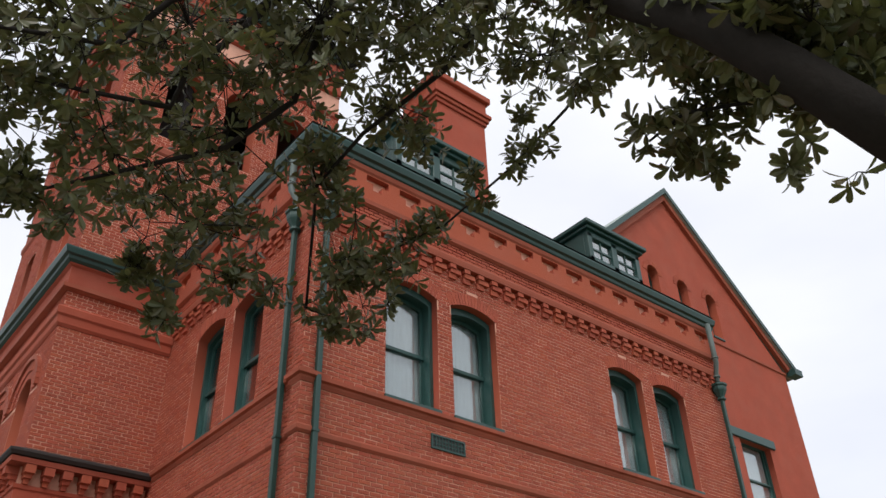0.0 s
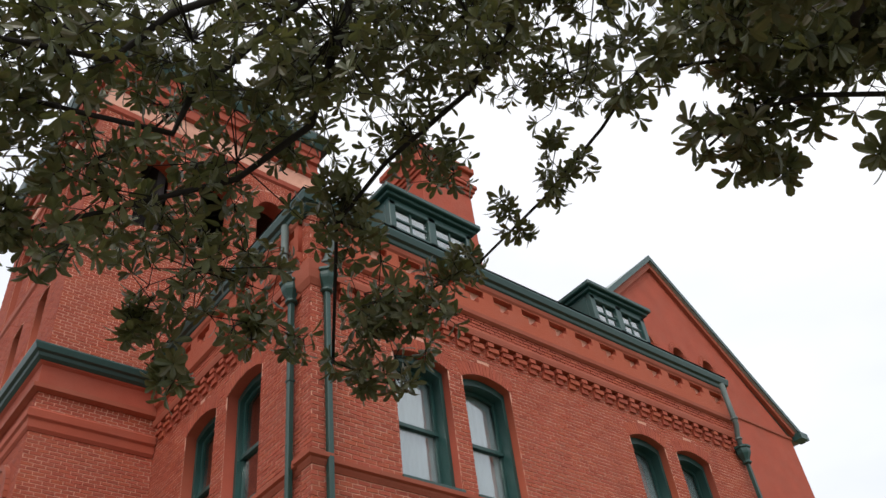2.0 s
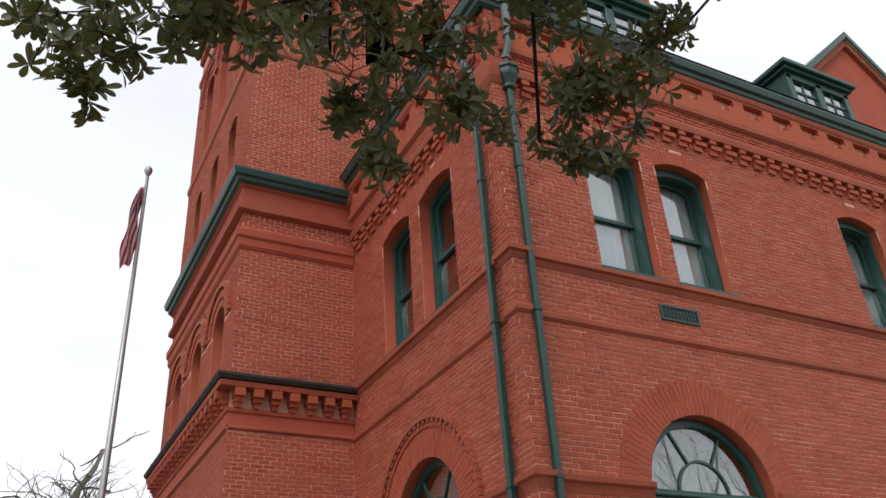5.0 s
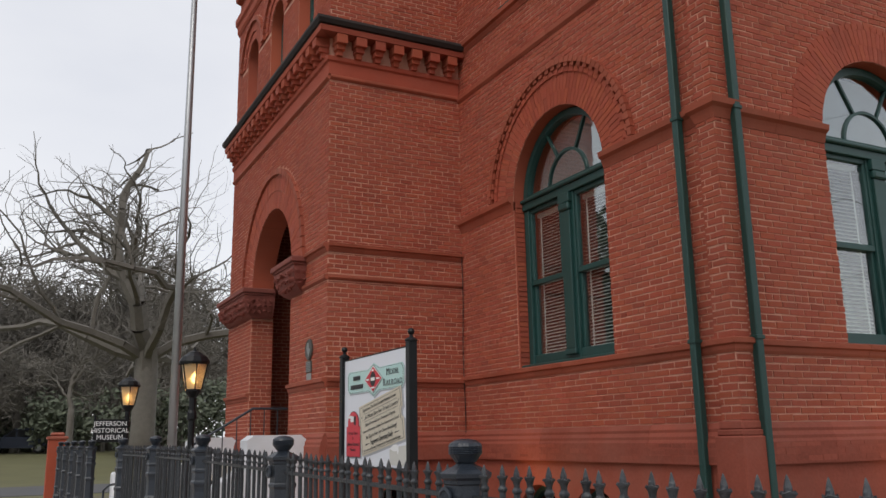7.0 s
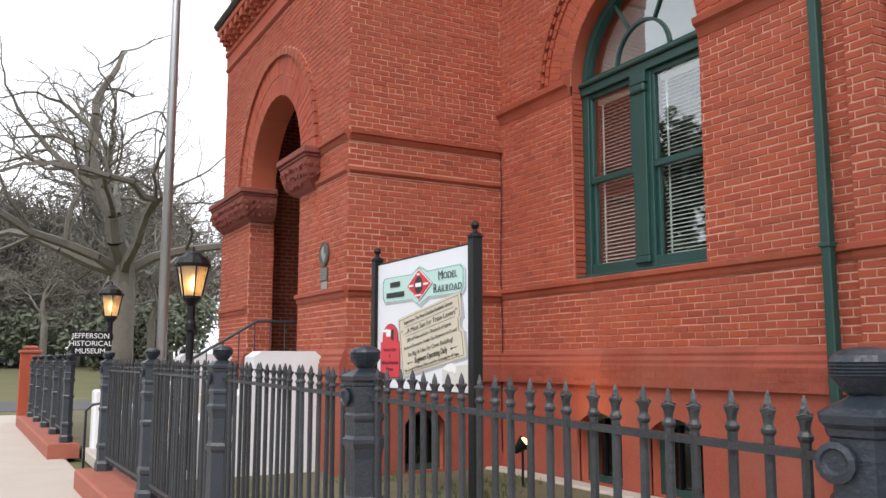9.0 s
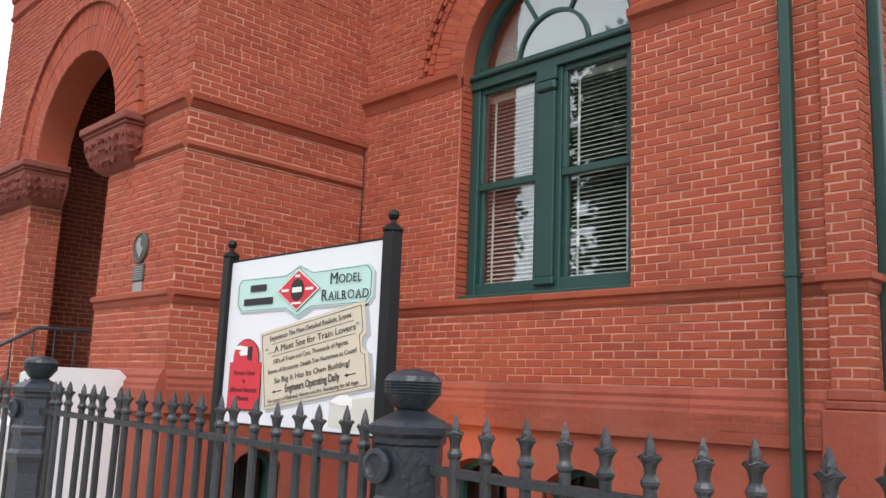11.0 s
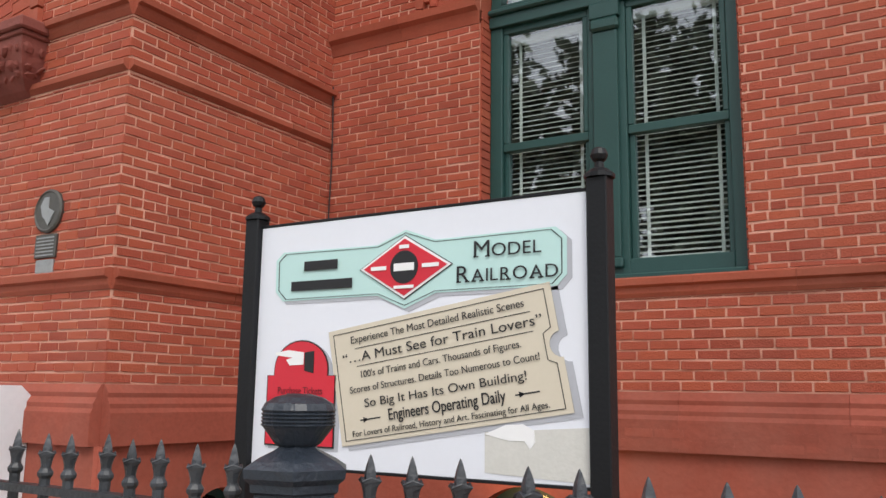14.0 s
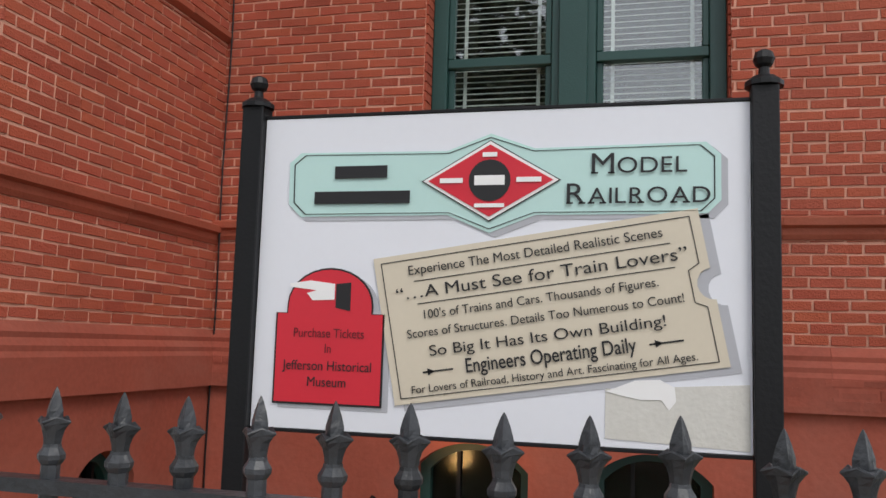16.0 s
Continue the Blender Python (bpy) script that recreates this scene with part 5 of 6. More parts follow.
def fence_panel(y0, y1):
    t = thing("iron_fence", "black iron fence length with spear-tipped pickets between posts", "fence", "fence lengths")
    x0, x1 = fence_x(y0), fence_x(y1)
    for z0, z1, d in ((1.304, 1.322, 0.016), (0.34, 0.368, 0.016)):
        bm = bmesh.new()
        q = []
        for x, y in ((x0, y0 + 0.085), (x1, y1 - 0.085)):
            q.append([bm.verts.new((x + a, y, z + fence_z(y))) for a, z in ((-d, z0), (d, z0), (d, z1), (-d, z1))])
        for i in range(4):
            bm.faces.new((q[0][i], q[0][(i + 1) % 4], q[1][(i + 1) % 4], q[1][i]))
        bm.faces.new(list(reversed(q[0])))
        bm.faces.new(q[1])
        part("rail", bm, IRON_WORN, t)
    n = max(3, round((y1 - y0 - 0.2) / 0.0985))
    for i in range(n):
        k = (i + 0.5) / n
        ob = new("picket", PICKET)
        ob.location = (x0 + (x1 - x0) * k, y0 + 0.1 + (y1 - y0 - 0.2) * k, fence_z(y0) + (fence_z(y1) - fence_z(y0)) * k + rng.uniform(-0.004, 0.004))
        ob.rotation_euler = (rng.uniform(-0.008, 0.008), rng.uniform(-0.008, 0.008), rng.uniform(-0.2, 0.2))
        ob.parent = t
    return t


near_posts = [-10.2, -7.8, -5.4, -3.0, -0.657, 1.624, 3.95, 6.45]
far_posts = [10.3, 12.0, 13.7, 15.4, 17.1]
first = fence_post()
first.matrix_basis = pose(fence_x(near_posts[0]), near_posts[0], fence_z(near_posts[0]), 0, 0, 8)
for y in near_posts[1:] + far_posts:
    copy_thing(first, pose(fence_x(y), y, fence_z(y), 0, 0, 8 + rng.uniform(-2, 2)))
for a, b in zip(near_posts, near_posts[1:]):
    fence_panel(a, b)
for a, b in zip(far_posts, far_posts[1:]):
    fence_panel(a, b)
pier = thing("brick_pier", "red brick pier with capped top at the end of the fence", "pier")
bm = bmesh.new()
box(bm, -5.1, -4.68, 18.1, 18.5, 0.0, 1.62, 0.01)
part("shaft", bm, BRICK, pier)
bm = bmesh.new()
box(bm, -5.14, -4.64, 18.06, 18.54, 1.621, 1.70, 0.02)
box(bm, -5.06, -4.72, 18.14, 18.46, 1.701, 1.80, 0.04)
part("cap", bm, CURB, pier)

gate_rail = thing("gate_handrail", "short black iron handrail at the gate step", "handrail")
bm = bmesh.new()
tube(bm, [(-4.85, 6.95, 0.02), (-4.85, 6.95, 0.86), (-4.78, 6.95, 0.93), (-4.2, 6.98, 1.02), (-4.2, 6.98, 0.1)], 0.016, 8)
part("bent_rail", bm, IRON, gate_rail, smooth=True)
boxed("gate_step", (-4.55, -4.1, 7.0, 9.9, 0.0, 0.16), CONCRETE, label="low concrete step in the gateway", kind="structure", bevel=0.012)
tagged(boxed("low_wall", (-4.45, -4.2, 9.6, 9.95, 0.1, 1.02), WHITEWASH, bevel=0.03), "low white painted block beside the gateway", "wall")

# ---- display sign ----
sign = thing("display_sign", "white display board on black posts with teal banner and cream ticket", "sign")
SX = -2.535
P0 = Face("x", SX)


def su(U):
    return 3.71 - U * 1.835


def sv(V):
    return 2.405 - V * 1.21


boxed("board", (SX, SX + 0.03, su(1), su(0), sv(1), sv(0)), WHITE, sign, "white printed panel", bevel=0.002)
boxed("top_edge", (SX - 0.004, SX + 0.034, su(1), su(0), sv(0) + 0.001, sv(0) + 0.014), BLACK, sign, bevel=0.002)
boxed("bottom_edge", (SX - 0.004, SX + 0.034, su(1), su(0), sv(1) - 0.014, sv(1) - 0.001), BLACK, sign, bevel=0.002)
for y in (su(0) + 0.047, su(1) - 0.047):
    po = boxed("sign_post", (SX - 0.035, SX + 0.055, y - 0.045, y + 0.045, 0.1, 2.455), BLACK, sign, "black square post", bevel=0.004)
    bm = bmesh.new()
    lathe(bm, [(0.066, 2.455), (0.066, 2.472), (0.04, 2.492), (0.02, 2.50), (0.018, 2.525), (0.03, 2.535), (0.038, 2.555), (0.03, 2.580), (0.012, 2.59)], 12, Matrix.Translation((SX + 0.01, y, 0)))
    part("ball_finial", bm, BLACK, sign)


def printed(name, pts, layer, material, label="", holes=()):
    w = 0.0025 * layer
    return link_mesh(name, plate(P0, [[(su(a), sv(b)) for a, b in pts]] + [[(su(a), sv(b)) for a, b in h] for h in holes], w - 0.002, w), material, sign, label)


TEXT_M = Matrix(((0, 0, -1, 0), (-1, 0, 0, 0), (0, 1, 0, 0), (0, 0, 0, 1)))


def letter(body, U, V, size, layer, material, squeeze=1.0, bold=0.0, tilt=0.0, name="lettering", width=None):
    me = text_mesh(body, size, name, bold, squeeze)
    if width:
        xs = [v.co.x for v in me.vertices]
        me.transform(Matrix.Diagonal((width / max(0.001, max(xs) - min(xs)), 1, 1, 1)))
    me.transform(Matrix.Translation((SX - 0.0025 * layer, su(U), sv(V))) @ TEXT_M @ pose(0, 0, 0, 0, 0, tilt))
    return link_mesh(name, me, material, sign)


def ch_has_feet(ch):
    return ch in "MRA"


BAN = [(0.062, 0.150), (0.088, 0.117), (0.412, 0.123), (0.502, 0.072), (0.592, 0.122), (0.920, 0.116), (0.947, 0.154), (0.947, 0.287), (0.922, 0.326), (0.595, 0.327), (0.502, 0.381), (0.415, 0.325), (0.092, 0.327), (0.064, 0.285)]
printed("banner_shadow", [(a + 0.012, b + 0.014) for a, b in BAN], 1, SHADE_PRINT)
printed("banner", BAN, 2, TEAL, "pale teal banner")
mid = [(0.503 + (a - 0.503) * 0.975, 0.225 + (b - 0.225) * 0.93) for a, b in BAN]
mid2 = [(0.503 + (a - 0.503) * 0.970, 0.225 + (b - 0.225) * 0.915) for a, b in BAN]
printed("banner_line", mid, 3, INK, holes=[mid2])
printed("diamond_edge", [(0.359, 0.219), (0.502, 0.093), (0.645, 0.221), (0.502, 0.347)], 4, INK)
printed("diamond_rim", [(0.363, 0.219), (0.502, 0.097), (0.641, 0.221), (0.502, 0.343)], 5, WHITE_PRINT)
printed("diamond", [(0.374, 0.219), (0.502, 0.108), (0.630, 0.221), (0.502, 0.332)], 6, RED, "red diamond emblem")
printed("emblem_disc", [(0.502 + 0.043 * math.cos(a), 0.220 + 0.065 * math.sin(a)) for a in [i * math.pi / 12 for i in range(24)]], 7, INK)
for u0, u1, v0, v1 in ((0.471, 0.533, 0.205, 0.235), (0.399, 0.447, 0.212, 0.227), (0.557, 0.607, 0.212, 0.227), (0.487, 0.517, 0.133, 0.147), (0.472, 0.533, 0.292, 0.304)):
    printed("emblem_bar", [(u0, v0), (u1, v0), (u1, v1), (u0, v1)], 8, WHITE_PRINT)
# the name on the banner's left half stays plain bars
for u0, u1, v0, v1 in ((0.168, 0.284, 0.165, 0.205), (0.124, 0.335, 0.247, 0.287)):
    printed("plain_bar", [(u0, v0), (u1, v0), (u1, v1), (u0, v1)], 5, INK)
for word, c, v, width in (("MODEL", 0.795, 0.178, 0.33), ("RAILROAD", 0.792, 0.268, 0.495)):
    glyphs = [text_mesh(ch, 0.108 if k == 0 else 0.082, "letter", 0.0) for k, ch in enumerate(word)]
    wide = [max(p.co.x for p in g.vertices) - min(p.co.x for p in g.vertices) for g in glyphs]
    fit_ = (width - 0.012 * (len(word) - 1)) / sum(wide)
    x = -width / 2
    for k, (g, wd) in enumerate(zip(glyphs, wide)):
        g.transform(Matrix.Diagonal((fit_, 1, 1, 1)))
        lo = min(p.co.x for p in g.vertices)
        foot = min(p.co.y for p in g.vertices)
        g.transform(Matrix.Translation((SX - 0.0125, su(c), sv(v) - 0.032)) @ TEXT_M @ Matrix.Translation((x - lo, -foot, 0)))
        link_mesh("letter", g, INK, sign)
        # short serifs at the foot of each upright
        for e in ((0.0, wd * fit_) if ch_has_feet(word[k]) else ()):
            xc = x + min(max(e, 0.010), wd * fit_ - 0.010)
            bm = bmesh.new()
            P0.box(bm, su(c) - xc - 0.012, su(c) - xc + 0.012, sv(v) - 0.033, sv(v) - 0.027, 0.011, 0.0131)
            part("letter_serif", bm, INK, sign)
        x += wd * fit_ + 0.012

TA = math.radians(8.9)


def tk(a, b):
    """A place on the ticket: a along it from its left, b down it, in metres, to the board's shares."""
    x = 0.478 + a * 0.965 * math.cos(TA) + b * math.sin(TA) * 1.25
    z = 0.561 - a * 0.965 * math.sin(TA) + b * math.cos(TA)
    return x / 1.835, z / 1.21


notch = [tk(1.238 - 0.055 * math.sin(t), 0.265 - 0.055 * math.cos(t)) for t in [i * math.pi / 8 for i in range(9)]]
TICK = [tk(0, 0), tk(1.238, 0)] + notch + [tk(1.238, 0.55), tk(0, 0.55)]
printed("ticket_shadow", [(a + 0.020, b + 0.016) for a, b in TICK], 1, SHADE_PRINT)
printed("ticket", TICK, 3, CREAM, "cream printed ticket")
inn = [tk(0.028, 0.022), tk(1.205, 0.022), tk(1.205, 0.19), tk(1.165, 0.21), tk(1.165, 0.32), tk(1.205, 0.34), tk(1.205, 0.530), tk(0.028, 0.530)]
inn2 = [tk(0.031, 0.025), tk(1.202, 0.025), tk(1.202, 0.188), tk(1.162, 0.209), tk(1.162, 0.321), tk(1.202, 0.342), tk(1.202, 0.527), tk(0.031, 0.527)]
printed("ticket_line", inn, 4, INK, holes=[inn2])
for body, a, b, size, width, bold in (("Experience The Most Detailed Realistic Scenes", 0.617, 0.066, 0.050, 0.93, 0.0), ("\u201c\u2026A Must See for Train Lovers\u201d", 0.622, 0.150, 0.064, 1.06, 0.0),
                                      ("100's of Trains and Cars. Thousands of Figures.", 0.608, 0.235, 0.046, 0.85, 0.0), ("Scores of Structures. Details Too Numerous to Count!", 0.612, 0.300, 0.046, 1.00, 0.0),
                                      ("So Big It Has Its Own Building!", 0.612, 0.370, 0.056, 0.85, 0.0), ("Engineers Operating Daily", 0.615, 0.440, 0.074, 0.61, 0.0006),
                                      ("For Lovers of Railroad, History and Art. Fascinating for All Ages.", 0.606, 0.503, 0.040, 1.02, 0.0)):
    U, V = tk(a, b)
    letter(body, U, V, size, 5, INK, 1.0, bold, 8.9, width=width)
for b in (0.105, 0.190):
    printed("ticket_rule", [tk(0.15, b), tk(1.12, b), tk(1.12, b + 0.003), tk(0.15, b + 0.003)], 4, INK)
for a in (0.13, 0.98):
    printed("ticket_dash", [tk(a, 0.440), tk(a + 0.12, 0.440), tk(a + 0.12, 0.446), tk(a, 0.446)], 4, INK)
    printed("ticket_dash", [tk(a + 0.02, 0.430), tk(a + 0.05, 0.443), tk(a + 0.02, 0.456)], 4, INK)

arch_pts = [(0.169 + 0.0955 * math.cos(t), 0.61 - 0.118 * math.sin(t)) for t in [i * math.pi / 14 for i in range(15)]]
TAG = [(0.0490, 0.9230), (0.0490, 0.6360), (0.0729, 0.6360)] + list(reversed(arch_pts)) + [(0.2640, 0.6360), (0.2901, 0.6360), (0.2901, 0.9230)]
printed("tag_shadow", [(a + 0.012, b + 0.012) for a, b in TAG], 1, SHADE_PRINT)
printed("ticket_tag", TAG, 3, INK)
printed("ticket_tag_face", [(0.1695 + (a - 0.1695) * 0.965, 0.70 + (b - 0.70) * 0.97) for a, b in TAG], 4, RED, "red arched notice")
printed("pointer", [(0.0783, 0.5430), (0.1250, 0.5330), (0.1793, 0.5430), (0.1793, 0.5930), (0.1305, 0.5960), (0.1174, 0.5730), (0.1391, 0.5640), (0.0805, 0.5540)], 5, WHITE_PRINT, "white pointing shape")
printed("pointer_cuff", [(0.1826, 0.5430), (0.2152, 0.5380), (0.2152, 0.6280), (0.1826, 0.6180)], 5, INK)
letter("Purchase Tickets", 0.1695, 0.700, 0.050, 5, INK_RED, width=0.285)
letter("In", 0.1695, 0.748, 0.050, 5, INK_RED, 0.8)
letter("Jefferson Historical", 0.1695, 0.802, 0.052, 5, INK, width=0.36)
letter("Museum", 0.1695, 0.852, 0.052, 5, INK, width=0.155)
printed("torn_patch", [(0.735, 0.835), (0.995, 0.808), (0.995, 0.99), (0.735, 0.975)], 1, PATCH, "bare patch where a sticker was")
printed("torn_remnant", [(0.735, 0.842), (0.79, 0.808), (0.835, 0.803), (0.862, 0.823), (0.865, 0.862), (0.852, 0.888), (0.838, 0.860), (0.80, 0.862), (0.765, 0.852)], 2, WHITE_PRINT, "torn white sticker remnant")

# ---- plaques on the tower ----
plaque = thing("wall_plaque", "round grey cast-metal medallion with text plates below on the tower", "plaque")
bm = bmesh.new()
lathe(bm, [(0.16, 0.0), (0.16, 0.02), (0.145, 0.03), (0.135, 0.022), (0.02, 0.022)], 24, Matrix.Translation((-2.205, 6.08, 2.80)) @ pose(0, 0, 0, 0, -90, 0))
part("medallion", bm, BRONZE, plaque)
link_mesh("relief_shape", plate(TF, [[(6.16, 2.84), (6.12, 2.90), (6.07, 2.90), (6.07, 2.82), (6.00, 2.79), (6.03, 2.73), (6.06, 2.69), (6.10, 2.74), (6.13, 2.76)]], 0.025, 0.034), ALU, plaque)
boxed("text_plate", (-2.225, -2.204, 5.96, 6.20, 2.46, 2.63), BRONZE, plaque)
boxed("lower_plate", (-2.22, -2.204, 5.98, 6.18, 2.33, 2.45), ALU, plaque)
for i in range(6):
    boxed("text_bar", (-2.228, -2.2245, 5.98, 6.18, 2.475 + i * 0.025, 2.485 + i * 0.025), ALU, plaque, bevel=0)

# ---- lanterns ----
def lantern(x, y, zb=0.1):
    t = thing("post_lantern", "black post lantern with amber glass, lit", "lantern", "gate lanterns")
    bm = bmesh.new()
    lathe(bm, [(0.10, zb), (0.10, 0.5), (0.07, 0.55), (0.055, 0.62), (0.05, 1.75), (0.075, 1.78), (0.075, 1.86), (0.055, 1.9), (0.055, 2.08), (0.10, 2.13), (0.13, 2.17), (0.13, 2.2)], 12, Matrix.Translation((x, y, 0)))
    part("post", bm, BLACK, t)
    for k in range(6):
        a, b = math.pi * 2 * (k + 0.5) / 6, math.pi * 2 * (k + 1.5) / 6
        bm = bmesh.new()
        q = [(x + r * math.cos(s), y + r * math.sin(s), z) for r, s, z in ((0.135, a, 2.205), (0.135, b, 2.205), (0.215, b, 2.57), (0.215, a, 2.57))]
        bm.faces.new([bm.verts.new(p) for p in q])
        bmesh.ops.solidify(bm, geom=list(bm.faces), thickness=0.004)
        part("glass_pane", bm, LAMPGLASS, t, "amber glass pane")
        bm = bmesh.new()
        tube(bm, [(x + 0.142 * math.cos(a), y + 0.142 * math.sin(a), 2.2), (x + 0.222 * math.cos(a), y + 0.222 * math.sin(a), 2.57)], 0.011, 5)
        part("glazing_bar", bm, BLACK, t)
    bm = bmesh.new()
    lathe(bm, [(0.235, 2.56), (0.245, 2.60), (0.20, 2.67), (0.12, 2.72), (0.10, 2.74), (0.04, 2.755), (0.02, 2.78), (0.012, 2.82)], 12, Matrix.Translation((x, y, 0)))
    part("hood", bm, BLACK, t)
    bm = bmesh.new()
    lathe(bm, [(0.02, 2.27), (0.05, 2.31), (0.055, 2.36), (0.03, 2.42), (0.01, 2.44)], 12, Matrix.Translation((x, y, 0)))
    for f in bm.faces:
        f.smooth = True
    part("bulb", bm, BULB, t, "glowing warm bulb")
    return t


for lx, ly in ((-3.92, 5.8), (-4.12, 10.9)):
    la = lantern(0, 0)
    la.location = (lx, ly, 0.16)
    la.scale = (0.84, 0.84, 0.92)

museum_sign = thing("museum_sign", "small black board with white capital lettering on a post", "sign")
boxed("board", (-4.72, -4.16, 10.55, 10.58, 1.52, 1.92), BLACK, museum_sign)
for x in (-4.70, -4.18):
    boxed("post", (x - 0.015, x + 0.015, 10.582, 10.61, 0.1, 1.99), BLACK, museum_sign)
for i, body in enumerate(("JEFFERSON", "HISTORICAL", "MUSEUM")):
    me = text_mesh(body, 0.115, bold=0.0)
    me.transform(Matrix(((1, 0, 0, -4.44), (0, 0, -1, 10.546), (0, 1, 0, 1.84 - i * 0.12), (0, 0, 0, 1))))
    link_mesh("lettering", me, WHITE_PRINT, museum_sign)

# ---- flagpole ----
flagpole = thing("flagpole", "tall pale grey metal flagpole with ball top", "flagpole")
bm = bmesh.new()
FPX, FPY = -3.45, 10.0
tube(bm, [(FPX, FPY, 0.1), (FPX, FPY, 6.0), (FPX, FPY, 14.5)], [0.085, 0.075, 0.04], 16)
part("pole", bm, GALV, flagpole, smooth=True)
bm = bmesh.new()
lathe(bm, [(0.03, 14.5), (0.05, 14.55), (0.09, 14.62), (0.10, 14.68), (0.09, 14.74), (0.04, 14.79), (0.01, 14.8)], 14, Matrix.Translation((FPX, FPY, 0)))
part("ball", bm, GALV, flagpole, smooth=True)
flag = thing("flag", "striped red and white flag hanging limp from the pole", "flag")
for s in range(9):
    bm = bmesh.new()
    prev = None
    for i in range(15):
        z = 14.2 - i * 0.15
        spread_ = 0.06 + 0.05 * min(i, 9) / 9
        rowp = []
        for e in (0, 1):
            k = s + e
            rowp.append(bm.verts.new((FPX - 0.05 - k * spread_ * 0.3 + 0.03 * math.sin(i * 0.8 + k), FPY - 0.03 + 0.09 * math.sin(k * 1.4 + i * 0.25), z - 0.03 * k)))
        if prev:
            bm.faces.new((prev[0], prev[1], rowp[1], rowp[0]))
        prev = rowp
    bmesh.ops.solidify(bm, geom=list(bm.faces), thickness=0.004)
    part("stripe", bm, FLAG_R if s % 2 == 0 else FLAG_W, flag, smooth=True)
bm = bmesh.new()
tube(bm, [(FPX - 0.08, FPY + 0.06, 14.2), (FPX - 0.12, FPY + 0.06, 13.8), (FPX - 0.14, FPY + 0.06, 13.4)], [0.03, 0.07, 0.04], 7)
part("canton", bm, FLAG_B, flag, "dark blue corner")

# ---- ground lamp by the wall ----
def flood(x, y, z, aim, label, watts):
    t = thing("flood_lamp", label, "lamp", "flood lamps")
    bm = bmesh.new()
    tube(bm, [(x, y, 0.1), (x, y, z)], 0.015, 6)
    part("stake", bm, BLACK, t)
    bm = bmesh.new()
    d = (Vector(aim) - Vector((x, y, z))).normalized()
    q = d.to_track_quat("Z", "Y").to_matrix().to_4x4()
    lathe(bm, [(0.03, -0.12), (0.05, -0.06), (0.08, 0.02), (0.085, 0.05), (0.075, 0.05), (0.07, 0.03)], 12, Matrix.Translation((x, y, z)) @ q)
    part("housing", bm, BLACK, t)
    bm = bmesh.new()
    lathe(bm, [(0.066, 0.031), (0.055, 0.052), (0.035, 0.066), (0.01, 0.070)], 12, Matrix.Translation((x, y, z)) @ q)
    part("lens", bm, LENS, t, "glowing lens")
    li = new("flood_light", bpy.data.lights.new("flood_light", "SPOT"))
    li.data.energy = watts
    li.data.color = (1.0, 0.55, 0.2)
    li.data.spot_size = radians(125)
    li.data.spot_blend = 1.0
    li.data.shadow_soft_size = 0.08
    li.matrix_world = look(Vector((x, y, z)) + d * 0.16, aim)


flood(-0.76, 3.78, 0.55, (0, 2.9, 1.6), "small black garden flood lamp, lit, at the wall foot", 14)
flood(2.6, -1.1, 0.45, (2.9, 0, 1.7), "small black garden flood lamp, lit, beside the side wall", 30)

# ---- magnolia over the footpath ----
magnolia = thing("magnolia_tree", "large dark evergreen magnolia with glossy leaves overhanging the path", "tree")
bm = bmesh.new()
tube(bm, [(3.4, -12.0, 0.05), (3.1, -11.7, 1.8), (2.75, -11.0, 3.6), (2.62, -10.6, 4.5)], [0.5, 0.4, 0.33, 0.27], 14)
part("trunk", bm, BARK_DARK, magnolia, smooth=True)
BOUGHS = (
    ([(2.62, -10.6, 4.5), (0.05, -9.15, 4.72), (-0.86, -8.9, 5.05), (-1.42, -8.74, 5.27), (-1.8, -8.53, 5.64), (-2.09, -8.24, 6.1), (-2.31, -7.72, 6.71), (-2.69, -7.07, 7.39), (-1.76, -6.31, 8.81), (-2.93, -5.6, 9.2)], 0.21, 0.06),
    ([(-1.8, -8.53, 5.64), (-1.0, -8.3, 6.8), (-0.3, -8.0, 7.4), (0.26, -7.84, 7.71), (0.61, -8.15, 7.2)], 0.07, 0.03),
    ([(0.26, -7.84, 7.71), (-0.42, -6.34, 8.5), (-0.3, -5.72, 8.38), (-0.44, -4.95, 8.0), (-0.78, -4.29, 7.52), (-1.58, -3.66, 6.93)], 0.034, 0.010),
    ([(-1.76, -6.31, 8.81), (-1.56, -5.74, 8.64), (-1.63, -5.28, 8.44), (-2.03, -4.51, 7.96), (-2.21, -3.97, 7.54), (-1.91, -3.41, 6.48)], 0.06, 0.014),
    ([(-2.93, -5.6, 9.2), (-2.87, -4.59, 7.84), (-3.26, -4.1, 7.4), (-4.09, -3.74, 6.91), (-4.67, -3.65, 6.47)], 0.07, 0.012),
    ([(-2.93, -5.6, 9.2), (-3.86, -4.46, 7.66), (-3.87, -4.22, 7.45), (-4.58, -4.28, 7.17), (-5.19, -4.3, 6.99)], 0.06, 0.014),
    ([(-2.93, -5.6, 9.2), (-4.21, -4.74, 8.12), (-4.5, -4.53, 7.54), (-5.31, -4.56, 7.16), (-5.9, -3.6, 7.0)], 0.06, 0.012),
    ([(0.61, -8.15, 6.98), (0.17, -7.36, 7.48), (-0.11, -6.92, 7.52), (-0.18, -6.54, 7.41)], 0.04, 0.012),
    ([(0.61, -8.15, 6.98), (0.34, -7.87, 7.03), (0.27, -7.68, 6.79)], 0.03, 0.01),
    ([(-2.93, -5.6, 9.2), (-3.4, -4.05, 8.95), (-3.77, -3.43, 8.36)], 0.07, 0.012),
)
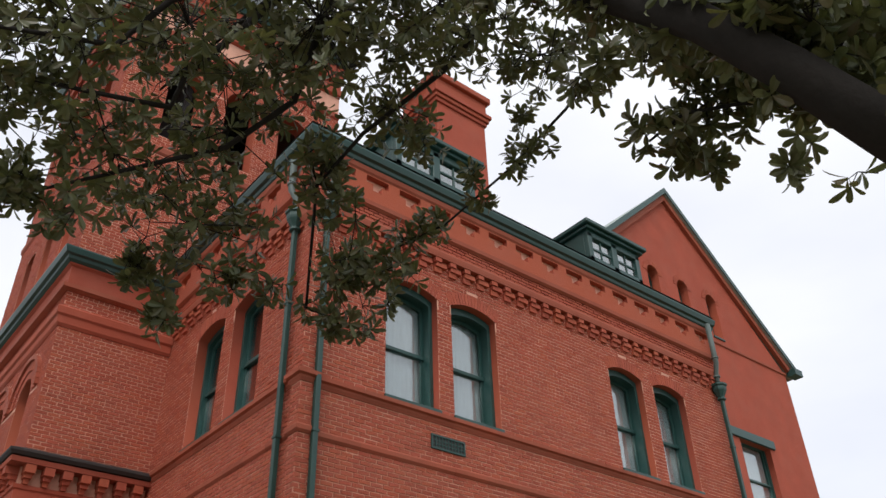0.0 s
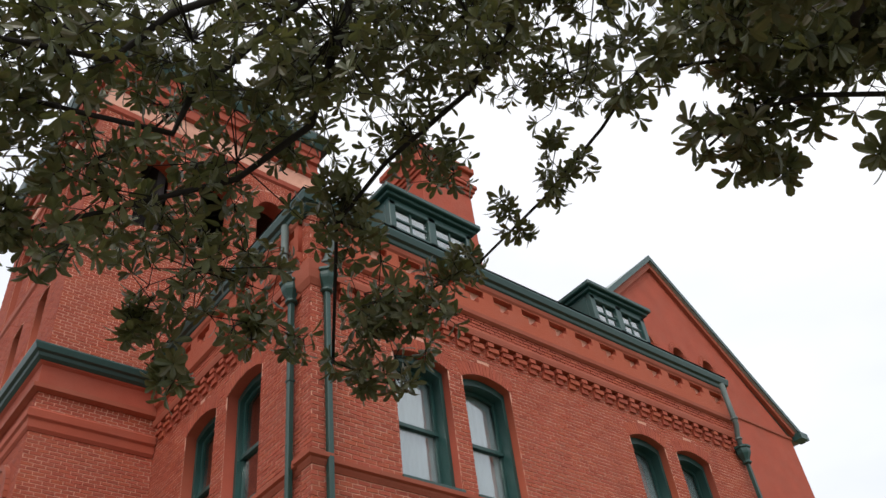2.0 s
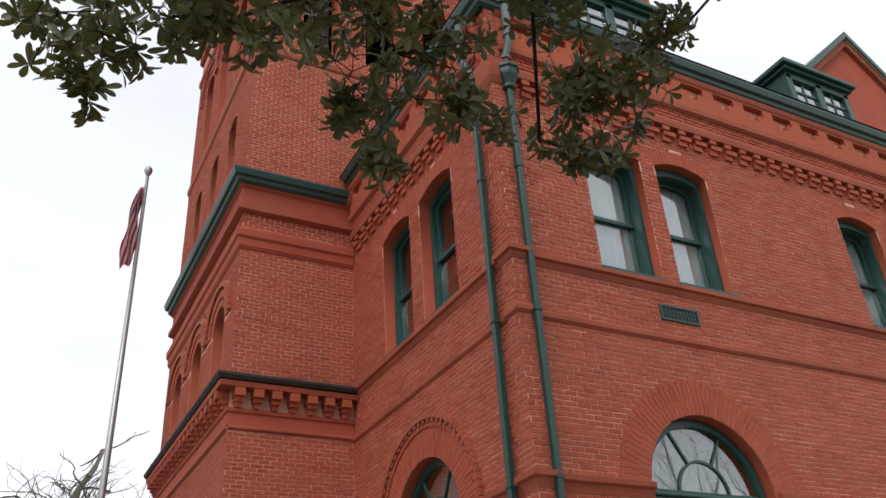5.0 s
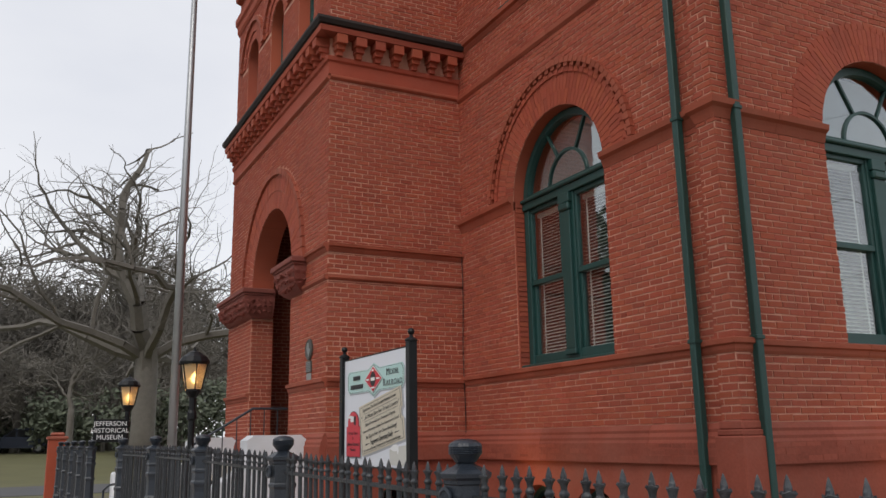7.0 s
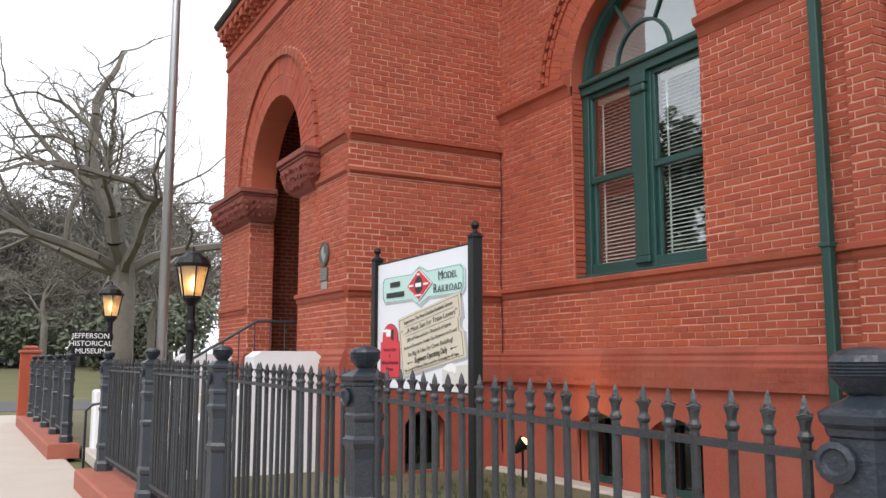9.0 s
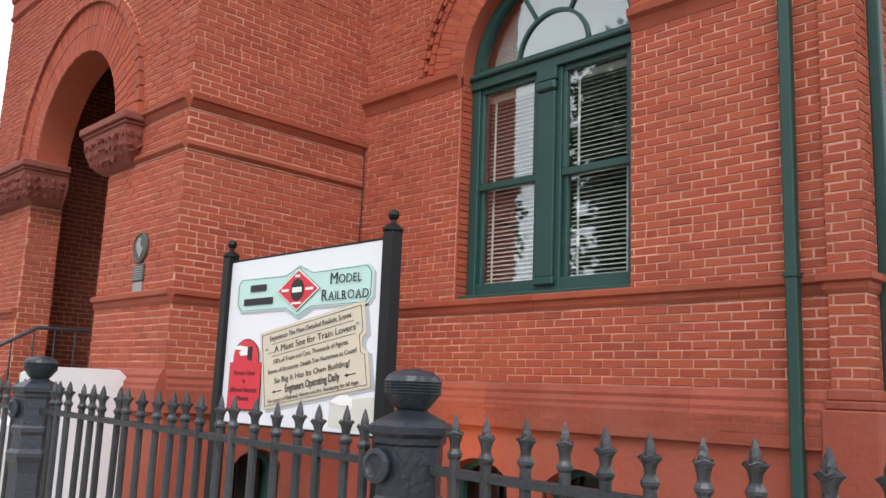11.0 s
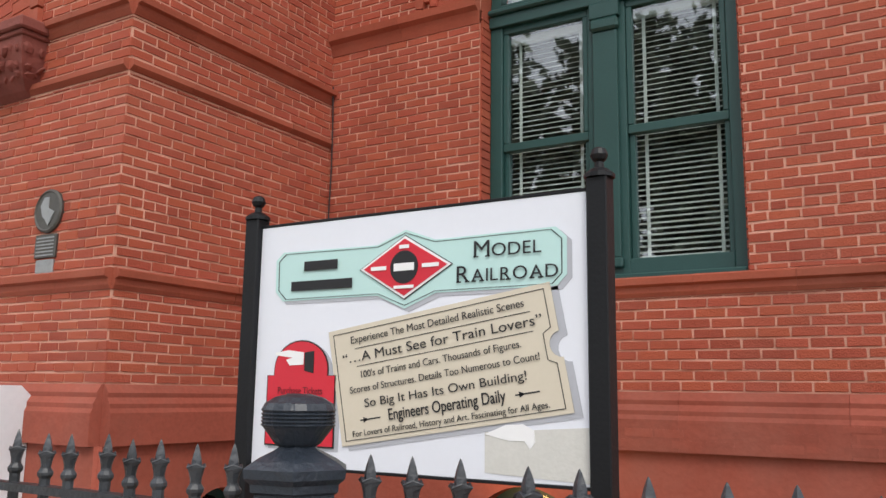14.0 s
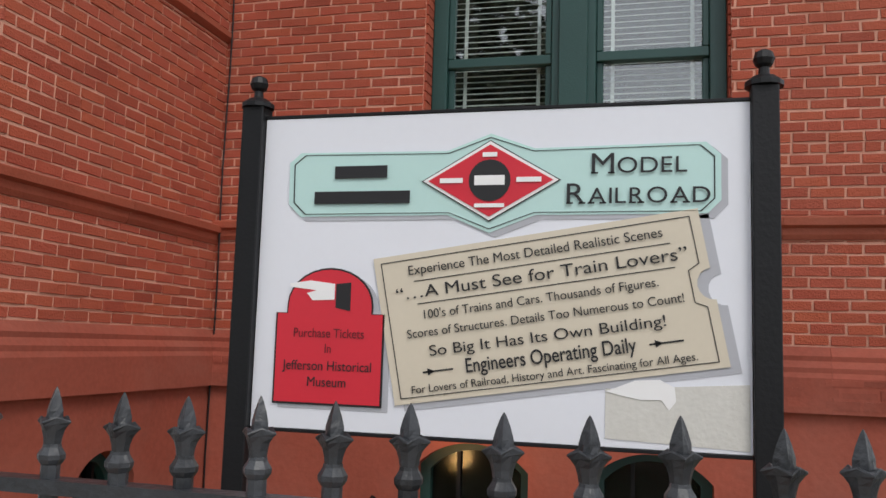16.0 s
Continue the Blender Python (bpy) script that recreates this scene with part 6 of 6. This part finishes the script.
for pts, r0, r1 in BOUGHS:
    r0 = r0 if r0 > 0.1 else r0 * 0.62
    bm = bmesh.new()
    n = len(pts)
    tube(bm, pts, [r0 + (r1 - r0) * i / (n - 1) for i in range(n)], 8)
    part("limb", bm, BARK_DARK, magnolia, smooth=True)
BLOBS_A = [(-4.87, -4.58, 7.38, 0.84, 60), (-4.0, -4.7, 7.81, 0.99, 66), (-3.0, -5.17, 8.15, 1.07, 78), (-2.09, -5.85, 8.46, 0.73, 45), (-4.11, -3.77, 6.98, 0.59, 44), (-3.25, -4.06, 7.51, 0.73, 54), (-3.26, -3.5, 6.73, 0.73, 62), (-2.2, -3.95, 7.5, 0.52, 40), (-1.65, -3.77, 6.92, 0.58, 36), (-1.62, -3.58, 6.35, 0.2, 9), (-3.33, -3.2, 6.0, 0.19, 8), (-1.75, -4.57, 8.37, 0.69, 46), (-1.06, -4.15, 7.24, 0.31, 15), (-0.6, -5.74, 8.9, 0.53, 34), (-0.32, -5.14, 8.52, 0.25, 8), (-4.78, -3.78, 6.4, 0.27, 18)]
BLOBS_B = [(-5.02, -4.28, 6.97, 0.31, 14), (-0.7, -7.26, 7.99, 0.66, 60), (-0.08, -8.03, 7.83, 0.69, 80), (0.05, -6.77, 7.47, 0.47, 46), (0.18, -7.67, 6.68, 0.23, 11), (0.42, -8.1, 6.27, 0.12, 4), (-0.85, -6.81, 7.57, 0.21, 7), (-4.92, -4.19, 8.21, 0.93, 80), (-3.23, -4.74, 8.89, 1.07, 78), (-1.6, -5.52, 9.27, 0.85, 60), (0.12, -7.12, 8.1, 0.47, 34), (-3.61, -3.65, 8.46, 0.62, 26), (-2.57, -4.16, 8.96, 0.75, 34), (0.63, -7.48, 8.41, 0.82, 60), (-5.65, -2.83, 6.87, 0.4, 26), (-5.01, -3.11, 7.44, 0.49, 40)]
BLOBS_C = [(-0.13, -7.01, 8.58, 0.73, 60), (-1.14, -6.59, 8.81, 0.64, 56), (1.13, -8.11, 8.29, 0.77, 70), (0.85, -8.52, 7.51, 0.56, 34), (-0.38, -6.02, 8.42, 0.26, 10), (-0.38, -5.28, 8.17, 0.2, 7), (-0.59, -4.64, 7.8, 0.2, 7), (-5.5, -3.89, 7.51, 0.6, 50), (-5.9, -3.0, 7.4, 0.45, 34), (1.64, -8.79, 7.51, 0.71, 44), (-2.42, -5.42, 9.02, 0.71, 60)]
BLOBS_D = [(-0.23, -6.49, 7.52, 0.2, 12), (0.08, -6.61, 7.32, 0.2, 12), (0.33, -6.79, 7.22, 0.2, 12), (0.27, -7.13, 7.53, 0.25, 16), (0.35, -7.57, 7.79, 0.35, 24), (-0.51, -7.09, 8.23, 0.22, 12), (-5.38, -3.34, 6.35, 0.25, 14), (-5.37, -3.12, 6.11, 0.2, 12), (-4.84, -3.7, 6.35, 0.28, 18), (-4.5, -3.84, 6.26, 0.25, 14), (-3.67, -3.31, 6.36, 0.25, 16), (-2.92, -3.73, 6.28, 0.28, 18), (-3.33, -3.27, 6.08, 0.12, 5), (-1.88, -3.47, 6.41, 0.16, 7), (-1.45, -3.66, 6.31, 0.14, 6), (-1.41, -4.06, 6.73, 0.3, 16), (-1.88, -3.73, 6.71, 0.3, 16), (-2.25, -3.39, 6.6, 0.25, 12), (-0.5, -5.04, 8.0, 0.16, 7), (-0.76, -4.29, 7.5, 0.16, 7), (-0.77, -4.7, 7.91, 0.16, 5), (-0.49, -7.59, 7.89, 0.28, 20), (-0.19, -7.94, 7.88, 0.28, 20), (0.18, -8.2, 7.72, 0.28, 20), (0.61, -8.39, 7.47, 0.28, 20), (-0.16, -7.63, 7.62, 0.28, 20), (0.22, -7.94, 7.49, 0.28, 20), (-0.73, -7.38, 7.96, 0.28, 20)]
lrng = random.Random(21)
lv, lf, tv, tf = [], [], [], []


def add_leaf(base, d, up, length, width):
    side = d.cross(up).normalized()
    up = side.cross(d).normalized()
    i = len(lv)
    cup = width * 0.25
    for k, wd, dz in ((0.0, 0.06, 0), (0.35, 0.36, 0.02), (0.68, 0.5, 0.0), (0.90, 0.36, -0.04), (1.0, 0.0, -0.07)):
        c = base + d * (length * k) + up * (dz * length)
        if wd == 0:
            lv.append(tuple(c))
        else:
            lv.append(tuple(c - side * (width * wd) + up * cup * wd))
            lv.append(tuple(c))
            lv.append(tuple(c + side * (width * wd) + up * cup * wd))
    for r in range(3):
        a = i + r * 3
        lf.extend([(a, a + 1, a + 4, a + 3), (a + 1, a + 2, a + 5, a + 4)])
    a = i + 9
    lf.extend([(a, a + 1, i + 12), (a + 1, a + 2, i + 12)])


def add_twig(p, q, r):
    i = len(tv)
    d = (q - p).normalized()
    a = d.orthogonal().normalized()
    b = d.cross(a)
    for c, rr in ((p, r), (q, r * 0.6)):
        for k in range(3):
            tv.append(tuple(c + (a * math.cos(k * 2.0944) + b * math.sin(k * 2.0944)) * rr))
    for k in range(3):
        tf.append((i + k, i + (k + 1) % 3, i + 3 + (k + 1) % 3, i + 3 + k))


def clump(cx, cy, cz, r, n, big):
    """Twigs with whorls of leaves round a centre."""
    core = Vector((cx, cy, cz)) + Vector((0, 0, r * 0.2))
    hubs = [core + Vector([lrng.gauss(0, r * 0.42) for _ in range(3)]) for _ in range(max(1, n // 4))]
    for h in hubs:
        add_twig(core, h, 0.008)
    for _ in range(n):
        h = lrng.choice(hubs)
        dv = Vector([lrng.gauss(0, 1) for _ in range(3)]).normalized()
        tip = h + dv * lrng.uniform(0.1, 0.34) * max(0.5, min(1, r * 1.6))
        tip.z -= 0.04
        add_twig(h, tip, 0.005)
        axis = (tip - h).normalized()
        axis = (axis + Vector((0, 0, lrng.uniform(-0.35, 0.4)))).normalized()
        a = axis.orthogonal().normalized()
        b = axis.cross(a)
        m = lrng.randint(4, 7)
        for k in range(m):
            t = 2 * math.pi * k / m + lrng.uniform(-0.3, 0.3)
            out = a * math.cos(t) + b * math.sin(t)
            d = (axis * lrng.uniform(0.25, 0.9) + out).normalized()
            add_leaf(tip + out * 0.006 - axis * lrng.uniform(0, 0.05), d, axis, big * lrng.uniform(0.10, 0.16), big * lrng.uniform(0.042, 0.062))


for cx, cy, cz, r, n in BLOBS_A + BLOBS_B + BLOBS_C + BLOBS_D:
    big = 1.3 if cx > -1 and cy < -6.3 else 1.0
    clump(cx, cy, cz, r, max(3, int(n * (0.95 if big > 1 else (1.85 if cz > 8 else 1.45)))), big)
# dense growth along the heavy limb
limb = [Vector(p) for p in BOUGHS[0][0][2:]]
for p, q in zip(limb, limb[1:]):
    for k in range(8):
        c = p.lerp(q, (k + lrng.random()) / 8) + Vector((lrng.uniform(-0.1, 0.5), lrng.uniform(-0.35, 0.1), lrng.uniform(-0.05, 0.55)))
        clump(c.x, c.y, c.z, 0.36, 18, 1.05)
raw("crown", lv, lf, LEAF, magnolia, "glossy dark green leaves, some browning", kind="stuff")
raw("twig_growth", tv, tf, BARK_DARK, magnolia, kind="stuff")


# ---- bare winter trees ----
def bare_tree(name, label, height, girth, seed, depth=6, spread=0.75, low=True, least=0.0):
    r = random.Random(seed)
    t = thing(name, label, "tree", "bare trees")
    verts, faces = [], []

    def seg(p, q, r0, r1, n):
        i = len(verts)
        d = (q - p).normalized()
        a = d.orthogonal().normalized()
        b = d.cross(a)
        for c, rr in ((p, max(least, r0)), (q, max(least, r1))):
            for k in range(n):
                verts.append(tuple(c + (a * math.cos(2 * math.pi * k / n) + b * math.sin(2 * math.pi * k / n)) * rr))
        for k in range(n):
            faces.append((i + k, i + (k + 1) % n, i + n + (k + 1) % n, i + n + k))

    def grow(p, d, length, rad, lev):
        steps = 4 if lev < 4 else 3
        for s in range(steps):
            d = (d + Vector([r.gauss(0, 0.16 + 0.03 * lev) for _ in range(3)]) + Vector((0, 0, 0.05 if lev < 3 else 0.02))).normalized()
            q = p + d * (length / steps)
            r1 = rad * (1 - 0.42 / steps)
            seg(p, q, rad, r1, 7 if lev < 2 else (5 if lev < 4 else 3))
            p, rad = q, r1
            if lev < depth and s >= 1:
                for _ in range(1 if lev > 1 else 2):
                    if r.random() < 0.85:
                        e = d.orthogonal().normalized()
                        e.rotate(Matrix.Rotation(r.uniform(0, 6.283), 3, d))
                        grow(p, (d * (1 - spread * 0.5) + e * spread * r.uniform(0.6, 1.2)).normalized(), length * r.uniform(0.55, 0.78), rad * r.uniform(0.45, 0.62), lev + 1)
        if lev < depth:
            grow(p, d, length * 0.72, rad * 0.95, lev + 1)

    grow(Vector((0, 0, height * 0.22)), Vector((0, 0.02, 1)), height * 0.24, girth * 0.55, 1)
    if low:
        for k in range(5):
            a = k * 1.26 + 0.3
            grow(Vector((0, 0, height * 0.25)), Vector((math.cos(a), math.sin(a), 0.35)).normalized(), height * 0.30, girth * 0.28, 2)
    raw("branchwork", verts, faces, BARK, t, kind="stuff")
    bm = bmesh.new()
    tube(bm, [(0, 0, -0.3), (0.02, 0, height * 0.08), (0, 0, height * 0.23), (0, 0, height * 0.27)], [girth * 0.75, girth * 0.58, girth * 0.56, girth * 0.5], 12)
    part("trunk", bm, BARK, t, smooth=True)
    return t


oak = bare_tree("oak_tree", "large leafless grey oak with wide crooked limbs", 22, 1.05, 5, depth=6)
oak.matrix_basis = pose(0.3, 41, 0.3, 0, 0, 40)
small = bare_tree("leafless_tree", "leafless winter tree with fine grey twigs", 11, 0.4, 11, depth=6, spread=0.7, low=False, least=0.017)
small.matrix_basis = pose(-8.5, 58, 0.8)
for x, y, s, a in ((-13, 60, 1.15, 40), (-2.6, 50, 0.9, 290), (3.0, 48, 0.95, 100), (-9.8, 52, 0.95, 235), (-1.0, 64, 1.0, 200), (5.0, 62, 1.1, 260), (-18, 74, 1.3, 310), (-9.5, 88, 1.5, 75), (1.5, 90, 1.6, 20), (9, 85, 1.5, 170), (-26, 90, 1.6, 220), (-7.5, 66, 1.5, 12), (-10.8, 70, 1.6, 98), (-14.5, 68, 1.6, 187), (-5.6, 72, 1.6, 240), (-3.6, 68, 1.4, 31), (-12.4, 78, 1.8, 141), (-17.5, 64, 1.5, 77), (-8.2, 76, 1.8, 303), (-0.5, 74, 1.6, 160), (2.6, 70, 1.4, 55), (-20.5, 70, 1.3, 10), (-15.8, 84, 1.5, 269)):
    ob = copy_thing(small, pose(x, y, 0.9, 0, 0, a))
    ob.scale = (s, s, s)


near_bare = bare_tree("leafless_tree", "leafless tree with fine twigs beyond the side yard", 15, 0.34, 23, depth=6, spread=0.7, low=False)
near_bare.matrix_basis = pose(10.2, -8.6, 0.0, 0, 0, 60)


thicket = bare_tree("thicket_tree", "low many-stemmed leafless grey tree in the far wood", 9, 0.26, 19, depth=6, spread=0.85, least=0.017)
thicket.matrix_basis = pose(-11.5, 57, 0.7)
for x, y, s, a in ((-14.5, 62, 1.1, 70), (-8.2, 62, 1.2, 200), (-10.2, 65, 1.3, 20), (-3.2, 64, 1.1, 150), (-13.0, 70, 1.5, 250), (-7.0, 70, 1.5, 100), (0.8, 66, 1.2, 40), (-17.0, 72, 1.6, 170), (-1.6, 70, 1.4, 280)):
    ob = copy_thing(thicket, pose(x, y, 0.7, 0, 0, a))
    ob.scale = (s, s, s)


# back row of the wood behind the lawn
wrng = random.Random(44)
for k in range(13):
    src = small if k % 2 else thicket
    ob = copy_thing(src, pose(-6.2 + k * 1.15 + wrng.uniform(-0.4, 0.4), wrng.uniform(66, 82), 0.8, 0, 0, wrng.uniform(0, 360)))
    q = wrng.uniform(1.3, 1.75)
    ob.scale = (q, q, q)


# tall hazy wood behind the oak
for k in range(20):
    src = thicket if k % 3 else small
    ob = copy_thing(src, pose(-7.0 + k * 0.98 + wrng.uniform(-0.5, 0.5), wrng.uniform(70, 96), 0.8, 0, 0, wrng.uniform(0, 360)))
    q = wrng.uniform(1.9, 2.5)
    ob.scale = (q, q, q)


def shrub(name, label, x, y, z, rx, ry, rz, n, seed, size=0.22):
    r = random.Random(seed)
    verts, faces = [], []
    lumps = [(r.uniform(-0.7, 0.7) * rx, r.uniform(-0.7, 0.7) * ry, r.uniform(0.25, 0.8) * rz, r.uniform(0.35, 0.6)) for _ in range(14)]
    for _ in range(n):
        lx, ly, lz, lr = r.choice(lumps)
        v = Vector([r.gauss(0, 1) for _ in range(3)]).normalized() * r.uniform(0.6, 1.05)
        c = Vector((lx + v.x * rx * lr, ly + v.y * ry * lr, max(0.02, lz + v.z * rz * lr * 0.7)))
        a = Vector([r.gauss(0, 1) for _ in range(3)]).normalized() * size * r.uniform(0.5, 1.3)
        b = a.orthogonal().normalized() * size * 0.5
        i = len(verts)
        verts.extend([tuple(c - a), tuple(c + b), tuple(c + a), tuple(c - b)])
        faces.append((i, i + 1, i + 2, i + 3))
    ob = thing(name, label, "shrub", "far shrubs", at=(x, y, z))
    raw("foliage", verts, faces, HEDGE, ob, kind="stuff")
    bm = bmesh.new()
    tube(bm, [(0, 0, -0.2), (0, 0, rz * 0.6)], [0.12, 0.05], 7)
    part("stem", bm, BARK, ob)
    return ob


for i, (x, y, rx, rz, n) in enumerate(((-11.5, 66, 3.6, 2.4, 1500), (-6.3, 69, 2.8, 1.9, 1200), (-2.2, 60, 2.4, 4.2, 1700), (2.4, 56, 2.6, 4.6, 1900), (6.5, 58, 3.2, 5.0, 1900),
                                       (-16, 76, 4.0, 6.5, 2200), (-9.0, 84, 4.0, 6.0, 2200), (-3.0, 92, 5.0, 6.0, 2200), (7, 95, 6.0, 7.5, 2200), (-25, 95, 8, 8, 2400), (-8.5, 72, 3.4, 4.6, 2200), (-13.5, 73, 3.2, 5.4, 2200), (-4.6, 74, 3.0, 4.4, 2000), (-18.5, 80, 4.5, 7.5, 2200))):
    shrub("evergreen_shrub", "dense dark evergreen shrub at the far side of the street", x, y, 0.9, rx, rx * 0.7, rz, n, 30 + i, 0.26)


def street_tree(x, y, h, r, seed):
    """A tall evergreen on the opposite side of the street, seen mirrored in the window glass."""
    ob = shrub("street_tree", "tall dark evergreen tree across the street", 0, 0, 0, r, r, h * 0.7, 4000, seed, 0.32)
    for ch in ob.children:
        if ch.name.startswith("foliage"):
            ch.data.transform(Matrix.Translation((0, 0, h * 0.33)))
        else:
            ch.data.transform(Matrix.Diagonal((2.6, 2.6, 1.5, 1)))
    ob.matrix_basis = pose(x, y, 0)
    return tagged(ob, "tall dark evergreen tree across the street", "tree", "street trees")


street_tree(-19.5, 8.2, 13.5, 2.9, 71)
street_tree(-21.0, 16.0, 15.0, 3.1, 72)
street_tree(-23.0, 28.0, 14.0, 3.2, 73)


# ---- parked car ----
def car(x, y, z, turn):
    t = thing("parked_car", "dark blue sport utility car parked beyond the lawn", "car")
    bm = bmesh.new()
    prof = [(-2.25, 0.35), (-2.3, 0.8), (-2.15, 1.0), (-1.95, 1.62), (-1.7, 1.72), (0.2, 1.72), (0.95, 1.12), (1.95, 0.98), (2.2, 0.8), (2.25, 0.4)]
    rings = []
    for yy, k in ((-0.9, 0.0), (-0.82, 1.0), (0.82, 1.0), (0.9, 0.0)):
        rings.append([bm.verts.new((px, yy * (0.86 if pz > 1.2 else 1.0), pz if k else pz * 0.97 + 0.01)) for px, pz in prof])
    n = len(prof)
    for a, b in zip(rings, rings[1:]):
        for i in range(n):
            bm.faces.new((a[i], a[(i + 1) % n], b[(i + 1) % n], b[i]))
    bm.faces.new(rings[0])
    bm.faces.new(list(reversed(rings[-1])))
    bmesh.ops.recalc_face_normals(bm, faces=bm.faces)
    part("body", bm, CARPAINT, t)
    for s in (-1, 1):
        for x0, x1, s0, s1 in ((-1.85, -0.95, -1.72, -0.95), (-0.88, 0.0, -0.88, 0.0), (0.07, 0.78, 0.07, 0.25)):
            bm = bmesh.new()
            f = [bm.verts.new((px, s * (0.905 if pz < 1.2 else 0.79), pz)) for px, pz in ((x0, 1.14), (x1, 1.14), (s1, 1.62), (s0, 1.62))]
            bm.faces.new(f)
            bmesh.ops.solidify(bm, geom=list(bm.faces), thickness=0.01)
            part("side_window", bm, BLACK, t, "dark tinted window")
        for wx in (-1.4, 1.4):
            w = None
            bm = bmesh.new()
            lathe(bm, [(0.2, -0.11), (0.34, -0.11), (0.36, -0.06), (0.36, 0.06), (0.34, 0.11), (0.2, 0.11)], 18, Matrix.Translation((wx, s * 0.82, 0.36)) @ pose(0, 0, 0, 90, 0, 0))
            w = part("wheel", bm, RUBBER, t)
            bm = bmesh.new()
            lathe(bm, [(0.21, -0.118), (0.21, 0.118)], 12, Matrix.Translation((wx, s * 0.82, 0.36)) @ pose(0, 0, 0, 90, 0, 0))
            part("rim", bm, ALU, w)
    for yy in (-0.7, 0.7):
        boxed("headlight", (2.14, 2.235, yy - 0.15, yy + 0.15, 0.72, 0.84), ALU, t)
        boxed("tail_light", (-2.31, -2.22, yy - 0.12, yy + 0.12, 0.9, 1.1), RED, t)
    t.matrix_basis = pose(x, y, z, 0, 0, turn)
    return t


car(-5.1, 62, 0.95, 172)

# grass tufts in the yard by the fence
gr = random.Random(3)
gv, gf = [], []
for _ in range(9000):
    x, y = gr.uniform(-4.35, -0.4), gr.uniform(-4, 6)
    if noise.noise(Vector((x * 0.9, y * 0.9, 0))) < 0.05:
        continue
    h, a = gr.uniform(0.04, 0.12), gr.uniform(0, 6.283)
    i = len(gv)
    dx, dy = 0.006 * math.cos(a), 0.006 * math.sin(a)
    gv += [(x - dx, y - dy, 0.095), (x + dx, y + dy, 0.095), (x + gr.uniform(-0.04, 0.04), y + gr.uniform(-0.04, 0.04), 0.1 + h)]
    gf.append((i, i + 1, i + 2))
tagged(raw("grass_tufts", gv, gf, GRASSBLADE, kind="stuff"), "thin green grass tufts in the yard")

# ---- brick pieces on the walls ----
skipF = BANDS
brick_courses(F, 0.146, 5.345, 1.59, 10.74, [F_BIG] + F_UP + [f_ring] + f_heads, parent=wall_front, skip=skipF,
              single=[(3.9, 5.3, 2.4, 3.9), (0.9, 3.3, 1.6, 2.2)])
brick_courses(S, 0.126, 11.0, 1.59, 10.74, [S_BIG] + S_UP + [s_ring] + s_heads, parent=wall_side, skip=skipF)
brick_courses(S, 0.126, 11.0, 10.9, 11.16, [], parent=wall_side, proud=0.09)
brick_courses(F, 0.146, 5.22, 10.9, 11.16, [], parent=wall_front, proud=0.09)
skipT = ((6.79, 7.8), (4.13, 4.28), (3.72, 3.82), (2.205, 2.35), (1.19, 1.585), (10.20, 10.63), (10.97, 11.6))
t_ring = (TC, 1.95, 4.24, 4.25, None)
t_rings = [(o[0], o[1] + 0.46, o[3] - 0.01, o[3], None) for o in T_UP + T_4F]
brick_courses(TF, T0 - 0.006, T1, 1.59, 18.75, [T_ARCH, t_ring] + T_UP + T_3F + T_4F + t_rings, parent=wall_tower_front, skip=skipT)
brick_courses(TS, -2.203, -0.005, 1.59, 12.3, TS_BASE, parent=ts_shell, skip=skipT)
brick_courses(TS, -2.203, TX1, 12.3, 18.75, TS_4F + [(o[0], o[1] + 0.34, o[3] - 0.01, o[3], None) for o in TS_4F], parent=wall_tower_upper, skip=((15.04, 15.31),))
for fc, u0, u1, par in ((F, 0.20, 5.3, wall_front), (S, 0.18, 10.9, wall_side)):
    brick_courses(fc, u0, u1, 1.205, 1.40, [], proud=0.0865, parent=par, material=PLINTH)
